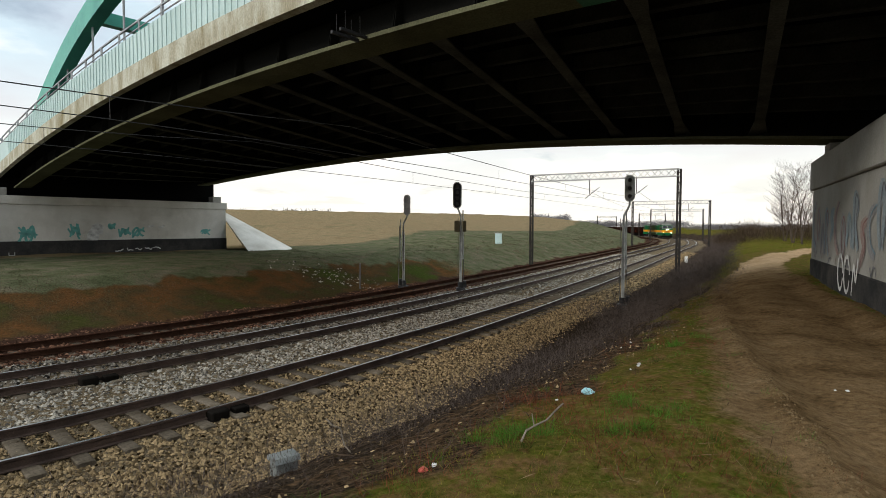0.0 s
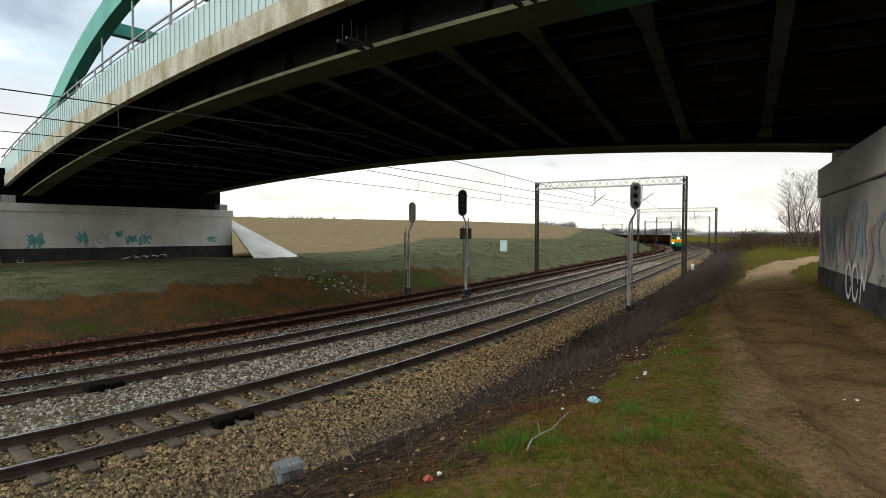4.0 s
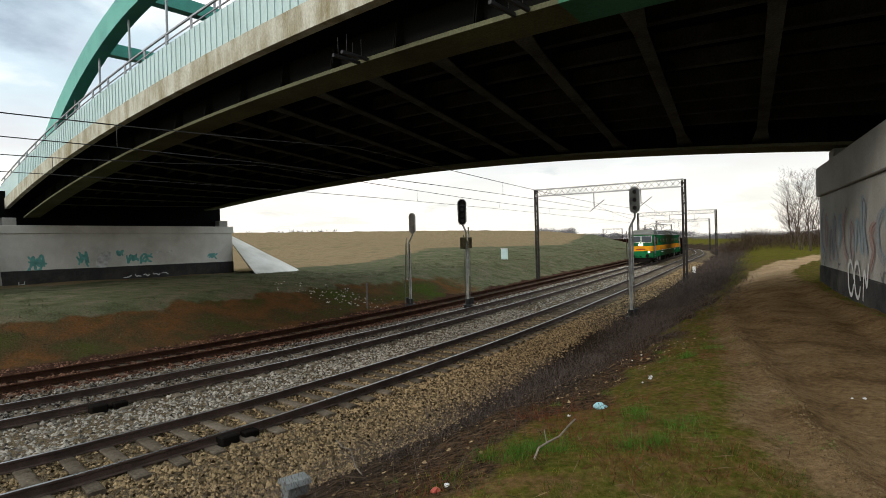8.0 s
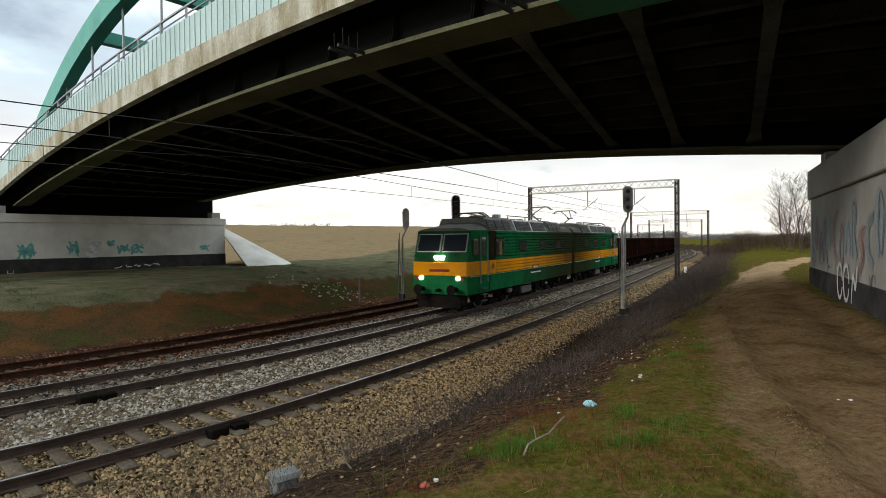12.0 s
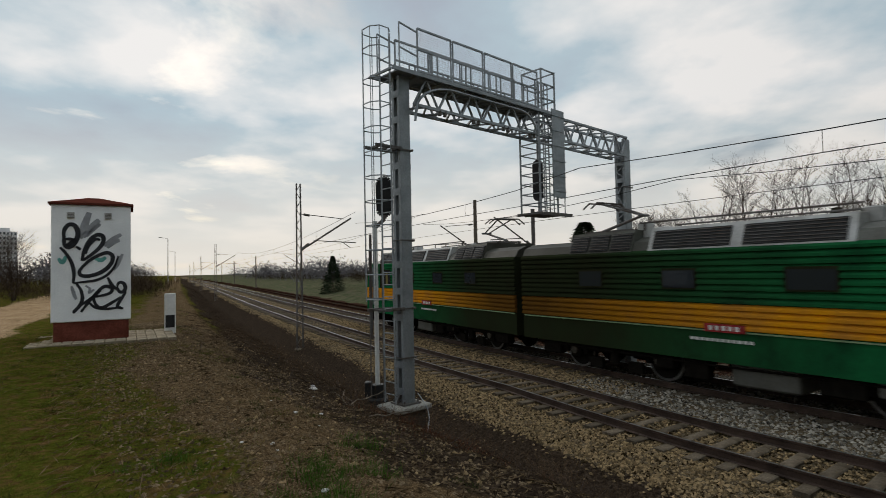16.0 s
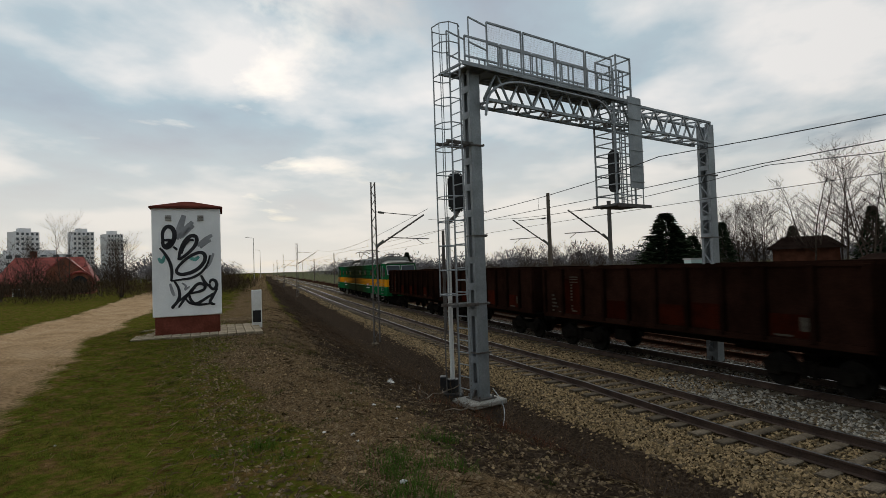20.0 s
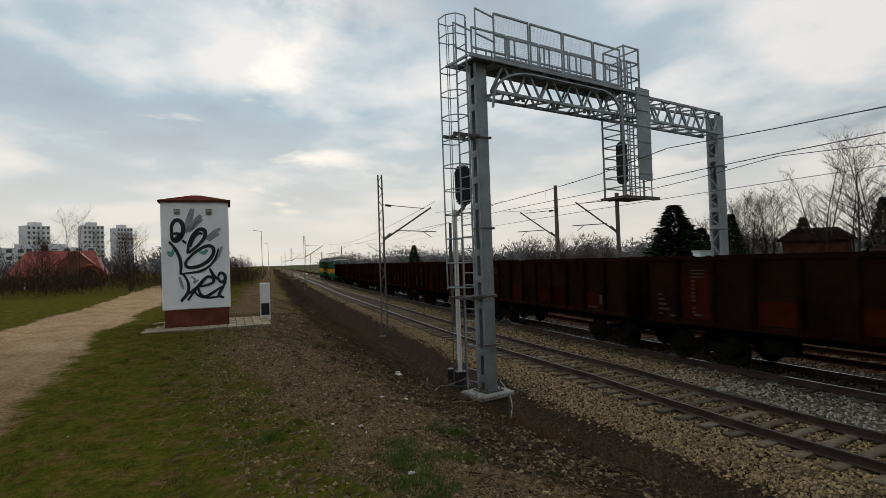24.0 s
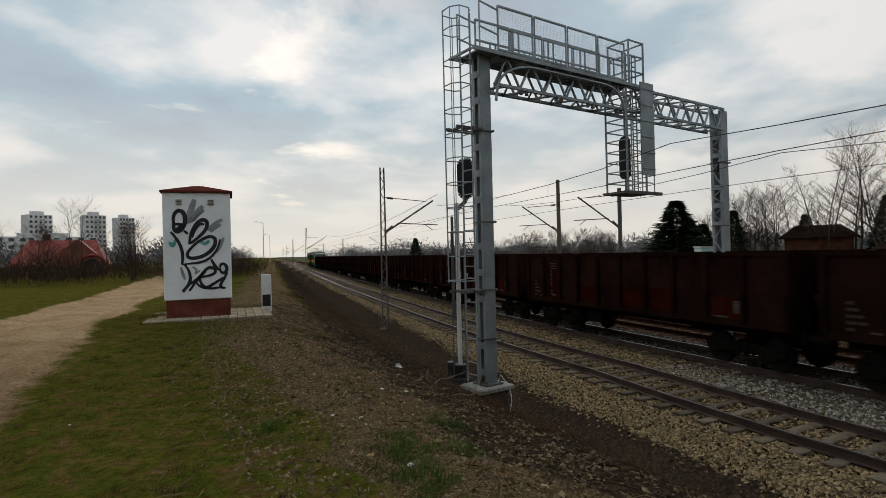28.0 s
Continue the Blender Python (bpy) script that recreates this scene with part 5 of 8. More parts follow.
        for i in (-1, 1):
            prism_pts = [at(p, i * wide / 2, 0, z0 + 0.03), at(p, i * wide / 2, 0, z0 + 0.22), at(p, i * 0.25, 0, z0 + 0.03)]
            bar(bm, prism_pts[1], prism_pts[2], 0.03, 0.05)
        part("base_plate", bm, M_DARKSTEEL, g)
    bm = bmesh.new()
    lattice(bm, at(p1, 0.16, 0, top - deep / 2), at(p2, -0.2, 0, top - deep / 2), 0.6, deep, 0.40, 0.07, 0.045)
    part("lattice_beam", bm, M_GALV, g, "triangulated lattice beam")
    L = (p2 - p1).length
    kc = L * 0.522
    k = 1.0
    while k < L - 4:
        bm = bmesh.new()
        for dd in (0, 0.18):
            rod(bm, at(p1, k + dd, -0.3, top - deep - 0.13), at(p1, k + dd, -0.3, top - deep), 0.045, seg=6)
        part("beam_clamp", bm, M_DARKSTEEL, g)
        k += 1.2
    # walkway with railings, from the ladder to the signal cage
    lo = top + 0.04
    bm = bmesh.new()
    add_box(bm, at(p1, (kc - 0.55) / 2, 0, lo), (kc + 0.1, 0.86, 0.03), rot)
    for s in (-1, 1):
        bar(bm, at(p1, -0.55, s * 0.43, lo - 0.02), at(p1, kc, s * 0.43, lo - 0.02), 0.05, 0.09)
    for i in range(8):
        bar(bm, at(p1, -0.6 + i * 0.8, -0.43, lo - 0.06), at(p1, -0.6 + i * 0.8, 0.43, lo - 0.06), 0.05)
    part("walkway", bm, M_GALV, g, "steel grating walkway")
    for s in (-1, 1):
        for i in range(4):
            x0 = 0.2 + i * 1.17
            x1 = x0 + 1.1
            bm = bmesh.new()
            for a, b in (((x0, 0), (x0, 1.08)), ((x1, 0), (x1, 1.08)), ((x0, 1.08), (x1, 1.08)), ((x0, 0.58), (x1, 0.58)), ((x0, 0.06), (x1, 0.06)), (((x0 + x1) / 2 - 0.09, 0), ((x0 + x1) / 2 - 0.09, 0.58)), (((x0 + x1) / 2 + 0.09, 0), ((x0 + x1) / 2 + 0.09, 0.58))):
                bar(bm, at(p1, a[0], s * 0.43, lo + a[1]), at(p1, b[0], s * 0.43, lo + b[1]), 0.042)
            fr = part("railing_frame", bm, M_GALV, g)
            bm = bmesh.new()
            for q in range(22):
                bar(bm, at(p1, x0 + 0.05 * q + 0.02, s * 0.425, lo + 0.06), at(p1, x0 + 0.05 * q + 0.02, s * 0.425, lo + 1.06), 0.0022)
            for q in range(18):
                bar(bm, at(p1, x0, s * 0.425, lo + 0.1 + q * 0.055), at(p1, x1, s * 0.425, lo + 0.1 + q * 0.055), 0.0022)
            part("mesh_panel", bm, M_PALEGALV, fr, "pale welded wire mesh")
        bm = bmesh.new()
        for h in (0.5, 1.08):
            bar(bm, at(p1, 0.2, s * 0.43, lo + h - 0.1), at(p1, -0.35, s * 0.43, lo + h), 0.03)
        bar(bm, at(p1, -0.35, s * 0.43, lo), at(p1, -0.35, s * 0.43, lo + 1.08), 0.03)
        part("railing", bm, M_GALV, g)
    # caged ladder on the post's outer side
    lx = at(p1, -0.44, 0.02, 0)
    bm = bmesh.new()
    for s in (-1, 1):
        bar(bm, lx + e * (s * 0.2) + Vector((0, 0, 0.35)), lx + e * (s * 0.2) + Vector((0, 0, top + 0.9)), 0.035)
    part("ladder_rail", bm, M_GALV, g)
    rung = hoop = None
    for i in range(29):
        z = 0.55 + i * 0.28
        m = Matrix.Translation(lx + Vector((0, 0, z))) @ rot.to_4x4()
        if rung is None:
            bm = bmesh.new(); rod(bm, (0, -0.2, 0), (0, 0.2, 0), 0.014, seg=6); rung = part("rung", bm, M_GALV, g, m=m)
        else:
            share(rung, m)
    hex_ = [(0.0, -0.22), (-0.12, -0.33), (-0.38, -0.33), (-0.52, -0.15), (-0.52, 0.15), (-0.38, 0.33), (-0.12, 0.33), (0.0, 0.22)]
    for z in [*np.arange(2.75, top + 0.1, 0.56), top + 0.5, top + 0.95]:
        m = Matrix.Translation(lx + Vector((0, 0, z))) @ rot.to_4x4()
        if hoop is None:
            bm = bmesh.new()
            tube(bm, [(*a, 0) for a in hex_], 0.014, 5)
            hoop = part("cage_hoop", bm, M_GALV, g, m=m)
        else:
            share(hoop, m)
    for i, j in hex_[1:7]:
        bm = bmesh.new()
        bar(bm, at(lx, i, j, 2.7), at(lx, i, j, top + 0.96), 0.018, 0.012)
        part("cage_strip", bm, M_GALV, g)
    for z in (2.5, 6.25):
        bm = bmesh.new()
        for j in (-0.2, 0.2):
            bar(bm, at(p1, -0.15, j, z), at(p1, -0.9, j, z), 0.05, 0.07)
        for i in (-0.75, -0.5, -0.25):
            bar(bm, at(p1, i, -0.3, z), at(p1, i, 0.3, z), 0.05)
        part("ladder_bracket", bm, M_DARKSTEEL, g)
    # the hanging cage with its signal
    c0 = at(p1, kc, 0, 0)
    zb = 5.0
    x0, x1, dy = -0.5, 0.36, 0.36
    def strut(nm, a, b, w):
        bm = bmesh.new(); bar(bm, a, b, w); part(nm, bm, M_GALV, g)

    for i in (x0, x1):
        for j in (-dy, dy):
            strut("cage_post", at(c0, i, j, zb), at(c0, i, j, top + 0.1), 0.055)
    for z in np.arange(zb + 0.3, top - 0.2, 0.3):
        for i in (x0, x1):
            strut("cage_bar", at(c0, i, -dy, z), at(c0, i, dy, z), 0.03)
        strut("cage_bar", at(c0, x0, dy, z), at(c0, x1, dy, z), 0.03)
        strut("cage_bar", at(c0, x0, -dy, z), at(c0, x1 + 0.3, -dy, z), 0.03)
    for i in (-0.33, 0.33):
        for j in (-dy, dy):
            strut("cage_post", at(c0, i, j, top), at(c0, i, j, top + 1.35), 0.055)
    for z in (top + 0.45, top + 0.9, top + 1.33):
        for i in (-0.33, 0.33):
            strut("cage_rail", at(c0, i, -dy, z), at(c0, i, dy, z), 0.035)
        for j in (-dy, dy):
            strut("cage_rail", at(c0, -0.33, j, z), at(c0, 0.33, j, z), 0.035)
    bm = bmesh.new(); add_box(bm, at(c0, 0.08, 0, zb), (1.3, 0.95, 0.06), rot); bar(bm, at(c0, -0.6, -0.5, zb - 0.03), at(c0, 0.85, -0.5, zb - 0.03), 0.09); part("cage_floor", bm, M_DARKSTEEL, g)
    for x in (-0.16, 0.1):
        bm = bmesh.new()
        for d in (-0.11, 0.11):
            bar(bm, at(c0, x + d * 0.8, -0.2, zb), at(c0, x + d * 0.8, -0.2, top + 1.0), 0.035)
        for i in range(14):
            z = zb + 0.2 + i * 0.29
            bar(bm, at(c0, x - 0.09, -0.2, z), at(c0, x + 0.09, -0.2, z), 0.028)
        part("cage_ladder", bm, M_GALV, g)
    bm = bmesh.new(); add_box(bm, at(c0, 0.38, -dy - 0.06, zb + 1.85), (0.62, 0.03, 2.7), rot)
    bd = part("side_board", bm, M_GALV, g, "flat grey sheet panel")
    for i in range(6):
        bm = bmesh.new(); bar(bm, at(c0, 0.06, -dy - 0.085, zb + 0.7 + i * 0.46), at(c0, 0.70, -dy - 0.085, zb + 0.7 + i * 0.46), 0.02); part("board_rib", bm, M_GALV, bd)
    bm = bmesh.new()
    for i in (0.1, 0.66):
        bar(bm, at(c0, i, -dy - 0.05, zb), at(c0, i, -dy - 0.05, zb + 0.55), 0.03)
    part("board_leg", bm, M_GALV, bd)
    bm = bmesh.new()
    add_box(bm, at(c0, -0.34, -0.16, zb + 1.0), (0.08, 0.34, 0.9), rot)
    for s in (-1, 1):
        rod(bm, at(c0, -0.38, -0.16, zb + 1.0 + 0.45 * s), at(c0, -0.30, -0.16, zb + 1.0 + 0.45 * s), 0.17, seg=16)
    part("signal_board", bm, M_BLACK, g, "black rounded signal backboard")
    bm = bmesh.new()
    ps = [at(p1, 0.12 + 0.03 * f, -0.4, top - 1.1 + 0.25 * f) for f in (0, 0.5)]
    ps += [at(p1, 0.16 + 1.3 * (1 - math.cos(a)), -0.4, top - 0.85 + 0.72 * math.sin(a)) for a in np.linspace(0, math.pi / 2, 8)]
    ps += [at(p1, kc - 1.4, -0.4, top - 0.13)] + [at(p1, kc - 1.4 + 0.75 * math.sin(a), -0.4, top - 0.13 - 0.6 * (1 - math.cos(a))) for a in np.linspace(0.3, math.pi / 2, 6)]
    tube(bm, ps, 0.035)
    part("cable_conduit", bm, M_GALV, g)
    # insulated cable running down to the ground
    bm = bmesh.new()
    ps = [at(p1, 0.2 + 0.25 * math.sin(f * 3) - 0.45 * f, -0.2 - 0.7 * f, 0.5 - 0.85 * f) for f in np.linspace(0, 1, 9)]
    tube(bm, ps, 0.012, 5)
    part("ground_cable", bm, M_PALEGALV, g)
    return g


M_PALEGALV = mat("pale_zinc_wire", (0.42, 0.44, 0.46), 0.5, 0.4, 0.1)
# darker concrete for the blocks below the footing slabs
M_OLDCONC = mat("dirty_old_concrete", (0.07, 0.06, 0.05), 0.95, 0, 0.3, 3, 30, 0.3)
signal_gantry()


M_RUSTBOX = mat("brown_relay_box", (0.11, 0.085, 0.04), 0.7, 0, 0.2, 2.0, 30, 0.05)


def light_signal(p, h, head, arm, label, face, pole=M_GREYPOLE, big=1.0, rim=M_GREYPOLE, skin=M_BLACK, straight=False, box=False):
    """A colour-light signal on a tubular pole; face: the heading, in degrees, towards which the lamps look."""
    z0 = gz(p[0], p[1])
    s = thing("light_signal", label, "railway signal", m=pose(p[0], p[1], z0, 0, 0, face), group="light signals")
    bm = bmesh.new(); rod(bm, (0, 0, 0.2), (0, 0, h * (0.81 if straight else 0.62)), 0.055 if straight else 0.075, seg=12); part("pole", bm, pole, s)
    bm = bmesh.new()
    bends = (((0, 0, h * 0.78), (0, arm, h * 0.82)), ((0, arm, h * 0.82), (0, arm, h - head))) if straight else (((0, 0, h * 0.6), (0, 0, h * 0.70)), ((0, 0, h * 0.70), (0, arm, h * 0.78)), ((0, arm, h * 0.78), (0, arm, h - head)))
    for a, b in bends:
        rod(bm, a, b, 0.05, seg=8)
    rod(bm, (-0.12, 0.12, h * 0.3), (-0.12, 0.12, h * 0.75), 0.035, seg=6)
    part("bracket", bm, M_DARKSTEEL if straight else pole, s)
    if box:
        bm = bmesh.new(); add_box(bm, (0.05, -0.2, h * 0.605), (0.28, 0.3, 0.62), None, 0.02); part("relay_box", bm, M_RUSTBOX, s, "brown relay box")
        bm = bmesh.new(); add_box(bm, (0.05, 0.2, h * 0.605), (0.2, 0.2, 0.6), None, 0.02); part("relay_box", bm, M_RUSTBOX, s, "brown relay box")
    bm = bmesh.new(); add_box(bm, (0, 0, 0.12), (0.5, 0.5, 0.24), None, 0.03); rod(bm, (0, 0, 0.2), (0, 0, 0.55), 0.16, seg=10); add_box(bm, (0, 0.22, 0.45), (0.25, 0.18, 0.35), None, 0.02)
    part("foot", bm, M_BLACK, s)
    bm = bmesh.new()
    w = 0.27 * big
    n = 18
    prof = [(arm + w * math.cos(a), (h - w if math.sin(a) >= 0 else h - head + w) + w * math.sin(a)) for a in np.linspace(0, 2 * math.pi, n, endpoint=False)]
    prism(bm, prof, -0.05, 0.05)
    hd = part("signal_head", bm, skin, s, "oval signal head")
    bm = bmesh.new()
    for i in range(n):
        j = (i + 1) % n
        bar(bm, (0, *prof[i]), (0, *prof[j]), 0.12, 0.025, up=(1, 0, 0))
    part("rim", bm, rim, hd)
    k = max(2, int(head / 0.3))
    for i in range(k):
        z = h - head + 0.2 + (head - 0.4) * i / (k - 1)
        bm = bmesh.new(); rod(bm, (0.05, arm, z), (0.22, arm, z), 0.11, seg=12, caps=False); rod(bm, (0.04, arm, z), (0.06, arm, z), 0.09, seg=12)
        part("lamp_hood", bm, M_DARKSTEEL, hd)
    # ladder with rungs at the back
    bm = bmesh.new()
    for y in (-0.15, 0.15):
        bar(bm, (-0.32, y, 0.3), (-0.2, y + 0.0, h * 0.68), 0.03)
    part("ladder", bm, M_DARKSTEEL, s)
    return s


def facing(p):
    return math.degrees(math.atan2(-p[1], -p[0]))


light_signal((8.75, 25.6), 6.25, 1.15, 0.25, "tall light signal with a black oval head beside the near track", facing((8.75, 25.6)), big=0.66, skin=M_GREYPOLE)
light_signal((1.3, 30.1), 6.0, 1.35, -0.2, "light signal with a black oval head between two tracks", facing((1.3, 30.1)), big=0.7, box=True)
light_signal((-2.0, 32.4), 5.55, 1.1, -0.25, "grey light signal seen beside the disused track", facing((-2.0, 32.4)) + 150, big=0.62, skin=M_GREYPOLE)
# white signal mast beside the gantry's post
light_signal((-13.25, -2.8), 5.6, 0.92, -0.24, "signal on a white pole beside the gantry post", facing((-13.2, -2.85)) + 180, pole=M_WHITE, big=0.56, rim=M_BLACK, straight=True)


M_OLDMAST = mat("weathered_brown_concrete", (0.15, 0.125, 0.10), 0.9, 0, 0.2, 1.2, 30, 0.2, (0.08, 0.065, 0.05))


def tensioned_mast(p, h, label, towards, kind, group="catenary masts"):
    """A catenary mast: lattice or concrete, with its cantilever arm; towards: heading of the arm."""
    z0 = min(gz(p[0], p[1]), 0.2)
    s = thing("catenary_mast", label, "catenary mast", m=pose(p[0], p[1], z0 - 0.2, 0, 0, towards), group=group)
    h = h + 0.2
    bm = bmesh.new()
    if kind == "lattice":
        for x in (-0.12, 0.12):
            bar(bm, (x * 1.3, 0, 0), (x * 0.8, 0, h), 0.1, 0.06, up=(1, 0, 0))
        n = int(h / 0.42)
        for i in range(n):
            a, b = h * i / n, h * (i + 1) / n
            k = 1 if i % 2 else -1
            bar(bm, (-0.13 * k, 0, a), (0.13 * k, 0, b), 0.03)
        mt = M_DARKSTEEL
    elif kind == "concrete":
        rod(bm, (0, 0, 0), (0, 0, h), 0.17, 0.12, seg=10); mt = M_OLDMAST
    else:
        for x in (-0.065, 0.065):
            bar(bm, (x, 0, 0), (x, 0, h), 0.045, 0.12, up=(1, 0, 0))
        for i in range(9):
            add_box(bm, (0, 0, 0.5 + i * (h - 0.8) / 8), (0.12, 0.04, 0.12))
        mt = M_DARKSTEEL
    part("mast", bm, mt, s)
    zt = 6.9
    reach = 2.75
    bm = bmesh.new()
    rod(bm, (0.1, 0, zt - 1.75), (reach, 0, zt - 0.05), 0.045, seg=8)
    part("cantilever_tube", bm, M_DARKSTEEL, s)
    bm = bmesh.new(); rod(bm, (0.1, 0, zt + 0.1), (reach - 0.4, 0, zt - 0.1), 0.02, seg=6); part("tie_rod", bm, M_DARKSTEEL, s)
    bm = bmesh.new(); rod(bm, (0.75, 0, zt - 1.25), (reach + 0.25, 0, zt - 1.35), 0.025, seg=6); rod(bm, (reach - 0.5, 0, zt - 1.32), (reach - 0.05, 0, zt - 1.62), 0.02, seg=6); part("registration_arm", bm, M_DARKSTEEL, s)
    bm = bmesh.new(); rod(bm, (0.1, 0, zt - 1.75), (0.5, 0, zt - 1.41), 0.075, seg=8); rod(bm, (0.25, 0, zt + 0.08), (0.55, 0, zt + 0.04), 0.06, seg=8); part("insulator", bm, M_LROOF, s)
    bm = bmesh.new(); add_box(bm, (0, 0, 0.06), (0.5, 0.5, 0.3), None, 0.04); part("footing", bm, M_SLEEPER, s)
    return s


def mast_at(s, d, h, label, kind):
    x, y, hd = on_line(s, d)
    return tensioned_mast((x, y), h, label, hd + (90 if d < 0 else -90), kind)


def s_of(x, y):
    return float(off_line(np.array([float(x)]), np.array([float(y)]))[1][0])


S_L = s_of(-27, -9.6)
mast_at(S_L, -3.0, 8.35, "slender lattice catenary mast on the ballast edge", "lattice")
for k in (1, 2, 3, 4):
    mast_at(S_L - 58 * k, -3.1, 8.2, "slender lattice catenary mast far down the line", "lattice")
S_M = s_of(-38, -1.6)
mast_at(S_M, 10.4, 8.5, "round concrete catenary mast beyond the tracks", "concrete")
mast_at(s_of(-32.6, 2.4), 10.4, 7.2, "slender catenary mast beyond the disused track", "channel")
for k in (1, 2, 3, 4):
    mast_at(S_M - 58 * k, 10.2, 8.3, "concrete catenary mast far down the line", "concrete")


M_PORTAL = mat("dark_grimy_steel", (0.04, 0.036, 0.032), 0.8, 0.0, 0.25, 2.0, 30, 0.1)


def portal(s, h, label, d0=-3.4, d1=9.4):
    """A catenary portal: two posts and a lattice crossbeam."""
    (x0, y0, hd), (x1, y1, _) = on_line(s, d0), on_line(s, d1)
    g = thing("catenary_portal", label, "catenary portal", group="catenary portals")
    t = (Vector((x1, y1, 0)) - Vector((x0, y0, 0))).normalized()
    for x, y in ((x0, y0), (x1, y1)):
        bm = bmesh.new()
        for k in (-0.11, 0.11):
            bar(bm, Vector((x, y, -0.5)) + t * k, Vector((x, y, h)) + t * k, 0.07, 0.18, up=t)
        post = part("post", bm, M_PORTAL, g)
        plate = None
        for i in range(10):
            m = pose(x, y, 0.3 + i * (h - 0.6) / 9, 0, 0, math.degrees(math.atan2(t.y, t.x)))
            if plate is None:
                bm = bmesh.new(); add_box(bm, (0, 0, 0), (0.24, 0.08, 0.14)); plate = part("batten_plate", bm, M_PORTAL, post, m=m)
            else:
                share(plate, m, post)
    bm = bmesh.new(); lattice(bm, Vector((x0, y0, h - 0.3)), Vector((x1, y1, h - 0.3)), 0.45, 0.6, 0.55, 0.08, 0.05)
    part("crossbeam", bm, M_GREYPOLE, g, "pale grey lattice crossbeam")
    for off in (0.0, TRACK2):
        a = Vector((*on_line(s, off)[:2], 0))
        bm = bmesh.new(); rod(bm, a + Vector((0, 0, h - 0.6)), a + Vector((0, 0, 6.3)), 0.04, seg=6); rod(bm, a + t * -0.9 + Vector((0, 0, 6.9)), a + t * 0.4 + Vector((0, 0, 5.9)), 0.03, seg=6)
        part("dropper_arm", bm, M_DARKSTEEL, g)
    return g


S_P = s_of(20, 45.5)
portal(S_P, 8.2, "steel catenary portal spanning three tracks")
for k, dd in ((56, 9.4), (108, 9.4), (160, 5.6), (212, 5.6)):
    portal(S_P + k, 8.0, "steel catenary portal farther along the curve", d1=dd)


def wires():
    sup = [S_L - 58 * k for k in (4, 3, 2, 1)] + [S_L, s_of(-14, 1.9), s_of(0, 17.5) - 4, S_P] + [S_P + k for k in (56, 108, 160, 212)]
    for off, lab in ((0.0, "contact and carrier wires over the near track"), (TRACK2, "contact and carrier wires over the middle track")):
        w = thing("overhead_wire", lab, "overhead line", group="overhead wires")
        bc, bmess, bd = bmesh.new(), bmesh.new(), bmesh.new()
        for a, b in zip(sup, sup[1:]):
            n = max(6, int((b - a) / 4))
            pc = pm = None
            top = 6.55 if a < S_L - 1 or a > s_of(0, 17.5) else 5.95
            for i in range(n + 1):
                f = i / n
                x, y, _ = on_track(a + (b - a) * f, off)
                sag = 4 * f * (1 - f)
                c, m = Vector((x, y, 5.25)), Vector((x, y, top - (top - 5.6) * sag))
                if pc is not None:
                    bar(bc, pc, c, 0.015); bar(bmess, pm, m, 0.017)
                    if i < n and i % 2 == 0:
                        bar(bd, c, m, 0.008)
                pc, pm = c, m
        part("contact_wire", bc, M_WIRE, w); part("carrier_wire", bmess, M_WIRE, w); part("dropper", bd, M_WIRE, w)
        tagged(w.children[2], kind="stuff")


wires()


# ---- lineside small things ----
M_BOXGREY = mat("grey_box_paint", (0.19, 0.20, 0.19), 0.6, 0, 0.1, 2, 30, 0.05)


def cable_box():
    x, y = -2.23, 7.85
    b = thing("cable_box", "grey metal cable box on the ballast shoulder", "junction box", m=pose(x, y, gz(x, y) - 0.03, 0, 0, 38))
    bm = bmesh.new(); add_box(bm, (0, 0, 0.12), (0.32, 0.28, 0.27), None, 0.02); part("body", bm, M_BOXGREY, b)
    bm = bmesh.new()
    prism(bm, [(-0.17, 0.24), (0.17, 0.24), (0.13, 0.31), (-0.13, 0.31)], -0.19, 0.19); part("lid", bm, M_BOXGREY, b, "sloping grey lid")
    bm = bmesh.new(); rod(bm, (0.1, -0.1, -0.1), (0.45, -0.5, -0.05), 0.02); part("cable", bm, M_BLACK, b)


cable_box()


def point_motor(s, d, label):
    x, y, hd = on_line(s, d + float(sway(s, d)))
    b = thing("track_bond_box", label, "track device", m=pose(x, y, -0.2, 0, 0, hd))
    bm = bmesh.new(); add_box(bm, (0, 0, 0.08), (0.35, 0.3, 0.2), None, 0.03); part("case", bm, M_BOGIE, b)
    bm = bmesh.new(); add_box(bm, (0.45, 0, 0.06), (0.3, 0.22, 0.14), None, 0.02); rod(bm, (0.1, 0.1, 0.05), (0.45, 0.1, 0.05), 0.03); part("clamp", bm, M_BOGIE, b)


point_motor(s_of(-3.92, 10.3) - 0.25, -0.85, "rusty bond box clamped beside the near rail")
point_motor(s_of(-8.2, 12.6), 3.1, "rusty bond box beside the middle track")


def marker_post(x, y, h, w, label, foot=None, z=None, skin=M_WHITE):
    b = thing("marker_post", label, "marker post", m=pose(x, y, (gz(x, y) if z is None else z) - 0.05, 0, 0, math.degrees(math.atan2(y, x)) + 90), group="marker posts")
    bm = bmesh.new(); add_box(bm, (0, 0, h / 2), (w, w * 0.5, h), None, 0.015); part("post", bm, skin, b)
    if foot:
        bm = bmesh.new(); add_box(bm, (0, w * 0.25, h * 0.33), (w * 0.8, 0.02, h * 0.3)); part("black_panel", bm, M_BLACK, b)


marker_post(-15.3, -9.35, 1.2, 0.3, "white concrete marker post with a black panel", True)
marker_post(-4.4, 31.2, 1.5, 0.10, "thin dark marker post beside the disused track", skin=M_DARKSTEEL)
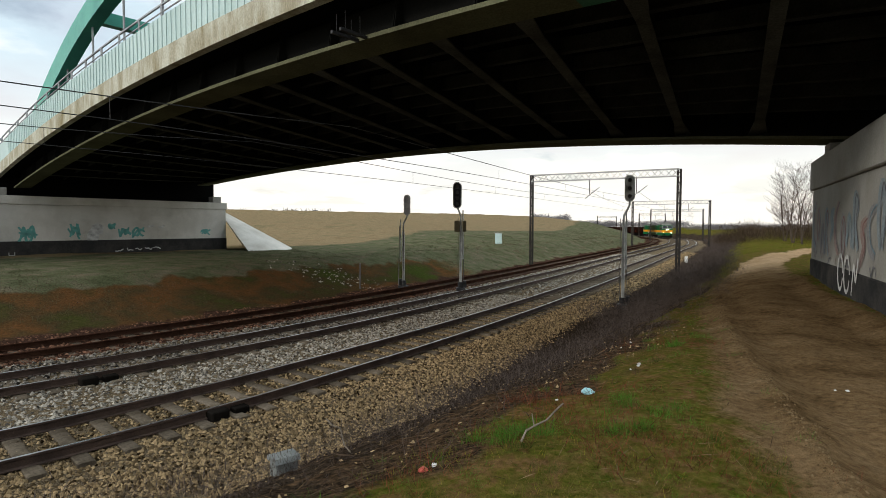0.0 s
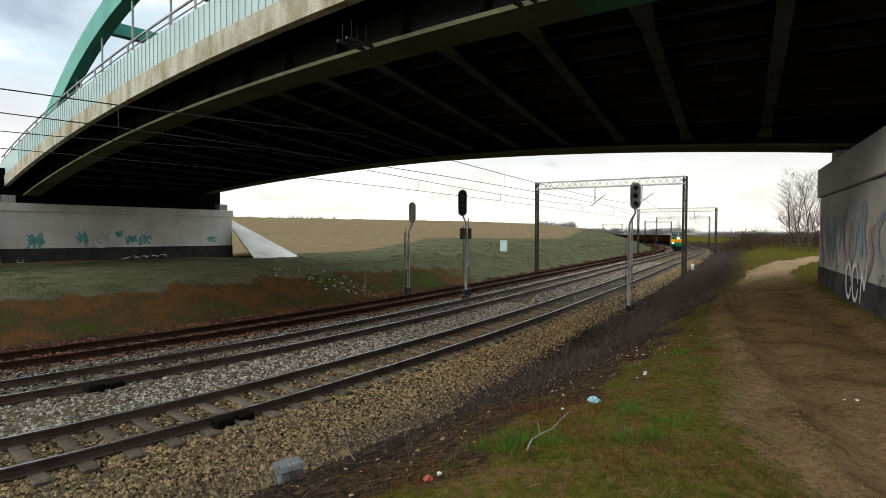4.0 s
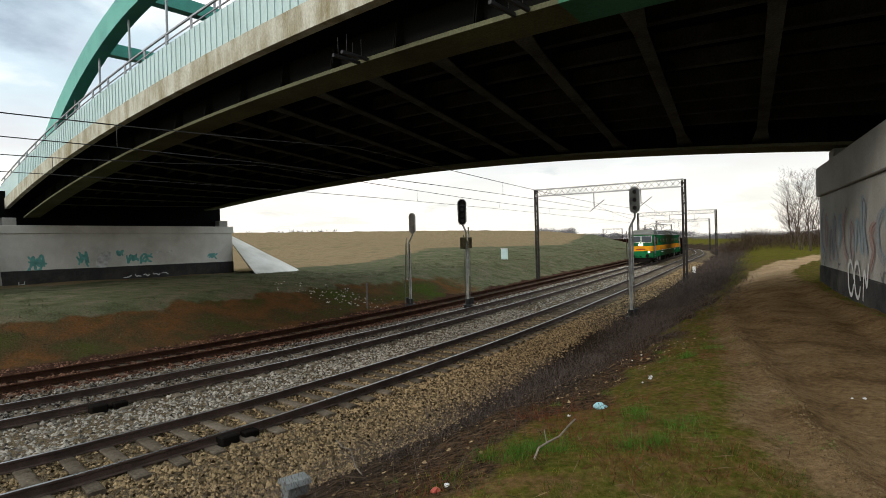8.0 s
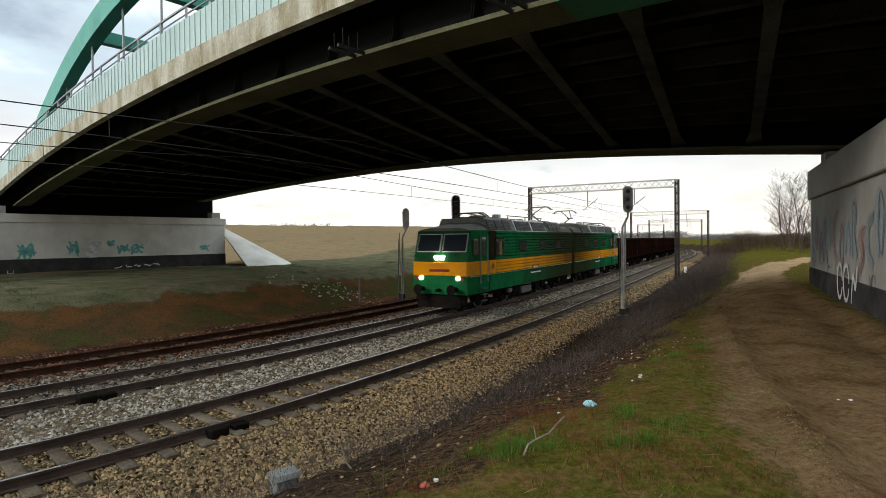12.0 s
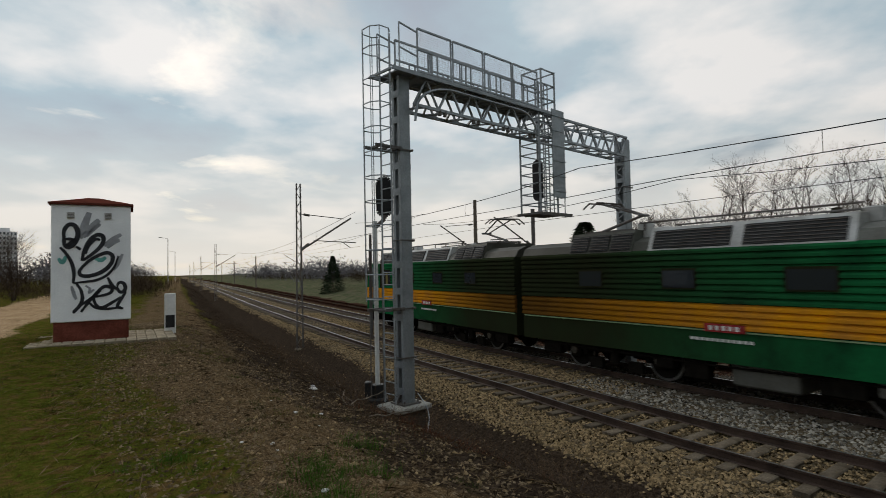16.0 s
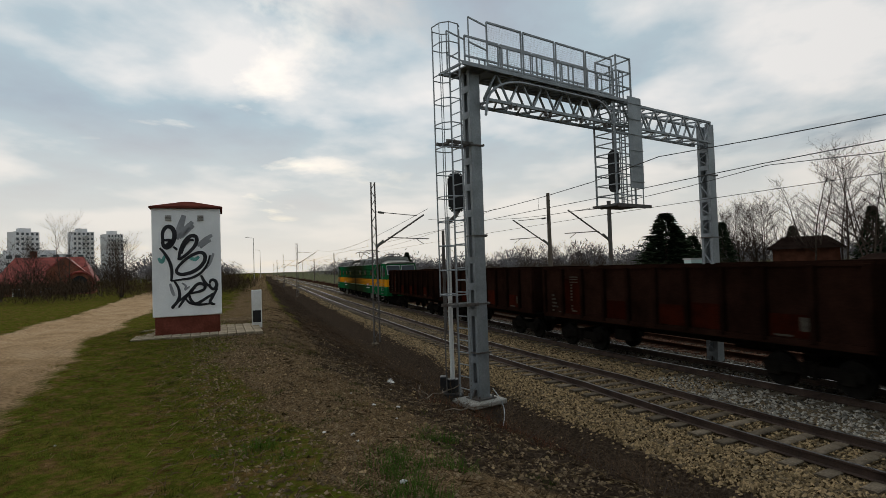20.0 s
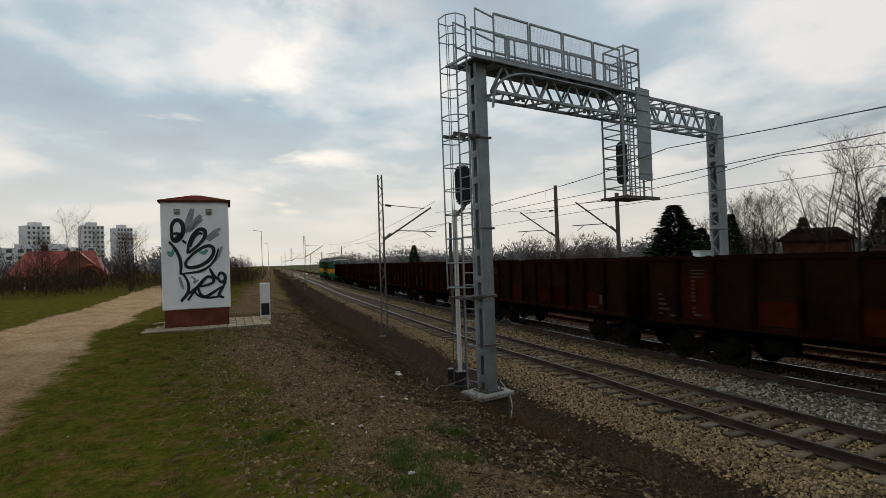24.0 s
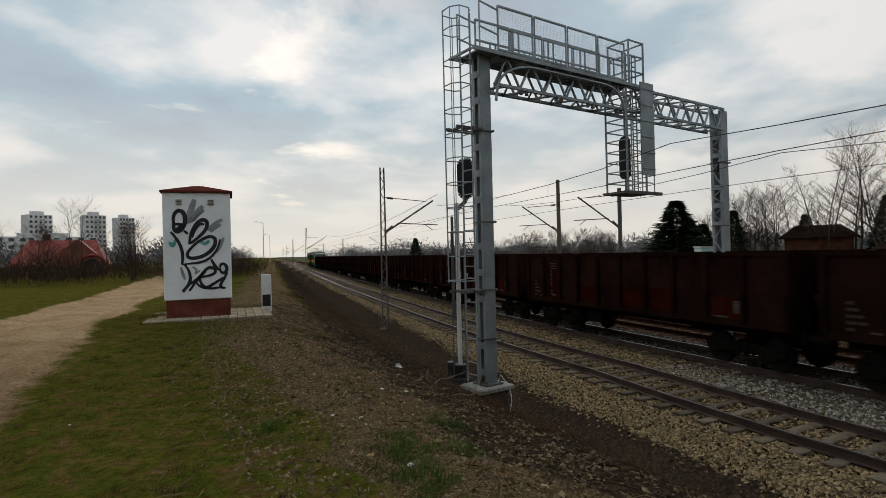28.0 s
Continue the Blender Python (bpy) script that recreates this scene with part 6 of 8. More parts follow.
x, y, _ = on_line(S_P + 14, -3.0)
marker_post(x, y, 0.7, 0.3, "small white kilometre stone beside the line")


def hut():
    a = math.degrees(math.atan2(0.823, -0.569))      # along the front, to the right of the watcher
    m = pose(-13.12, -10.1, 1.78, 0, 0, a)
    h = thing("transformer_hut", "white transformer kiosk with black graffiti and a red roof on paving", "utility hut", m=m)
    w, d, H = 1.72, 1.45, 3.45
    bm = bmesh.new(); add_box(bm, (0, d / 2, 0.5 + (H - 0.5) / 2), (w, d, H - 0.5), None, 0.02); body = part("body", bm, M_HUT, h, "white rendered body")
    bm = bmesh.new(); add_box(bm, (0, d / 2, 0.24), (w - 0.1, d - 0.1, 0.56)); part("plinth", bm, M_BRICKRED, h, "dark red plinth")
    bm = bmesh.new()
    e = 0.06
    b4 = [bm.verts.new(p) for p in ((-w / 2 - e, -e, H), (w / 2 + e, -e, H), (w / 2 + e, d + e, H), (-w / 2 - e, d + e, H))]
    c4 = [bm.verts.new((v.co.x, v.co.y, H + 0.05)) for v in b4]
    r0, r1 = bm.verts.new((-0.12, d / 2, H + 0.27)), bm.verts.new((0.12, d / 2, H + 0.27))
    bm.faces.new(b4[::-1])
    for i in range(4):
        bm.faces.new((b4[i], b4[(i + 1) % 4], c4[(i + 1) % 4], c4[i]))
    bm.faces.new((c4[0], c4[1], r1, r0)); bm.faces.new((c4[2], c4[3], r0, r1)); bm.faces.new((c4[1], c4[2], r1)); bm.faces.new((c4[3], c4[0], r0))
    part("roof", bm, M_HUTROOF, h, "low hipped red sheet roof")
    for x in (-0.45, 0.35):
        bm = bmesh.new(); add_box(bm, (x, -0.012, H - 0.27), (0.16, 0.03, 0.15)); v = part("vent", bm, M_LVENT, h)
        bm = bmesh.new()
        for k in range(4):
            add_box(bm, (x, -0.03, H - 0.325 + k * 0.036), (0.13, 0.012, 0.012))
        part("vent_slat", bm, M_DARKSTEEL, v)
    strokes = [  # sprayed lines on the front: width, then points (x, height)
        (0.085, [(-0.59, 2.60), (-0.60, 2.79), (-0.51, 2.95), (-0.38, 2.95), (-0.30, 2.81), (-0.30, 2.63), (-0.38, 2.44), (-0.51, 2.35), (-0.59, 2.44), (-0.59, 2.60)]),
        (0.06, [(-0.58, 2.58), (-0.45, 2.58), (-0.35, 2.56)]),
        (0.07, [(-0.54, 2.40), (-0.45, 2.49), (-0.35, 2.55)]),
        (0.05, [(-0.34, 2.40), (-0.27, 2.34), (-0.24, 2.31)]),
        (0.062, [(-0.67, 2.37), (-0.57, 2.26), (-0.43, 2.01), (-0.38, 1.78), (-0.38, 1.62), (-0.40, 1.47)]),
        (0.075, [(-0.21, 2.03), (-0.18, 2.28), (-0.06, 2.56), (0.10, 2.71), (0.24, 2.68), (0.26, 2.53), (0.17, 2.36), (0.00, 2.19), (-0.18, 2.05)]),
        (0.06, [(-0.14, 2.20), (-0.07, 2.44), (0.07, 2.60), (0.18, 2.56)]),
        (0.075, [(-0.19, 1.89), (-0.07, 2.03), (0.15, 2.18), (0.34, 2.25), (0.46, 2.17), (0.45, 1.99), (0.31, 1.80), (0.09, 1.67), (-0.14, 1.63), (-0.26, 1.67), (-0.27, 1.78), (-0.18, 1.91)]),
        (0.05, [(-0.40, 1.47), (-0.14, 1.50), (0.09, 1.52), (0.33, 1.64), (0.50, 1.86), (0.58, 2.15)]),
        (0.062, [(-0.33, 1.46), (-0.23, 1.31), (-0.19, 1.08), (-0.24, 0.91), (-0.37, 0.77), (-0.39, 0.73), (-0.35, 0.77)]),
        (0.062, [(-0.23, 0.74), (-0.12, 0.91), (0.09, 1.20), (0.27, 1.40), (0.45, 1.33), (0.43, 1.20), (0.26, 1.14), (0.04, 1.11)]),
        (0.06, [(-0.24, 0.91), (-0.02, 1.06), (0.19, 1.27)]),
        (0.062, [(0.02, 1.14), (0.07, 0.91), (0.19, 0.79), (0.43, 0.94), (0.64, 1.08)]),
        (0.062, [(0.34, 1.60), (0.42, 1.41), (0.54, 1.29)]),
        (0.066, [(0.55, 1.37), (0.60, 1.48), (0.71, 1.44), (0.75, 1.30), (0.67, 1.19), (0.58, 1.23), (0.54, 1.36)]),
        (0.06, [(0.75, 1.22), (0.65, 1.04), (0.52, 0.82), (0.69, 0.78)]),
        (0.05, [(-0.07, 0.99), (0.05, 0.83), (0.33, 0.78), (0.64, 0.82)])]
    faint = [
        (0.17, [(-0.26, 2.60), (-0.17, 2.89), (-0.06, 3.26)]),
        (0.15, [(-0.19, 2.63), (-0.01, 2.89), (0.15, 3.08)]),
        (0.1, [(-0.12, 2.65), (0.05, 2.87), (0.18, 2.97)]),
        (0.12, [(0.26, 2.41), (0.45, 2.58), (0.64, 2.71)]),
        (0.1, [(0.33, 2.36), (0.50, 2.52), (0.61, 2.56)]),
        (0.09, [(0.47, 1.78), (0.57, 1.94), (0.67, 2.20)]),
        (0.08, [(-0.43, 1.40), (-0.38, 1.19), (-0.33, 1.06)]),
        (0.06, [(-0.14, 1.40), (-0.02, 1.32), (-0.09, 1.19), (0.05, 1.30)])]
    spray(faint, h, M_SPRAY_GREY, None, -0.006)
    spray([(wd * 1.35, p) for wd, p in strokes], h, M_SPRAY, (w / 2, 0), -0.012)
    spray([(0.1, [(-0.7, 2.1), (-0.62, 1.95), (-0.55, 2.15)]), (0.1, [(0.05, 2.1), (0.2, 2.02), (0.3, 2.12)])], h, M_SPRAY_TEAL, (0, 0), -0.009)
    # paving round the foot
    pv = thing("paving_pad", "pale concrete slab paving round the kiosk", "paving", m=m)
    slab = None
    for i in range(2, 16):
        for j in range(12):
            mm = pose(-1.66 + i * 0.23, -0.53 + j * 0.23, -0.055 + random.uniform(-0.006, 0.006), random.uniform(-0.5, 0.5), 0, random.uniform(-0.6, 0.6))
            if slab is None:
                bm = bmesh.new(); add_box(bm, (0, 0, 0.03), (0.218, 0.218, 0.09), None, 0.012); slab = part("slab", bm, M_SLAB, pv, m=mm)
            else:
                share(slab, mm)


M_HUTROOF = mat("dark_red_sheet_roof", (0.115, 0.034, 0.024), 0.75, 0, 0.2, 2.0, 30, 0.1)
M_SLAB = mat("paving_slab", (0.34, 0.28, 0.20), 0.9, 0, 0.15, 1.5, 30, 0.2, rand=0.18)
M_SPRAY = mat("black_spray", (0.025, 0.025, 0.03), 0.7, 0, 0.3, 3.0, 30, 0)
M_SPRAY_GREY = mat("thin_grey_spray", (0.24, 0.245, 0.26), 0.8, 0, 0.08, 2.0, 12, 0, (0.36, 0.37, 0.39))
M_SPRAY_TEAL = mat("teal_spray", (0.15, 0.42, 0.38), 0.7, 0, 0.2, 3.0, 30, 0)
M_SPRAY_WHITE = mat("white_spray", (0.62, 0.62, 0.6), 0.7, 0, 0.1, 3.0, 30, 0)
M_SPRAY_RED = mat("dull_red_spray", (0.22, 0.10, 0.09), 0.7, 0, 0.3, 3.0, 30, 0)
M_FADEBLUE = mat("faded_blue_graffiti", (0.20, 0.25, 0.28), 0.8, 0, 0.25, 2.5, 30, 0, (0.29, 0.30, 0.29), amount=0.8)
M_FADERED = mat("faded_red_graffiti", (0.27, 0.18, 0.16), 0.8, 0, 0.25, 2.5, 30, 0, (0.31, 0.29, 0.27), amount=0.8)
M_FADEGREY = mat("faded_grey_graffiti", (0.22, 0.22, 0.23), 0.8, 0, 0.25, 2.5, 30, 0, (0.31, 0.30, 0.28), amount=0.8)
M_FADEDARK = mat("faded_dark_graffiti", (0.10, 0.10, 0.12), 0.8, 0, 0.3, 2.5, 30, 0, (0.22, 0.21, 0.21), amount=0.8)
M_SPRAY_BLUE = mat("grey_blue_spray", (0.14, 0.22, 0.26), 0.7, 0, 0.3, 3.0, 30, 0)


def spray(strokes, parent, material, centre, out, m=None, name="graffiti"):
    """Painted lines lying on a wall face: strips with rounded turns in the wall's (x, z)."""
    for wd, pts in strokes:
        p = np.array(pts, float)
        t = np.arange(len(p))
        tt = np.linspace(0, len(p) - 1, (len(p) - 1) * 5 + 1)
        q = np.stack([np.interp(tt, t, p[:, 0]), np.interp(tt, t, p[:, 1])], 1)
        for _ in range(5):
            q[1:-1] = 0.25 * q[:-2] + 0.5 * q[1:-1] + 0.25 * q[2:]
        d = np.gradient(q, axis=0)
        d /= np.maximum(np.hypot(*d.T), 1e-6)[:, None]
        nrm = np.stack([-d[:, 1], d[:, 0]], 1)
        n = len(q)
        wv = wd / 2 * (0.55 + 0.45 * np.sin(np.linspace(0.2, 2.9, n)))
        bm = bmesh.new()
        va = [bm.verts.new((*(q[i] + nrm[i] * wv[i])[:1], out, (q[i] + nrm[i] * wv[i])[1])) for i in range(n)]
        vb = [bm.verts.new((*(q[i] - nrm[i] * wv[i])[:1], out, (q[i] - nrm[i] * wv[i])[1])) for i in range(n)]
        for i in range(n - 1):
            bm.faces.new((va[i], va[i + 1], vb[i + 1], vb[i]))
        part(name, bm, material, parent, m=m)


hut()


def chalk_words():
    """ANO K!t? painted on the side of one wagon."""
    h = 0.34
    glyphs = {"A": [[(0, 0), (0.12, 1), (0.26, 0)], [(0.05, 0.35), (0.22, 0.35)]], "N": [[(0, 0), (0.02, 1), (0.2, 0.05), (0.22, 1)]],
              "O": [[(0.1, 0), (0, 0.3), (0.02, 0.8), (0.12, 1), (0.22, 0.75), (0.2, 0.25), (0.1, 0)]],
              "K": [[(0, 0), (0.02, 1)], [(0.24, 0.95), (0.03, 0.45), (0.26, 0)]], "!": [[(0.04, 1), (0.04, 0.3)], [(0.04, 0.1), (0.04, 0)]],
              "t": [[(0.08, 0.8), (0.08, 0)], [(0, 0.6), (0.18, 0.62)]], "?": [[(0, 0.75), (0.08, 1), (0.22, 0.85), (0.14, 0.5), (0.02, 0.1), (0.26, 0.06)]]}
    side = next(o for o in wagons[8].children if o.name.startswith("side_wall") and o.data.vertices[0].co.y > 0)
    u = 0.0
    for c in "ANO K!t?":
        for line in glyphs.get(c, []):
            pts = [(2.3 - (u + a * 0.95), 1.87 + b * h) for a, b in line]
            spray([(0.06, pts)], side, M_WORDS, None, 1.42 + 0.045, name="painted_writing")
        u += {" ": 0.25, "!": 0.16}.get(c, 0.31)


M_WORDS = mat("cream_brush_paint", (0.55, 0.47, 0.32), 0.8, 0, 0.2, 3.0, 30, 0)
chalk_words()


def wall_frame(a, b):
    """The wall's own space: x along it from a, y into the wall, z up."""
    a, b = Vector(a), Vector(b)
    return pose(a.x, a.y, 0, 0, 0, math.degrees(math.atan2(b.y - a.y, b.x - a.x)))


def scrawl(rnd, x, z, w, h, n):
    return [(x + w * (i / (n - 1)) + rnd.uniform(-0.12, 0.12) * w, z + rnd.uniform(0, 1) * h) for i in range(n)]


def abutment_graffiti():
    r = random.Random(11)
    m = wall_frame((-28.0, 34.5), (-17.9, 46.6))
    for x, z, w, h, n, k in ((1.5, 2.3, 0.9, 1.2, 7, 4), (4.3, 2.4, 0.7, 1.3, 6, 3), (7.4, 2.5, 0.8, 0.8, 6, 3), (8.4, 2.5, 0.8, 0.8, 6, 3), (13.6, 2.5, 0.7, 0.7, 6, 3), (6.7, 3.1, 0.5, 0.5, 5, 3)):
        for _ in range(k):
            spray([(0.16, scrawl(r, x, z, w, h, n))], far_ab, M_SPRAY_TEAL, None, -0.012 - 0.002 * _, m)
    spray([(0.80, [(5.7, 3.15), (6.0, 3.2), (6.4, 3.1)]), (0.75, [(5.9, 3.2), (5.75, 2.7), (5.7, 2.2)]), (0.3, [(5.75, 2.5), (5.75, 2.0), (5.7, 1.6)])], far_ab, M_SPRAY_WHITE, None, -0.020, m)
    for x in (9.4, 10.2):
        spray([(0.14, scrawl(r, x, 3.3, 0.5, 0.2, 5))], far_ab, M_SPRAY_WHITE, None, -0.016, m)
    for x in (7.2, 7.9, 8.5, 9.2, 9.8):
        spray([(0.09, scrawl(r, x, 1.55, 0.5, 0.25, 6))], far_ab, M_SPRAY_WHITE, None, -0.040, m)
    for x in (0.95, 1.25):
        spray([(0.05, [(x, 0.9), (x, 1.25), (x, 1.7)])], far_ab, M_SPRAY_WHITE, None, -0.040, m)
    for z in (1.0, 1.25, 1.5):
        spray([(0.05, [(0.95, z), (1.1, z), (1.25, z)])], far_ab, M_SPRAY_WHITE, None, -0.042, m)
    # rain pipe down the end of the wall
    bm = bmesh.new(); tube(bm, [(-0.35, 0.1, 5.8), (-0.3, -0.12, 5.4), (0.05, -0.14, 0.9)], 0.09, 8)
    part("rain_pipe", bm, M_GREYPOLE, far_ab, "grey rain pipe", m=m)
    m = wall_frame((12.55, 18.2), (5.6, 4.6))
    shapes = ([(0.7, 1), (0.1, 0.8), (0.1, 0.2), (0.7, 0)], [(0.1, 0), (0.4, 1), (0.75, 0)], [(0.7, 0.95), (0.1, 0.8), (0.65, 0.45), (0.1, 0.05)],
              [(0.4, 0), (0.05, 0.4), (0.35, 1), (0.75, 0.6), (0.45, 0)], [(0.1, 0), (0.15, 1), (0.6, 0.75), (0.15, 0.5), (0.7, 0)])
    for k in range(12):
        x, z, hh, ww = 0.35 + k * 0.72, 2.75 + 0.25 * math.sin(k * 1.9), 1.15 + 0.25 * math.cos(k * 2.3), 0.85
        pts = [(x + a * ww + r.uniform(-0.05, 0.05), z + b * hh) for a, b in shapes[(k * 3) % 5]]
        spray([(0.34, pts)], near_ab, (M_FADEBLUE, M_FADERED, M_FADEGREY, M_FADEBLUE)[k % 4], None, -0.012 - 0.001 * (k % 3), m)
        edge = [(px + 0.11, pz + 0.05) for px, pz in pts]
        spray([(0.06, edge)], near_ab, (M_SPRAY_RED, M_SPRAY_BLUE, M_FADEDARK)[k % 3], None, -0.017, m)
    for k in range(7):
        spray([(0.05, scrawl(r, 0.6 + k * 1.2, 2.3, 0.6, 0.5, 6))], near_ab, (M_FADEDARK, M_FADERED)[k % 2], None, -0.019, m)
    for x in (5.0, 5.75):
        spray([(0.12, [(x + 0.32 * math.cos(a), 2.25 + 0.45 * math.sin(a)) for a in np.linspace(0, 6.0, 11)])], near_ab, M_SPRAY_WHITE, None, -0.036, m)
    spray([(0.12, [(6.3, 1.8), (6.5, 2.7), (6.7, 2.0), (6.9, 2.7)])], near_ab, M_SPRAY_WHITE, None, -0.036, m)


abutment_graffiti()


# ---- distance: houses and blocks ----
def polar(az, r):
    return r * math.sin(radians(az)), r * math.cos(radians(az))


M_FLATS = mat("pale_panel_facade", (0.58, 0.57, 0.56), 0.8, 0, 0.08, 0.05, 2, 0.0, (0.62, 0.63, 0.66))
M_PANE_FAR = glass("far_window", (0.06, 0.07, 0.08), 0.2)


def tower_block(az, r, w, d, h, floors, label, turn=0.0, cols=5):
    x, y = polar(az, r)
    b = thing("apartment_block", label, "apartment block", m=pose(x, y, -1, 0, 0, -az + turn), group="apartment blocks")
    bm = bmesh.new(); add_box(bm, (0, 0, h / 2), (w, d, h)); part("wall", bm, M_FLATS, b)
    bm = bmesh.new(); add_box(bm, (0, 0, h + 1.2), (w * 0.45, d * 0.5, 2.4)); part("roof_house", bm, M_FLATS, b)
    bal = None
    for f in range(floors):
        m = Matrix.Translation((w * 0.06, -d / 2 - 0.5, (f + 0.5) * h * 0.94 / floors))
        if bal is None:
            bm = bmesh.new(); add_box(bm, (0, 0, 0), (w * 0.18, 1.0, h * 0.6 / floors)); bal = part("balcony", bm, M_LVENT, b, "darker balcony", m=m)
        else:
            share(bal, m)
    win = None
    for f in range(floors):
        for c in range(cols):
            for side in (0, 1):
                z = h * (f + 0.55) / floors
                if side == 0:
                    m = pose(-w / 2 + w * (c + 0.5) / cols, -d / 2 - 0.04, z)
                else:
                    m = pose(w / 2 + 0.04, -d / 2 + d * (c + 0.5) / cols, z, 0, 0, 90)
                if win is None:
                    bm = bmesh.new(); add_box(bm, (0, 0, 0), (w / cols * 0.5, 0.1, h / floors * 0.48)); win = part("window", bm, M_PANE_FAR, b, m=m)
                else:
                    share(win, m)


tower_block(-140.0, 452, 14, 10, 36, 11, "pale high-rise apartment block on the skyline", 25)
tower_block(-136.0, 448, 13, 9, 36, 11, "pale high-rise apartment block beyond the houses", 20)
tower_block(-133.7, 470, 11, 10, 36, 11, "whitish high-rise apartment block with many windows", 28)
tower_block(-144.2, 330, 40, 12, 17, 5, "long five-storey apartment block", 10, 9)
tower_block(-139.6, 440, 60, 12, 21, 6, "low apartment block in front of the towers", 5, 9)


def small_house(az, r, w, d, h, ridge, wall, roof, label, turn=0.0, dormer=False, z=None, panes=True):
    x, y = polar(az, r)
    b = thing("house", label, "house", m=pose(x, y, gz(x, y) - 0.3 if z is None else z, 0, 0, -az + turn))
    bm = bmesh.new(); add_box(bm, (0, 0, h / 2), (w, d, h)); part("wall", bm, wall, b)
    bm = bmesh.new()
    e = 0.5
    v = [bm.verts.new(p) for p in ((-w / 2 - e, -d / 2 - e, h - 0.15), (w / 2 + e, -d / 2 - e, h - 0.15), (w / 2 + e, d / 2 + e, h - 0.15), (-w / 2 - e, d / 2 + e, h - 0.15), (-w / 2 + 0.8, 0, ridge), (w / 2 - 0.8, 0, ridge))]
    for f in ((0, 1, 5, 4), (2, 3, 4, 5), (1, 2, 5), (3, 0, 4), (3, 2, 1, 0)):
        bm.faces.new([v[i] for i in f])
    part("roof", bm, roof, b)
    for x0 in (-0.28, 0.02, 0.3) if panes else ():
        bm = bmesh.new(); add_box(bm, (w * x0, -d / 2 - 0.03, h * 0.5), (1.1, 0.1, 1.2)); wi = part("window", bm, M_WHITE, b)
        bm = bmesh.new(); add_box(bm, (w * x0, -d / 2 - 0.07, h * 0.5), (0.9, 0.06, 1.0)); part("pane", bm, M_GLASS, wi)
    if dormer:
        bm = bmesh.new()
        prism(bm, [(-1.6, 0), (1.6, 0), (1.6, 1.4), (0, 2.9), (-1.6, 1.4)], -2.6, 0.2)
        part("gable", bm, wall, b, m=Matrix.Translation((w * 0.22, -d / 2 - 0.2, h - 0.4)) @ pose(0, 0, 0, 0, 0, -90))
        bm = bmesh.new()
        for s in (-1, 1):
            bar(bm, (0.0, s * 0.9, 2.2), (-2.8, s * 0.9, 2.2), 2.3, 0.12, up=(0, s * 0.68, 0.73))
        part("gable_roof", bm, roof, b, m=Matrix.Translation((w * 0.22, -d / 2 - 0.2, h - 0.4)) @ pose(0, 0, 0, 0, 0, -90))
    if dormer:
        bm = bmesh.new(); add_box(bm, (-w * 0.2, 0.5, ridge), (0.6, 0.6, 1.4)); part("chimney", bm, M_BRICKRED, b)


M_BRICK = mat("red_brick_wall", (0.22, 0.085, 0.055), 0.85, 0, 0.2, 1.5, 12, 0.1)
M_TIMBER = mat("brown_timber", (0.11, 0.045, 0.028), 0.8, 0, 0.2, 1.5, 12, 0.1)
small_house(-138.2, 76, 8.0, 7, 2.6, 5.3, M_BRICK, M_ROOFRED, "brick house with a steep red tiled roof", -8, True, z=0.6)
def eyebrow(az, r, w, z, label):
    """An arched dormer: a half-round brick front under a bent tiled hood, with a dark round-topped window."""
    x, y = polar(az, r)
    d = thing("house_porch", label, "porch", m=pose(x, y, z, 0, 0, -az - 8))
    arc = [(w / 2 * math.cos(a), 1.7 + w / 2 * math.sin(a)) for a in np.linspace(0, math.pi, 13)]
    bm = bmesh.new()
    prism(bm, [(-w / 2, -0.5), *[(-px, pz) for px, pz in arc], (w / 2, -0.5)], -1.2, 1.2)
    bmesh.ops.rotate(bm, verts=bm.verts, matrix=Matrix.Rotation(radians(90), 3, "Z"))
    part("porch_wall", bm, M_BRICK, d)
    bm = bmesh.new()
    tube(bm, [(px * 1.06, -1.25, 1.7 + (pz - 1.7) * 1.06) for px, pz in [(w / 2 + 0.4, 1.55), *arc, (-w / 2 - 0.4, 1.55)]], 0.16, 6)
    part("arched_hood", bm, M_ROOFRED, d)
    bm = bmesh.new()
    prism(bm, [(-w * 0.28, 0.9), *[(-px * 0.56, 1.9 + (pz - 1.7) * 0.6) for px, pz in arc], (w * 0.28, 0.9)], -0.04, 0.04)
    bmesh.ops.rotate(bm, verts=bm.verts, matrix=Matrix.Rotation(radians(90), 3, "Z"))
    part("window", bm, M_GLASS, d, m=Matrix.Translation((0, -1.22, 0)))


eyebrow(-136.0, 71, 2.6, 1.0, "arched brick porch with a red tiled hood before the house")
M_DARKROOF = mat("dark_brown_roofing", (0.024, 0.015, 0.012), 0.85, 0, 0.2, 1.0, 14, 0.2)
small_house(-61.8, 50, 6.6, 5, 1.35, 2.15, M_TIMBER, M_DARKROOF, "brown timber house with a dark roof", 12, panes=False)
small_house(-55.6, 48, 4, 4, 2.2, 3.2, M_TIMBER, M_DARKROOF, "small garden shed with a dark roof", -20, panes=False)
small_house(-69.0, 60, 5.0, 4, 3.0, 4.0, M_TIMBER, M_DARKROOF, "low dark brown house among bare trees", 0, panes=False)


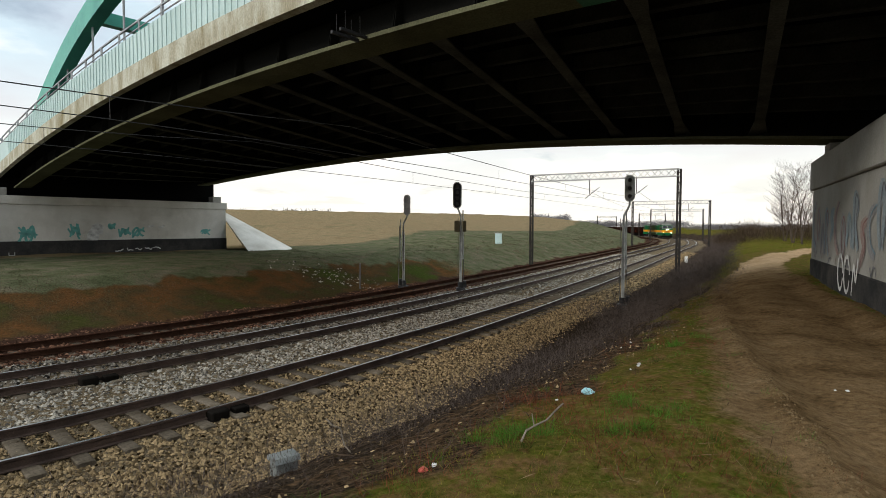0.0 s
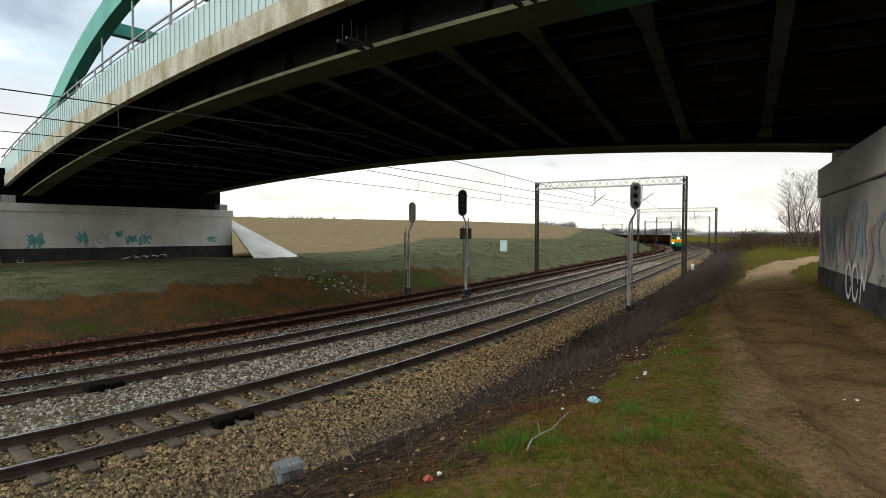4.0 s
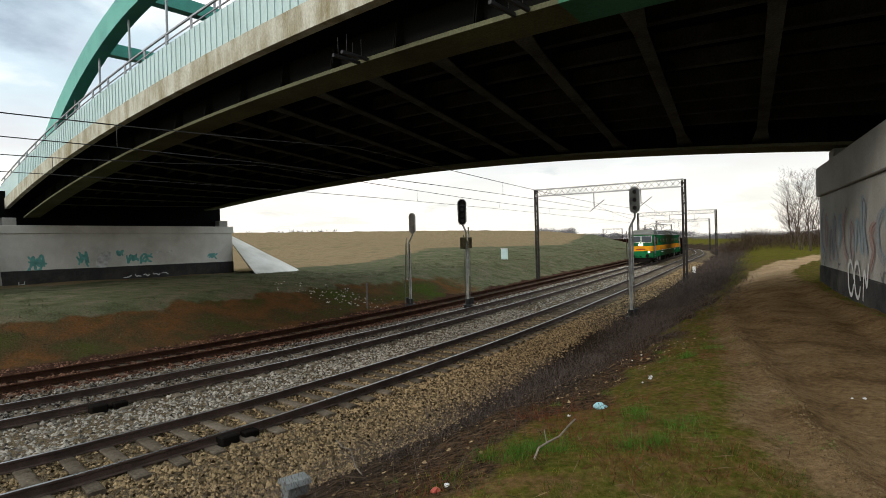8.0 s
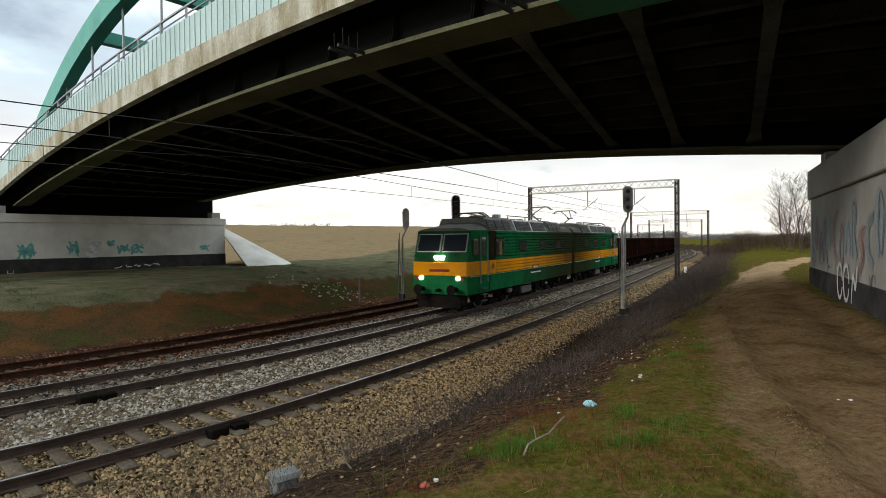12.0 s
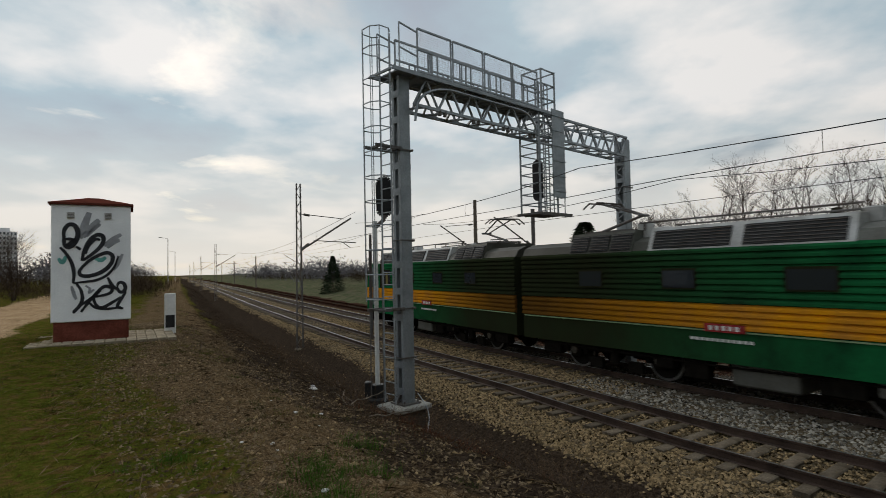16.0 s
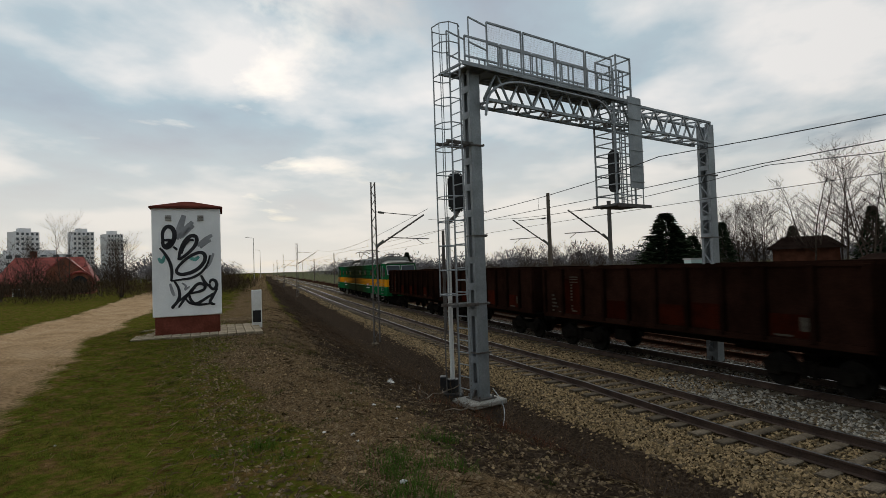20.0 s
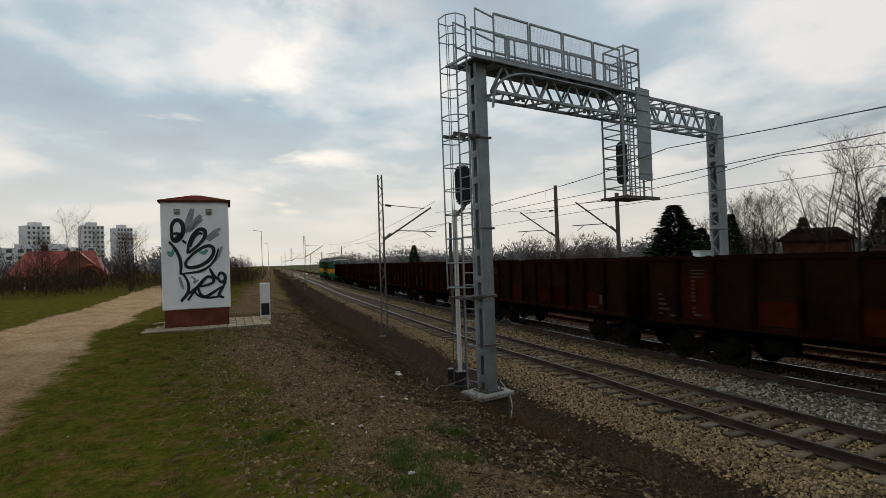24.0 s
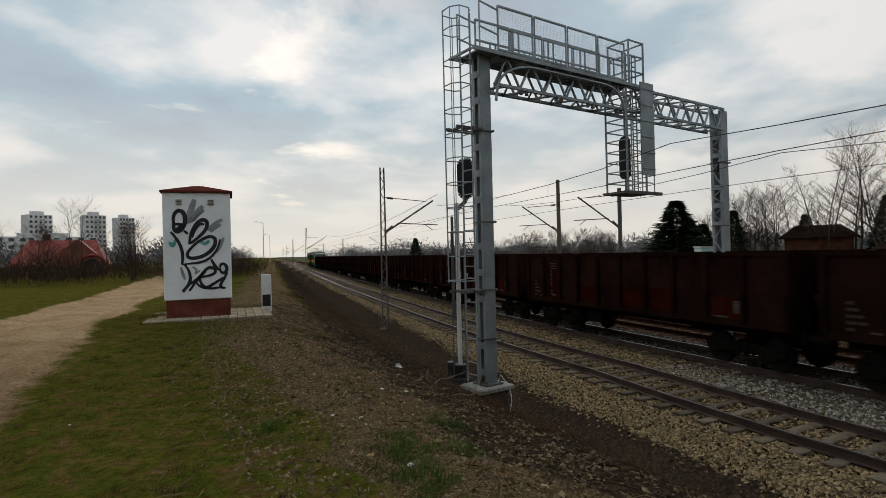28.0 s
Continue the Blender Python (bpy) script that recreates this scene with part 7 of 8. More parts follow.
def car(az, r, turn, paint, label):
    x, y = polar(az, r)
    c = thing("parked_car", label, "car", m=pose(x, y, gz(x, y), 0, 0, turn), group="parked cars")
    bm = bmesh.new()
    prism(bm, [(-2.1, 0.3), (2.1, 0.3), (2.15, 0.75), (1.95, 0.92), (1.1, 0.98), (0.45, 1.42), (-1.2, 1.46), (-1.85, 1.0), (-2.12, 0.9)], -0.82, 0.82)
    bmesh.ops.rotate(bm, verts=bm.verts, matrix=Matrix.Rotation(radians(-90), 3, "Z"))
    body = part("body", bm, paint, c)
    bm = bmesh.new()
    prism(bm, [(0.95, 1.0), (0.4, 1.36), (-1.15, 1.40), (-1.7, 1.0)], -0.835, 0.835)
    bmesh.ops.rotate(bm, verts=bm.verts, matrix=Matrix.Rotation(radians(-90), 3, "Z"))
    part("side_glass", bm, M_GLASS, c)
    for x in (-1.3, 1.3):
        for y in (-0.78, 0.78):
            w = bmesh.new(); rod(w, (x, y - 0.1, 0.31), (x, y + 0.1, 0.31), 0.31, seg=16); t = part("wheel", w, M_BLACK, c)
            w = bmesh.new(); rod(w, (x, y - 0.11, 0.31), (x, y + 0.11, 0.31), 0.19, seg=12); part("rim", w, M_GALV, t)


M_CARBLUE = mat("dark_blue_car_paint", (0.04, 0.055, 0.09), 0.25, 0.3, 0.05, 1, 10, 0, coat=0.6)
M_CARSILVER = mat("silver_car_paint", (0.42, 0.43, 0.45), 0.3, 0.5, 0.05, 1, 10, 0, coat=0.6)
car(-75.4, 40, 12, M_CARBLUE, "dark blue hatchback parked beyond the tracks")
car(-79.6, 40, 12, M_CARSILVER, "silver car parked beyond the tracks")
x, y = polar(-78.0, 38.5)
kb = thing("electrical_cabinet", "pale blue electrical cabinet beside the parked cars", "cabinet", m=pose(x, y, gz(x, y), 0, 0, 12))
bm = bmesh.new(); add_box(bm, (0, 0, 1.0), (1.1, 0.7, 2.0), None, 0.03); part("body", bm, M_SCREEN, kb)
bm = bmesh.new(); add_box(bm, (0, 0, 2.05), (1.2, 0.8, 0.1)); part("lid", bm, M_LVENT, kb)
x, y = polar(6.4, 66)
kb = thing("electrical_cabinet", "pale blue cabinet standing in the field", "cabinet", m=pose(x, y, gz(x, y), 0, 0, -10))
bm = bmesh.new(); add_box(bm, (0, 0, 0.6), (0.8, 0.5, 1.3), None, 0.03); part("body", bm, M_SCREEN, kb)
bm = bmesh.new(); add_box(bm, (0, 0, 1.28), (0.9, 0.6, 0.08)); part("lid", bm, M_LVENT, kb)


def garden_fence(az0, az1, r, label):
    (x0, y0), (x1, y1) = polar(az0, r), polar(az1, r)
    f = thing("garden_fence", label, "fence", m=Matrix())
    n = 60
    pk = None
    ang = math.degrees(math.atan2(y1 - y0, x1 - x0))
    for i in range(n):
        k = i / (n - 1)
        x, y = x0 + (x1 - x0) * k, y0 + (y1 - y0) * k
        m = pose(x, y, gz(x, y), 0, 0, ang)
        if pk is None:
            bm = bmesh.new(); add_box(bm, (0, 0, 0.8), (0.42, 0.03, 1.6)); pk = part("board", bm, M_OLDSLEEPER, f, m=m)
        else:
            share(pk, m)


garden_fence(-93, -80, 47, "dark brown board fence beyond the tracks")
garden_fence(-66, -61, 44, "dark board fence before the timber house")


def street_lamp(az, r, h):
    x, y = polar(az, r)
    l = thing("street_lamp", "tall grey street lamp far down the road", "street lamp", m=pose(x, y, gz(x, y), 0, 0, -az))
    bm = bmesh.new(); rod(bm, (0, 0, 0), (0, 0, h), 0.09, 0.05); part("pole", bm, M_GREYPOLE, l)
    bm = bmesh.new(); rod(bm, (0, 0, h), (-1.2, 0, h + 0.25), 0.035); part("arm", bm, M_GREYPOLE, l)
    bm = bmesh.new(); add_box(bm, (-1.4, 0, h + 0.25), (0.6, 0.2, 0.12), None, 0.03); part("head", bm, M_GREYPOLE, l)


street_lamp(-121.6, 125, 9.0)
street_lamp(-121.0, 190, 9.0)


# ---- trees ----
def limb(V, F, a, b, r0, r1, seg=5):
    """A tapered stick, added to vertex and face lists."""
    d = (b - a)
    z = d.normalized()
    x = z.cross(Vector((0.3, 0.2, 1)) if abs(z.z) < 0.9 else Vector((1, 0, 0))).normalized()
    y = x.cross(z)
    k = len(V)
    for p, r in ((a, r0), (b, r1)):
        for i in range(seg):
            t = 6.2832 * i / seg
            V.append(p + x * (r * math.cos(t)) + y * (r * math.sin(t)))
    for i in range(seg):
        j = (i + 1) % seg
        F.append((k + i, k + j, k + seg + j, k + seg + i))


def plant(meshes, name, label, category, az, r, scale, turn, group, wide=1.0):
    x, y = polar(az, r)
    t = thing(name, label, category, m=pose(x, y, gz(x, y), 0, 0, turn), group=group)
    for me, nm in zip(meshes, ("trunk", "crown")):
        o = new(nm, me); o.parent = t
        o.matrix_basis = Matrix.Diagonal((scale * wide, scale * wide, scale, 1))
    return t


def slender_tree(h, seed, stems=3, reach=0.16):
    """Meshes of a young many-stemmed tree: near-upright stems and fine rising twigs all the way up."""
    r = random.Random(seed)
    tv, tf, cv, cf = [], [], [], []

    def shoot(p, d, length, rad, level):
        n = 4 if level == 0 else 3
        for i in range(n):
            d = (d + Vector((r.uniform(-1, 1), r.uniform(-1, 1), r.uniform(0.0, 0.5))) * 0.16).normalized()
            q = p + d * (length / n)
            limb(cv, cf, p, q, rad * (1 - 0.7 * i / n), rad * (1 - 0.7 * (i + 1) / n), 3)
            if level < 2:
                for _ in range(2 if level == 0 else 1):
                    a = r.uniform(0, 6.2832)
                    nd = (d + Vector((math.cos(a), math.sin(a), r.uniform(0, 0.6))) * 0.75).normalized()
                    shoot(q, nd, length * r.uniform(0.35, 0.6), max(rad * 0.5, 0.006), level + 1)
            p = q

    for k in range(stems):
        a = 6.2832 * k / stems + r.uniform(-0.5, 0.5)
        p = Vector((0.1 * math.cos(a), 0.1 * math.sin(a), -0.2))
        d = Vector((math.cos(a) * 0.2, math.sin(a) * 0.2, 1)).normalized()
        tall = h * r.uniform(0.75, 1.0)
        n = 12
        for i in range(n):
            d = (d + Vector((r.uniform(-1, 1), r.uniform(-1, 1), 0.25)) * 0.07).normalized()
            q = p + d * (tall / n)
            r0, r1 = h * 0.009 * (1 - 0.88 * i / n), h * 0.009 * (1 - 0.88 * (i + 1) / n)
            limb(tv, tf, p, q, r0, r1, 5)
            if i >= 2:
                for _ in range(2 if i < 9 else 3):
                    b = r.uniform(0, 6.2832)
                    nd = (Vector((math.cos(b), math.sin(b), r.uniform(0.5, 1.1)))).normalized()
                    shoot(q, nd, h * reach * r.uniform(0.7, 1.4) * (1.15 - 0.6 * i / n), max(r1 * 0.5, 0.009), 0)
            p = q
    return raw_mesh("trunk", tv, tf, M_BARK, True), raw_mesh("crown", cv, cf, M_TWIG)


SLENDER = [slender_tree(10, 5), slender_tree(10, 12, 4, 0.19), slender_tree(10, 27, 2, 0.22), slender_tree(7, 41, 6, 0.24)]

def conifer(seed):
    r = random.Random(seed)
    tv, tf, cv, cf = [], [], [], []
    limb(tv, tf, Vector((0, 0, -0.2)), Vector((0, 0, 9.6)), 0.16, 0.02, 6)
    for i in range(2600):
        a0 = r.uniform(0, 6.2832)
        z = 0.3 + 9.5 * r.random() ** 1.15
        rad = (min(10.0 - z, 6.5 + 0.3 * (10.0 - z)) * 0.38 + 0.12) * (0.85 + 0.3 * math.sin(a0 + z * 3.1) ** 2) * r.uniform(0.1, 1.0) ** 0.6 * r.uniform(0.75, 1.12)
        a = a0
        p = Vector((rad * math.cos(a), rad * math.sin(a), z - rad * 0.25))
        for k in range(3):
            d = Vector((math.cos(a) + r.uniform(-0.6, 0.6), math.sin(a) + r.uniform(-0.6, 0.6), r.uniform(-0.45, 0.15))).normalized() * r.uniform(0.3, 0.6)
            sd = d.cross(Vector((r.uniform(-1, 1), r.uniform(-1, 1), 1))).normalized() * 0.12
            n = len(cv)
            cv.extend((p - sd, p + sd, p + d))
            cf.append((n, n + 1, n + 2))
    return raw_mesh("trunk", tv, tf, M_BARK), raw_mesh("crown", cv, cf, M_CONIFER)


CON = [conifer(4), conifer(9)]
for az, r, sc, k, wd in ((-106.3, 88, 0.58, 0, 1.0), (-80.3, 50, 0.62, 0, 1.7), (-81.1, 51, 0.44, 1, 1.8), (-79.3, 51, 0.48, 1, 1.6), (-78.0, 52, 0.42, 1, 1.5), (-75.4, 56, 0.54, 1, 1.0), (-69.9, 64, 0.50, 0, 1.0), (-64.3, 60, 0.60, 1, 1.0),
                         (-57.0, 58, 0.62, 1, 1.1), (-59.0, 60, 0.66, 0, 1.1)):
    plant(CON[k], "conifer", "dark green conifer beyond the railway", "conifer tree", az, r, sc, az * 7, "conifers", wd)
for az, r, sc, k in ((-88.9, 56, 0.62, 3), (-86.9, 58, 0.60, 3), (-77.2, 66, 0.85, 3), (-75.2, 62, 0.78, 2), (-74.2, 60, 1.05, 3), (-72.4, 60, 1.05, 3), (-70.6, 60, 0.78, 2), (-68.4, 58, 1.04, 0), (-66.2, 58, 1.10, 2),
                     (-64.4, 56, 1.05, 1), (-62.6, 56, 1.1, 2), (-60.4, 55, 1.05, 0), (-57.8, 52, 1.0, 1), (-91.5, 70, 0.75, 3), (-94, 80, 0.8, 3)):
    plant(SLENDER[k], "bare_tree", "slender leafless tree with fine rising twigs", "tree", az, r, sc, az * 11, "bare trees")
for az, r, sc, k in ((-51.6, 62, 1.15, 2), (-50.0, 60, 1.25, 1), (-48.6, 66, 1.5, 3), (-52.8, 66, 1.0, 2), (-47.6, 64, 0.95, 1), (-54.2, 60, 1.05, 1)):
    plant(SLENDER[k], "bare_tree", "dense leafless tree beside the embankment", "tree", az, r, sc, az * 13, "bare trees")
for az, r, sc, k in ((32.6, 72, 0.85, 0), (33.2, 66, 0.75, 0), (33.9, 62, 0.75, 2), (34.8, 70, 0.8, 0)):
    plant(SLENDER[k], "bare_tree", "slender leafless tree beside the dirt track", "tree", az, r, sc, az * 17, "bare trees")
for az, r, sc, k in ((-137.2, 62, 0.75, 2), (-133.0, 52, 0.7, 3), (-139.5, 60, 0.7, 3), (-134.6, 60, 0.55, 2), (-141.5, 55, 0.5, 2), (-126.6, 90, 0.85, 3), (-125.6, 120, 0.9, 3)):
    plant(SLENDER[k], "bare_tree", "small leafless tree by the houses", "tree", az, r, sc, az * 19, "bare trees")


# ---- bushes, far woods, grass and stones: stuff ----
def bush_stuff(name, label, spots, material, twigs, thin=0.011, rise=0.9, length=1.0):
    """Leafless bushes: short fine twigs all through a rounded crown at each spot (x, y, radius, height)."""
    r = np.random.RandomState(len(spots) + 7)
    q = np.repeat(np.array(spots, float), twigs, axis=0)
    n = len(q)
    u = r.normal(0, 1, (n, 3))
    u /= np.linalg.norm(u, axis=1)[:, None]
    k = r.uniform(0, 1, n) ** 0.55
    c = u * k[:, None] * np.column_stack([q[:, 2], q[:, 2], q[:, 3] * 0.5])
    base = q[:, :2] + c[:, :2]
    z = ground_z(q[:, 0], q[:, 1]) + q[:, 3] * 0.48 + c[:, 2]
    way = r.normal(0, 0.55, (n, 3)) + np.column_stack([u[:, :2] * 0.5, np.full(n, rise)])
    way /= np.linalg.norm(way, axis=1)[:, None]
    ln = q[:, 3] * r.uniform(0.12, 0.36, n) * length
    a = r.uniform(0, 6.2832, n)
    off = np.column_stack([np.cos(a), np.sin(a)]) * (thin * q[:, 3:4] ** 0.7)
    V = np.empty((n, 3, 3))
    V[:, 0, :2], V[:, 1, :2] = base - off, base + off
    V[:, 0, 2] = V[:, 1, 2] = z
    V[:, 2] = np.column_stack([base, z]) + way * ln[:, None]
    me = bpy.data.meshes.new(name)
    me.from_pydata(V.reshape(-1, 3).tolist(), [], np.arange(n * 3).reshape(-1, 3).tolist())
    me.materials.append(material)
    return tagged(new(name, me), label, "vegetation", kind="stuff")


def twig_stuff(name, label, spots, material, blades, wide=0.03, lean=0.55):
    """Leafless scrub: at each spot (x, y, radius, height) a sheaf of thin blades."""
    r = np.random.RandomState(len(spots) + 3)
    xs = np.array(spots, float)
    n = len(xs) * blades
    q = np.repeat(xs, blades, axis=0)
    base = q[:, :2] + r.normal(0, 0.42, (n, 2)) * q[:, 2:3]
    z0 = ground_z(base[:, 0], base[:, 1])
    h = q[:, 3] * r.uniform(0.25, 1.0, n) ** 0.8
    tip = base + r.normal(0, lean, (n, 2)) * np.minimum(h, q[:, 2] * 1.5)[:, None] * 0.6
    a = r.uniform(0, 6.2832, n)
    off = np.stack([np.cos(a), np.sin(a)], 1) * (wide * q[:, 3:4] ** 0.6)
    V = np.empty((n, 3, 3))
    V[:, 0, :2], V[:, 1, :2], V[:, 2, :2] = base - off, base + off, tip
    V[:, 0, 2] = V[:, 1, 2] = z0 - 0.05
    V[:, 2, 2] = z0 + h
    me = bpy.data.meshes.new(name)
    me.from_pydata(V.reshape(-1, 3).tolist(), [], np.arange(n * 3).reshape(-1, 3).tolist())
    me.materials.append(material)
    return tagged(new(name, me), label, "vegetation", kind="stuff")


def scatter(s0, s1, d0, d1, n, seed):
    r = np.random.RandomState(seed)
    out = []
    for s, d in zip(r.uniform(s0, s1, n), r.uniform(d0, d1, n)):
        x, y, _ = on_line(s, d)
        out.append((x, y))
    return np.array(out)


M_BANKWEED = island_mat("brown_bank_weeds", (0.05, 0.032, 0.018), (0.15, 0.095, 0.055), 0.95)
# distance haze is mixed into this pale grey colour of the woods
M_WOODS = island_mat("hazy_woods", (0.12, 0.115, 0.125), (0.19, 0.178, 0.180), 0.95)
rs = np.random.RandomState(2)


def with_size(xy, r0, r1, h0, h1):
    k = rs.uniform(0, 1, len(xy)) ** 1.5
    return np.column_stack([xy, r0 + (r1 - r0) * k, h0 + (h1 - h0) * k])


# scrub along the far side of the open line, and beyond
bush_stuff("scrub", "leafless brown scrub beyond the tracks", with_size(scatter(-160, 128, 26, 62, 420, 5), 1.5, 3.2, 1.6, 4.0), M_BUSH, 330, 0.010, 0.6, 0.7)
bush_stuff("scrub", "leafless scrub by the embankment", with_size(np.array([polar(a, r) for a, r in zip(rs.uniform(-58, -46, 90), rs.uniform(48, 66, 90))]), 1.5, 3.0, 2.0, 6.5), M_BUSH, 500)
bush_stuff("scrub", "dark leafless hedge before the houses", with_size(np.array([polar(a, r) for a, r in zip(rs.uniform(-150, -122, 150), rs.uniform(44, 80, 150))]), 1.0, 2.2, 0.8, 2.4), M_BUSH, 320)
bush_stuff("scrub", "leafless hedge along the dirt track", with_size(np.array([polar(a, r) for a, r in zip(rs.uniform(27.5, 40, 130), rs.uniform(66, 110, 130))]), 1.2, 2.6, 0.9, 2.6), M_BUSH, 300)
bush_stuff("scrub", "leafless scrub beside the curve", with_size(scatter(186, 330, -7.6, -3.0, 620, 7), 0.5, 1.2, 0.3, 0.95), M_HAZEBRUSH, 230, 0.008)
bush_stuff("scrub", "brambles on the cutting slope", with_size(scatter(168, 200, -7.8, -3.9, 330, 8), 0.4, 0.9, 0.2, 0.55), M_HAZEBRUSH, 190, 0.005)
bush_stuff("scrub", "brambles on the slope beside the line", with_size(scatter(40, 150, -7.4, -4.2, 420, 9), 0.4, 0.8, 0.15, 0.42), M_BUSH, 150, 0.007)
bush_stuff("scrub", "brown dead growth on the far bank", with_size(scatter(140, 290, 11.4, 16, 420, 10), 0.5, 1.1, 0.15, 0.45), M_BANKWEED, 110, 0.01)
bush_stuff("scrub", "dead brambles and twigs down the slope by the gantry", with_size(scatter(138, 170, -8.0, -4.2, 420, 61), 0.3, 0.7, 0.15, 0.4), M_BANKWEED, 70, 0.006, 0.5, 1.4)
# woods on the skyline
spots = []
for a0, a1, r, h, n in ((-23.5, -19.2, 620, 13, 60), (-17.4, -11.0, 640, 15, 110), (-10.8, -7.0, 760, 10, 50), (-8.2, -3.6, 760, 13, 70), (9.6, 13.5, 620, 10, 50), (13.5, 25, 520, 1, 150), (25, 42, 300, -3.5, 200), (-4, 10, 900, 8, 70)):
    for _ in range(n):
        spots.append((*polar(rs.uniform(a0, a1), r * rs.uniform(0.95, 1.1)), 6.0, (h + 7) * rs.uniform(0.75, 1.0)))
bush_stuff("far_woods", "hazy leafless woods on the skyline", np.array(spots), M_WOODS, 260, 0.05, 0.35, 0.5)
spots = [(*polar(rs.uniform(-131, -60), rs.uniform(150, 420)), 6.0, rs.uniform(4, 9)) for _ in range(700)]
spots += [(*polar(rs.uniform(-160, -122), rs.uniform(120, 300)), 5.0, rs.uniform(3, 7)) for _ in range(260)]
spots = [p for p in spots if abs(off_line(np.array([p[0]]), np.array([p[1]]))[0][0]) > 22]
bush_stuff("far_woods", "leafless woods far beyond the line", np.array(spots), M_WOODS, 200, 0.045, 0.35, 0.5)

M_GRASS = island_mat("grass_blades", (0.036, 0.074, 0.008), (0.185, 0.150, 0.024), 0.9)
M_DEADGRASS = island_mat("dead_grass", (0.050, 0.028, 0.012), (0.20, 0.128, 0.058), 0.95)


def keep_off_path(xy, gap=1.75):
    return xy[near_path(xy[:, 0], xy[:, 1]) > gap]


def patchy(xy, f, seed, level):
    return xy[wobble(xy[:, 0], xy[:, 1], f, seed) > level]


def ground_litter(name, label, xy, length, wide, material, seed):
    """Fallen stalks and twigs: thin slivers lying every way on the ground."""
    r = np.random.RandomState(seed)
    n = len(xy)
    a, l = r.uniform(0, 6.2832, n), length * r.uniform(0.4, 1.4, n)
    dx, dy = np.cos(a) * l / 2, np.sin(a) * l / 2
    ox, oy = -np.sin(a) * wide * r.uniform(0.5, 1.3, n), np.cos(a) * wide * r.uniform(0.5, 1.3, n)
    x, y = xy[:, 0], xy[:, 1]
    V = np.empty((n, 4, 3))
    V[:, 0, 0], V[:, 0, 1] = x - dx, y - dy
    V[:, 1, 0], V[:, 1, 1] = x + ox, y + oy
    V[:, 2, 0], V[:, 2, 1] = x + dx, y + dy
    V[:, 3, 0], V[:, 3, 1] = x - ox, y - oy
    z = ground_z(V[:, :, 0].ravel(), V[:, :, 1].ravel()).reshape(n, 4)
    e0, e1 = r.uniform(0.005, 0.02, n), r.uniform(0.005, 0.07, n)
    V[:, :, 2] = z + np.column_stack([e0, (e0 + e1) / 2 + 0.003, e1, (e0 + e1) / 2])
    f = np.arange(n)[:, None] * 4
    me = bpy.data.meshes.new(name)
    me.from_pydata(V.reshape(-1, 3).tolist(), [], np.vstack([f + np.array([0, 1, 2]), f + np.array([0, 2, 3])]).tolist())
    me.materials.append(material)
    return tagged(new(name, me), label, "vegetation", kind="stuff")


verge = np.vstack([scatter(80, 150, -17, -8.2, 5000, 12), scatter(150, 190, -14, -8.2, 9000, 19), scatter(180, 300, -17, -7.4, 6500, 13)])
verge = verge[near_path(verge[:, 0], verge[:, 1]) > 1.35 + 0.5 * np.random.RandomState(6).uniform(0, 1, len(verge))]
vd, vs_ = off_line(verge[:, 0], verge[:, 1])
verge = verge[(vs_ > 168) | (vd < -9.9) | (np.random.RandomState(4).uniform(0, 1, len(vd)) < 0.35)]
vd, vs_ = off_line(verge[:, 0], verge[:, 1])
live = verge[wobble(verge[:, 0], verge[:, 1], 1.3, 31) > np.where((vs_ < 168) & (vd < -10), -0.45, 0.15)]
far_ = np.interp(np.hypot(live[:, 0], live[:, 1]), [8, 40], [1.0, 2.2])
twig_stuff("grass", "short green grass on the verge", np.column_stack([live, 0.15 * far_, rs.uniform(0.025, 0.075, len(live)) * far_]), M_GRASS, 20, 0.018, 1.8)
dry = verge[wobble(verge[:, 0], verge[:, 1], 1.1, 47) > np.where((vs_ < 168) & (vd < -10), 0.05, -0.1)]
twig_stuff("dead_grass", "dry straw-coloured grass on the verge", np.column_stack([dry, np.full(len(dry), 0.16), rs.uniform(0.02, 0.08, len(dry))]), M_DEADGRASS, 14, 0.015, 2.2)
clump = scatter(148, 190, -12.6, -8.4, 260, 83)
clump = clump[near_path(clump[:, 0], clump[:, 1]) > 1.5]
clump = np.repeat(clump, 5, 0) + rs.normal(0, 0.07, (len(clump) * 5, 2))
M_CLUMP = island_mat("dark_grass_tufts", (0.016, 0.030, 0.006), (0.062, 0.085, 0.016), 0.95)
twig_stuff("grass", "small dark green tufts scattered over the verge", np.column_stack([clump, np.full(len(clump), 0.06), rs.uniform(0.03, 0.085, len(clump))]), M_CLUMP, 30, 0.012, 1.3)
M_STRAW = island_mat("fallen_straw", (0.030, 0.019, 0.010), (0.18, 0.125, 0.070), 0.95)
M_REDWEED = island_mat("rust_red_dead_weed", (0.040, 0.016, 0.009), (0.17, 0.055, 0.028), 0.95)
fall = scatter(148, 186, -13, -4.6, 9000, 71)
fall = fall[(near_path(fall[:, 0], fall[:, 1]) > 1.5) & (np.hypot(fall[:, 0], fall[:, 1]) < 19)]
ground_litter("fallen_stalks", "fallen stalks and twigs over the verge and slope", fall, 0.14, 0.0035, M_STRAW, 72)
heap = np.vstack([scatter(150, 230, 10.8, 16.5, 5000, 75)])
ground_litter("fallen_stalks", "matted dead stalks on the far bank", heap, 0.22, 0.007, M_SLOPELITTER, 76)
thatch = scatter(138, 172, -8.8, -4.0, 4500, 77)
ground_litter("fallen_stalks", "dead twigs and stalks strewn down the slope", thatch, 0.26, 0.005, M_SLOPELITTER, 78)
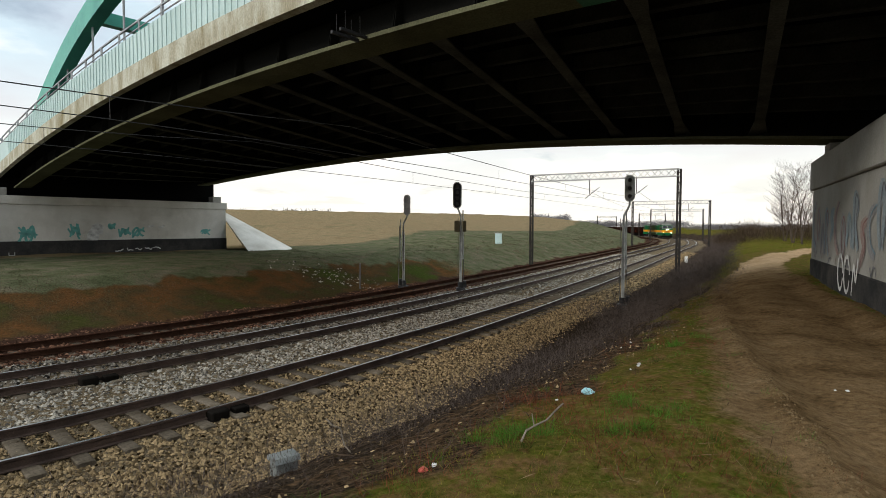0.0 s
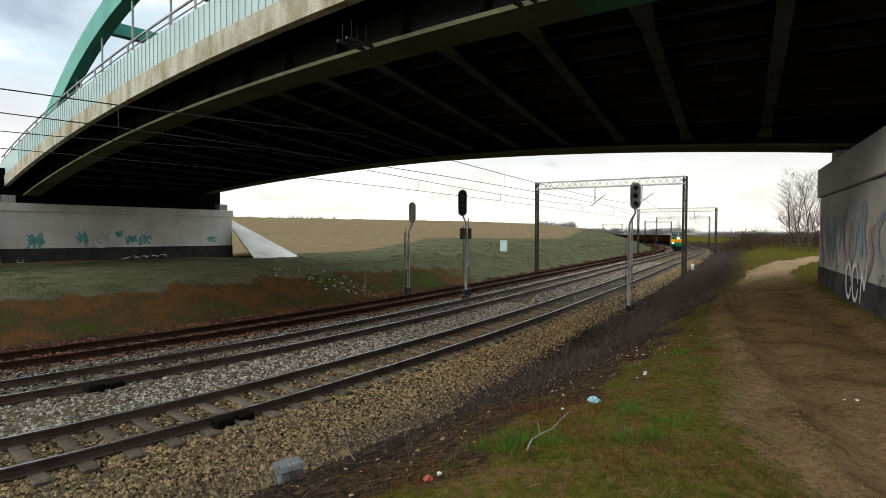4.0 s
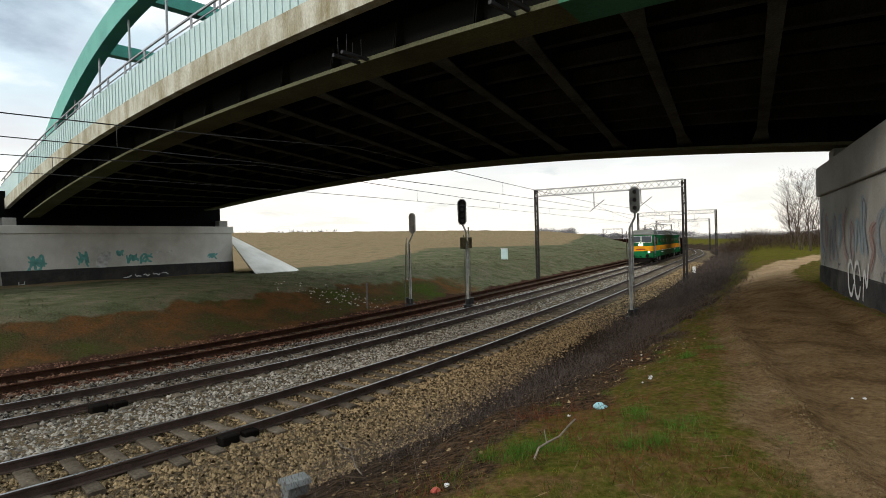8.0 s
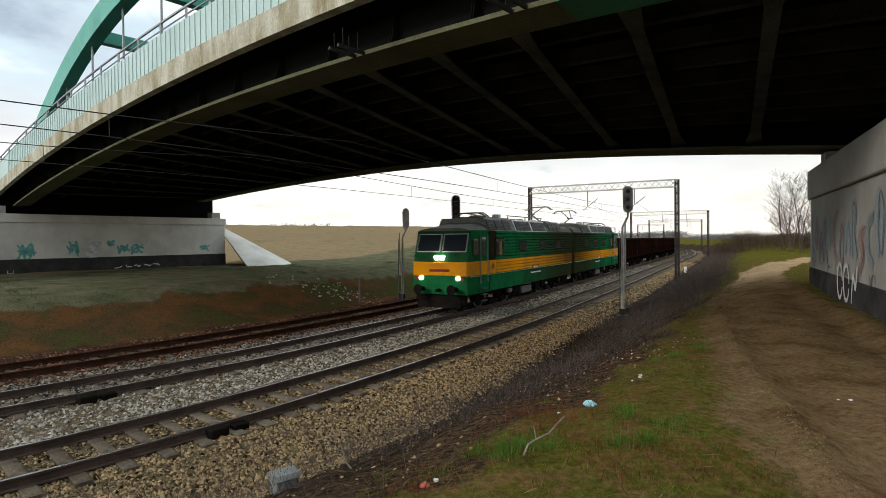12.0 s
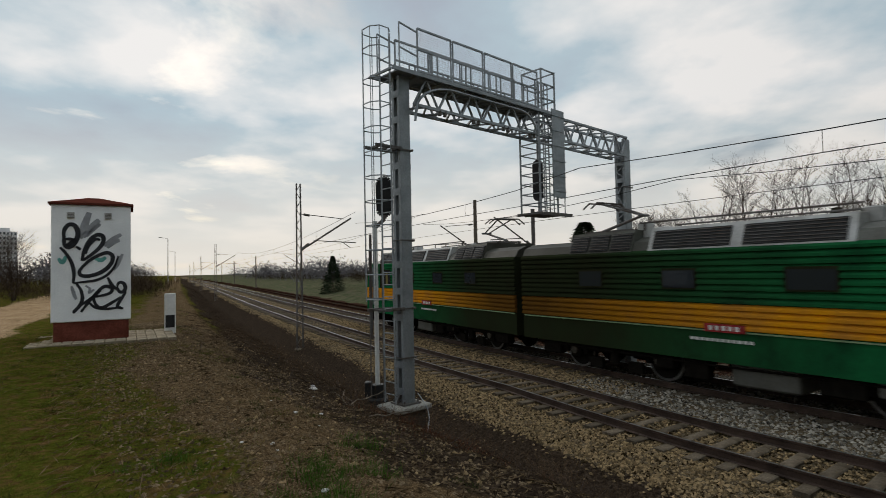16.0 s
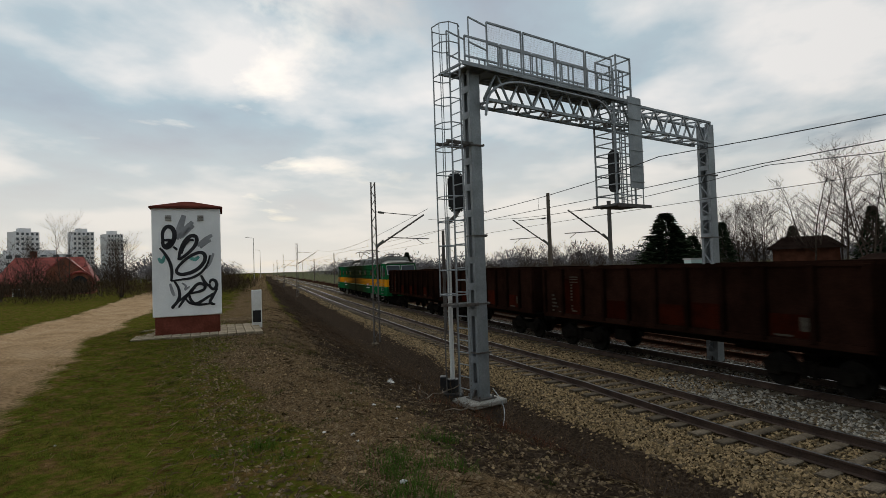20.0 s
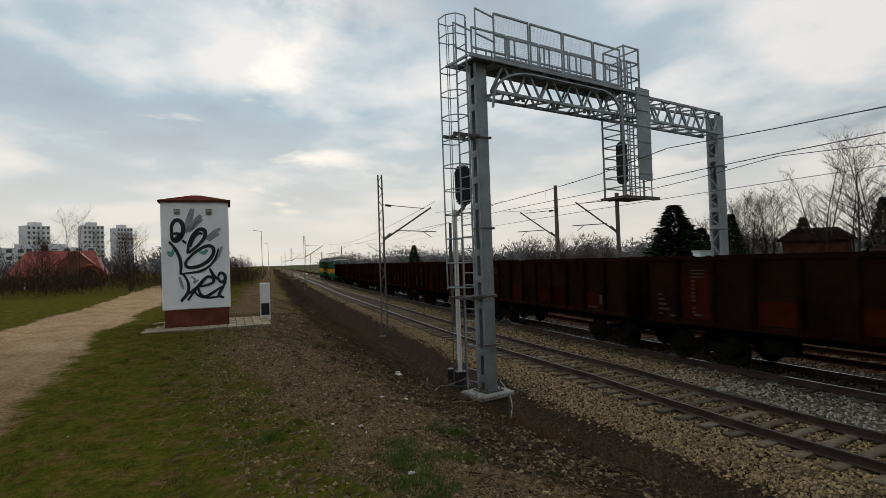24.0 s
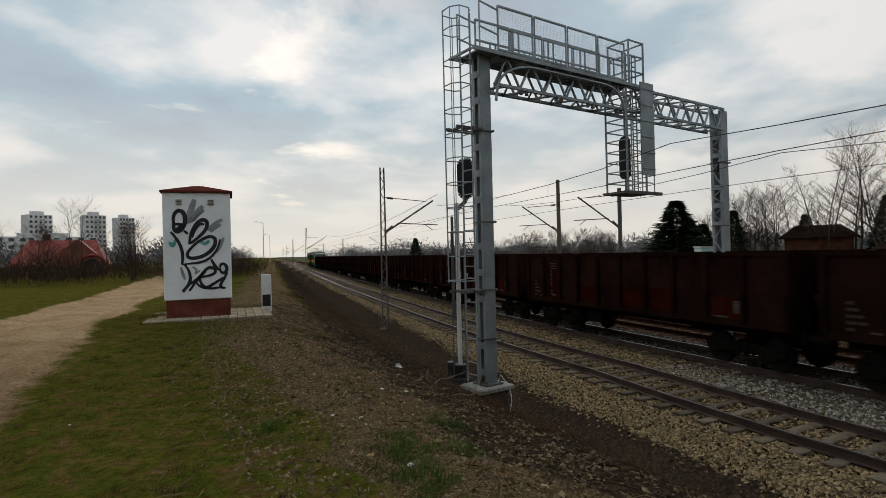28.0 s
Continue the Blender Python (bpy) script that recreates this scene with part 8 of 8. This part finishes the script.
bits = scatter(150, 168, -11.4, -7.6, 9000, 73)
ground_litter("fallen_stalks", "broken straw and twigs over the bare strip", bits[near_path(bits[:, 0], bits[:, 1]) > 1.7], 0.15, 0.006, M_STRAW, 74)
patch = np.vstack([np.array(c) + rs.normal(0, w, (n, 2)) for c, w, n in (((1.2, 4.7), 0.45, 60), ((0.9, 5.5), 0.35, 30), ((1.9, 3.6), 0.4, 25), ((-0.1, 3.9), 0.3, 14), ((3.3, 8.6), 0.5, 30), ((-7.2, -0.9), 0.6, 40), ((-9.5, -0.6), 0.8, 50))])
twig_stuff("dead_weeds", "rust-red dead weeds at the top of the slope", np.column_stack([patch, np.full(len(patch), 0.2), rs.uniform(0.06, 0.2, len(patch))]), M_REDWEED, 16, 0.010, 1.6)
stalks = np.vstack([np.array(c) + rs.normal(0, 0.5, (9, 2)) for c in ((0.4, 5.4), (1.6, 6.6), (2.3, 7.6), (3.2, 9.4), (4.4, 11.0), (-0.8, 5.0), (-6.6, -1.4), (-8.6, -1.8), (-10.8, -2.2), (-12.4, -2.9))])
twig_stuff("dead_weeds", "tall dry stalks at the edge of the slope", np.column_stack([stalks, np.full(len(stalks), 0.15), rs.uniform(0.12, 0.4, len(stalks))]), M_SLOPELITTER, 5, 0.005, 0.8)
slope = np.vstack([scatter(95, 185, -8.4, -3.8, 3600, 14), scatter(185, 240, -8.4, -3.8, 1500, 15)])
twig_stuff("dead_grass", "dead stalks and litter on the slope", np.column_stack([slope, np.full(len(slope), 0.25), rs.uniform(0.03, 0.13, len(slope))]), M_SLOPELITTER, 12, 0.009, 2.0)
M_BANKGRASS = island_mat("dull_rough_grass", (0.030, 0.036, 0.016), (0.105, 0.100, 0.055), 0.95)
bank = scatter(150, 300, 11.0, 26, 5200, 16)
bank = patchy(bank, 0.35, 51, -0.2)
twig_stuff("grass", "rough green grass on the far bank", np.column_stack([bank, np.full(len(bank), 0.4), rs.uniform(0.06, 0.2, len(bank))]), M_BANKGRASS, 14, 0.03, 1.1)
bank = scatter(60, 150, 12.0, 30, 3000, 17)
twig_stuff("grass", "rough grass beyond the disused track", np.column_stack([bank, np.full(len(bank), 0.4), rs.uniform(0.06, 0.18, len(bank))]), M_BANKGRASS, 12, 0.03, 1.1)
M_FRESH = island_mat("fresh_grass_blades", (0.030, 0.085, 0.010), (0.085, 0.16, 0.025), 0.9)
tufts = np.array([(-4.0, -1.25), (-4.3, -1.5), (-3.6, -0.95), (-4.67, -2.76), (-4.4, -1.15), (1.63, 4.34), (1.65, 4.89), (0.68, 4.55), (3.6, 8.2), (0.55, 4.4), (-5.3, -1.4)])
twig_stuff("grass", "thick fresh grass tufts at the slope's edge", np.column_stack([np.repeat(tufts, 6, 0) + rs.normal(0, 0.2, (len(tufts) * 6, 2)), np.full(len(tufts) * 6, 0.13), rs.uniform(0.07, 0.16, len(tufts) * 6)]), M_FRESH, 80, 0.011, 1.0)


clump = scatter(168, 186, -12.8, -8.0, 420, 81)
clump = clump[near_path(clump[:, 0], clump[:, 1]) > 1.3]
twig_stuff("weeds", "low fresh weeds dotted over the verge", np.column_stack([clump, np.full(len(clump), 0.09), rs.uniform(0.03, 0.07, len(clump))]), M_FRESH, 40, 0.014, 1.8)


canes = scatter(150, 172, -8.9, -5.0, 260, 83)
twig_stuff("brambles", "arching bare bramble canes down the slope", np.column_stack([canes, np.full(len(canes), 0.4), rs.uniform(0.15, 0.5, len(canes))]), M_HAZEBRUSH, 7, 0.005, 1.5)
canes = scatter(170, 196, -8.4, -4.4, 300, 84)
twig_stuff("brambles", "bare bramble canes beside the verge", np.column_stack([canes, np.full(len(canes), 0.4), rs.uniform(0.15, 0.55, len(canes))]), M_HAZEBRUSH, 8, 0.005, 1.5)


def stones(name, label, xy, size, material, lift=0.0, seed=1):
    """Broken stone: jittered octahedra lying on the ground."""
    r = np.random.RandomState(seed)
    n = len(xy)
    z = ground_z(xy[:, 0], xy[:, 1]) + lift
    base = np.array([(1, 0, 0), (0, 1, 0), (-1, 0, 0), (0, -1, 0), (0, 0, 1), (0, 0, -1)], float)
    tri = np.array([(0, 1, 4), (1, 2, 4), (2, 3, 4), (3, 0, 4), (1, 0, 5), (2, 1, 5), (3, 2, 5), (0, 3, 5)])
    s = size * r.uniform(0.55, 1.35, n)
    a = r.uniform(0, 6.2832, n)
    P = base[None] * s[:, None, None] * r.uniform(0.6, 1.25, (n, 6, 3)) + r.normal(0, 0.16, (n, 6, 3)) * s[:, None, None]
    c, sn = np.cos(a)[:, None], np.sin(a)[:, None]
    X, Y = P[..., 0] * c - P[..., 1] * sn, P[..., 0] * sn + P[..., 1] * c
    V = np.stack([X + xy[:, 0:1], Y + xy[:, 1:2], P[..., 2] * 0.8 + z[:, None]], -1)
    F = (tri[None] + (np.arange(n) * 6)[:, None, None]).reshape(-1, 3)
    me = bpy.data.meshes.new(name)
    me.from_pydata(V.reshape(-1, 3).tolist(), [], F.tolist())
    me.materials.append(material)
    return tagged(new(name, me), label, "gravel", kind="stuff")


def bed(s0, s1, d0, d1, n, seed):
    """Places strewn over the bed, following the sway of the tracks."""
    r = np.random.RandomState(seed)
    ss, dd = r.uniform(s0, s1, n), r.uniform(d0, d1, n)
    dd = dd + np.where(dd > -2.5, sway(ss, dd), 0)
    nx, ny = np.interp(ss, ARC, NOR[:, 0]), np.interp(ss, ARC, NOR[:, 1])
    k = np.hypot(nx, ny)
    return np.column_stack([np.interp(ss, ARC, AXIS[:, 0]) + nx / k * dd, np.interp(ss, ARC, AXIS[:, 1]) + ny / k * dd])


def within_shoulder(xy):
    d, s = off_line(xy[:, 0], xy[:, 1])
    return xy[d > shoulder(s) - 0.15 + rs.normal(0, 0.12, len(d))]


stones("ballast", "tan broken-stone ballast beside the near track", within_shoulder(np.vstack([bed(122, 150, -4.3, -0.75, 16000, 21), bed(150, 192, -4.3, -0.75, 62000, 20)])), 0.038, M_STONE, 0.0, 1)
stones("ballast", "tan broken-stone ballast between the rails of the near track", bed(125, 190, -0.7, 0.7, 17000, 22), 0.034, M_STONE, 0.025, 2)
stones("ballast", "tan broken-stone ballast behind the near track", bed(115, 192, 0.75, 1.5, 5000, 28), 0.042, M_STONE, 0.0, 8)
stones("ballast", "tan broken-stone ballast between the tracks by the gantry", bed(122, 159, 1.4, 3.3, 11000, 33), 0.045, M_STONE, 0.0, 31)
stones("ballast", "pale grey broken-stone ballast between the tracks", bed(157, 192, 1.4, 3.3, 12000, 23), 0.045, M_STONE_GREY, 0.0, 3)
stones("ballast", "pale grey broken stone in and behind the middle track", bed(128, 192, 3.3, 6.3, 20000, 29), 0.045, M_STONE_SHADE, 0.03, 9)
stones("ballast", "brown dirty stones round the disused track", bed(140, 196, 6.4, 10.6, 16000, 24), 0.05, M_STONE_RUST, 0.0, 4)
stones("ballast", "broken-stone ballast farther along the line", bed(70, 120, -2.2, 2.0, 6000, 25), 0.055, M_STONE, 0.0, 5)
stones("ballast", "grey broken-stone ballast along the curve", bed(190, 240, -0.8, 6.2, 9000, 26), 0.060, M_STONE_GREY, 0.0, 6)
M_STRIP = island_mat("brown_grit", (0.04, 0.026, 0.014), (0.27, 0.20, 0.125))
loose = np.vstack([scatter(120, 150, -10.6, -8.2, 1500, 27), scatter(148, 167.5, -10.9, -7.6, 15000, 28)])
stones("loose_gravel", "loose stones scattered over the bare strip", keep_off_path(loose, 1.9), 0.020, M_STRIP, 0.0, 7)
k_ = np.random.RandomState(5)
rim = np.array([p for p in PATH if 2.0 < p[1] < 12 and p[0] > 1.5])
a_, b_ = rim[:-1], rim[1:]
t_ = (b_ - a_) / np.linalg.norm(b_ - a_, axis=1)[:, None]
pick = k_.randint(0, len(a_), 900)
clods = a_[pick] + (b_ - a_)[pick] * k_.uniform(0, 1, (900, 1)) + np.column_stack([-t_[pick, 1], t_[pick, 0]]) * k_.normal(1.25, 0.06, (900, 1))
M_CLOD = island_mat("dry_soil_clods", (0.07, 0.045, 0.021), (0.15, 0.105, 0.056))
stones("soil_clods", "crumbled soil along the edge of the wheel rut", clods, 0.011, M_CLOD, 0.0, 44)
stones("ballast", "tan broken-stone ballast along the outside of the curve", within_shoulder(bed(190, 250, -2.8, -0.75, 10000, 39)), 0.055, M_STONE, 0.0, 13)
pebble = scatter(148, 168, -10.6, -6.4, 1100, 38)
stones("loose_gravel", "larger pale stones lying on the bare strip", keep_off_path(pebble, 1.9), 0.030, M_STONE, 0.0, 14)
loose = scatter(140, 178, -8.6, -3.2, 3000, 37)
stones("loose_gravel", "loose stones scattered down the slope", loose, 0.022, M_STONE, 0.0, 10)
debris = np.array((-6.2, 32.5)) + np.random.RandomState(8).normal(0, 1, (160, 2)) * np.array((1.7, 0.9))
stones("rubble", "pale rubble on the far bank", debris, 0.07, M_STONE_GREY, 0.0, 12)


# ---- litter ----
def litter(x, y, size, material, label, seed):
    r = random.Random(seed)
    bm = bmesh.new()
    bmesh.ops.create_icosphere(bm, subdivisions=2, radius=size)
    for v in bm.verts:
        v.co = Vector((v.co.x * r.uniform(0.7, 1.3), v.co.y * r.uniform(0.6, 1.2), v.co.z * r.uniform(0.35, 0.7)))
    ob = new("litter", mesh_of("litter", bm, material))
    ob.matrix_basis = pose(x, y, gz(x, y) + size * 0.3, 0, 0, r.uniform(0, 360))
    tagged(ob, label, "litter", group="litter")


M_BAGBLUE = mat("pale_blue_plastic", (0.30, 0.55, 0.58), 0.35, 0, 0.15, 4, 20, 0.1)
M_PAPER = mat("weathered_paper", (0.62, 0.60, 0.57), 0.8, 0, 0.15, 4, 20, 0.1)
litter(1.55, 5.53, 0.07, M_BAGBLUE, "crumpled pale blue plastic bag on the slope", 1)
for i, (x, y) in enumerate(((3.1, 9.1), (3.4, 9.5), (2.5, 6.7), (2.6, 6.95), (2.35, 6.55), (1.2, 5.4), (-8.7, -2.9), (-6.6, -2.43), (-7.5, -3.1), (-4.87, -1.96), (-5.1, -2.1), (-4.03, -1.26), (-4.5, -5.0), (-5.2, -2.45), (-10.4, -3.1), (-14.3, -4.9), (4.23, 5.7), (4.3, 5.62), (-0.02, 3.95), (-6.9, -2.2), (-6.2, -2.0))):
    litter(x, y, 0.014 + 0.005 * (i % 4), M_PAPER, "scrap of pale paper lying in the weeds", 10 + i)
litter(-0.1, 3.89, 0.04, mat("faded_red_plastic", (0.35, 0.06, 0.04), 0.5, 0, 0.15), "crumpled red wrapper in the weeds", 55)


def stick(x, y, length, turn, label):
    V, F = [], []
    r = random.Random(int(x * 10))
    p = Vector((0, 0, 0.05))
    for i in range(5):
        q = p + Vector((length / 5, r.uniform(-0.05, 0.05), r.uniform(-0.02, 0.05)))
        limb(V, F, p, q, 0.009, 0.007, 5)
        if i == 2:
            limb(V, F, p, p + Vector((0.15, 0.10, 0.04)), 0.006, 0.003, 4)
        p = q
    ob = new("dead_branch", raw_mesh("dead_branch", V, F, M_STICK, True))
    ob.matrix_basis = pose(x, y, gz(x, y), 0, 0, turn)
    tagged(ob, label, "branch", group="dead branches")


M_STICK = mat("grey_dead_wood", (0.22, 0.18, 0.14), 0.9, 0, 0.2)
stick(0.62, 3.95, 0.62, 52, "bare dead branch lying in the grass")
stick(-0.9, 5.6, 0.9, 120, "thin dead branch lying on the slope")
stick(-9.3, -2.5, 1.2, 200, "pale dead branch lying on the slope")
stick(-10.2, -2.6, 0.9, 215, "pale dead branch beside the gantry")
stick(-8.4, -2.2, 0.8, 150, "pale dead branch lying on the slope")
stick(-11.3, -3.2, 0.7, 250, "pale dead branch beside the gantry")
stick(-7.4, -1.7, 0.6, 95, "thin dead branch lying on the slope")
litter(-9.6, -3.2, 0.075, M_PAPER, "crumpled white plastic sheet on the slope", 91)
litter(-10.8, -3.6, 0.05, M_PAPER, "crumpled white plastic sheet on the slope", 92)


motions()
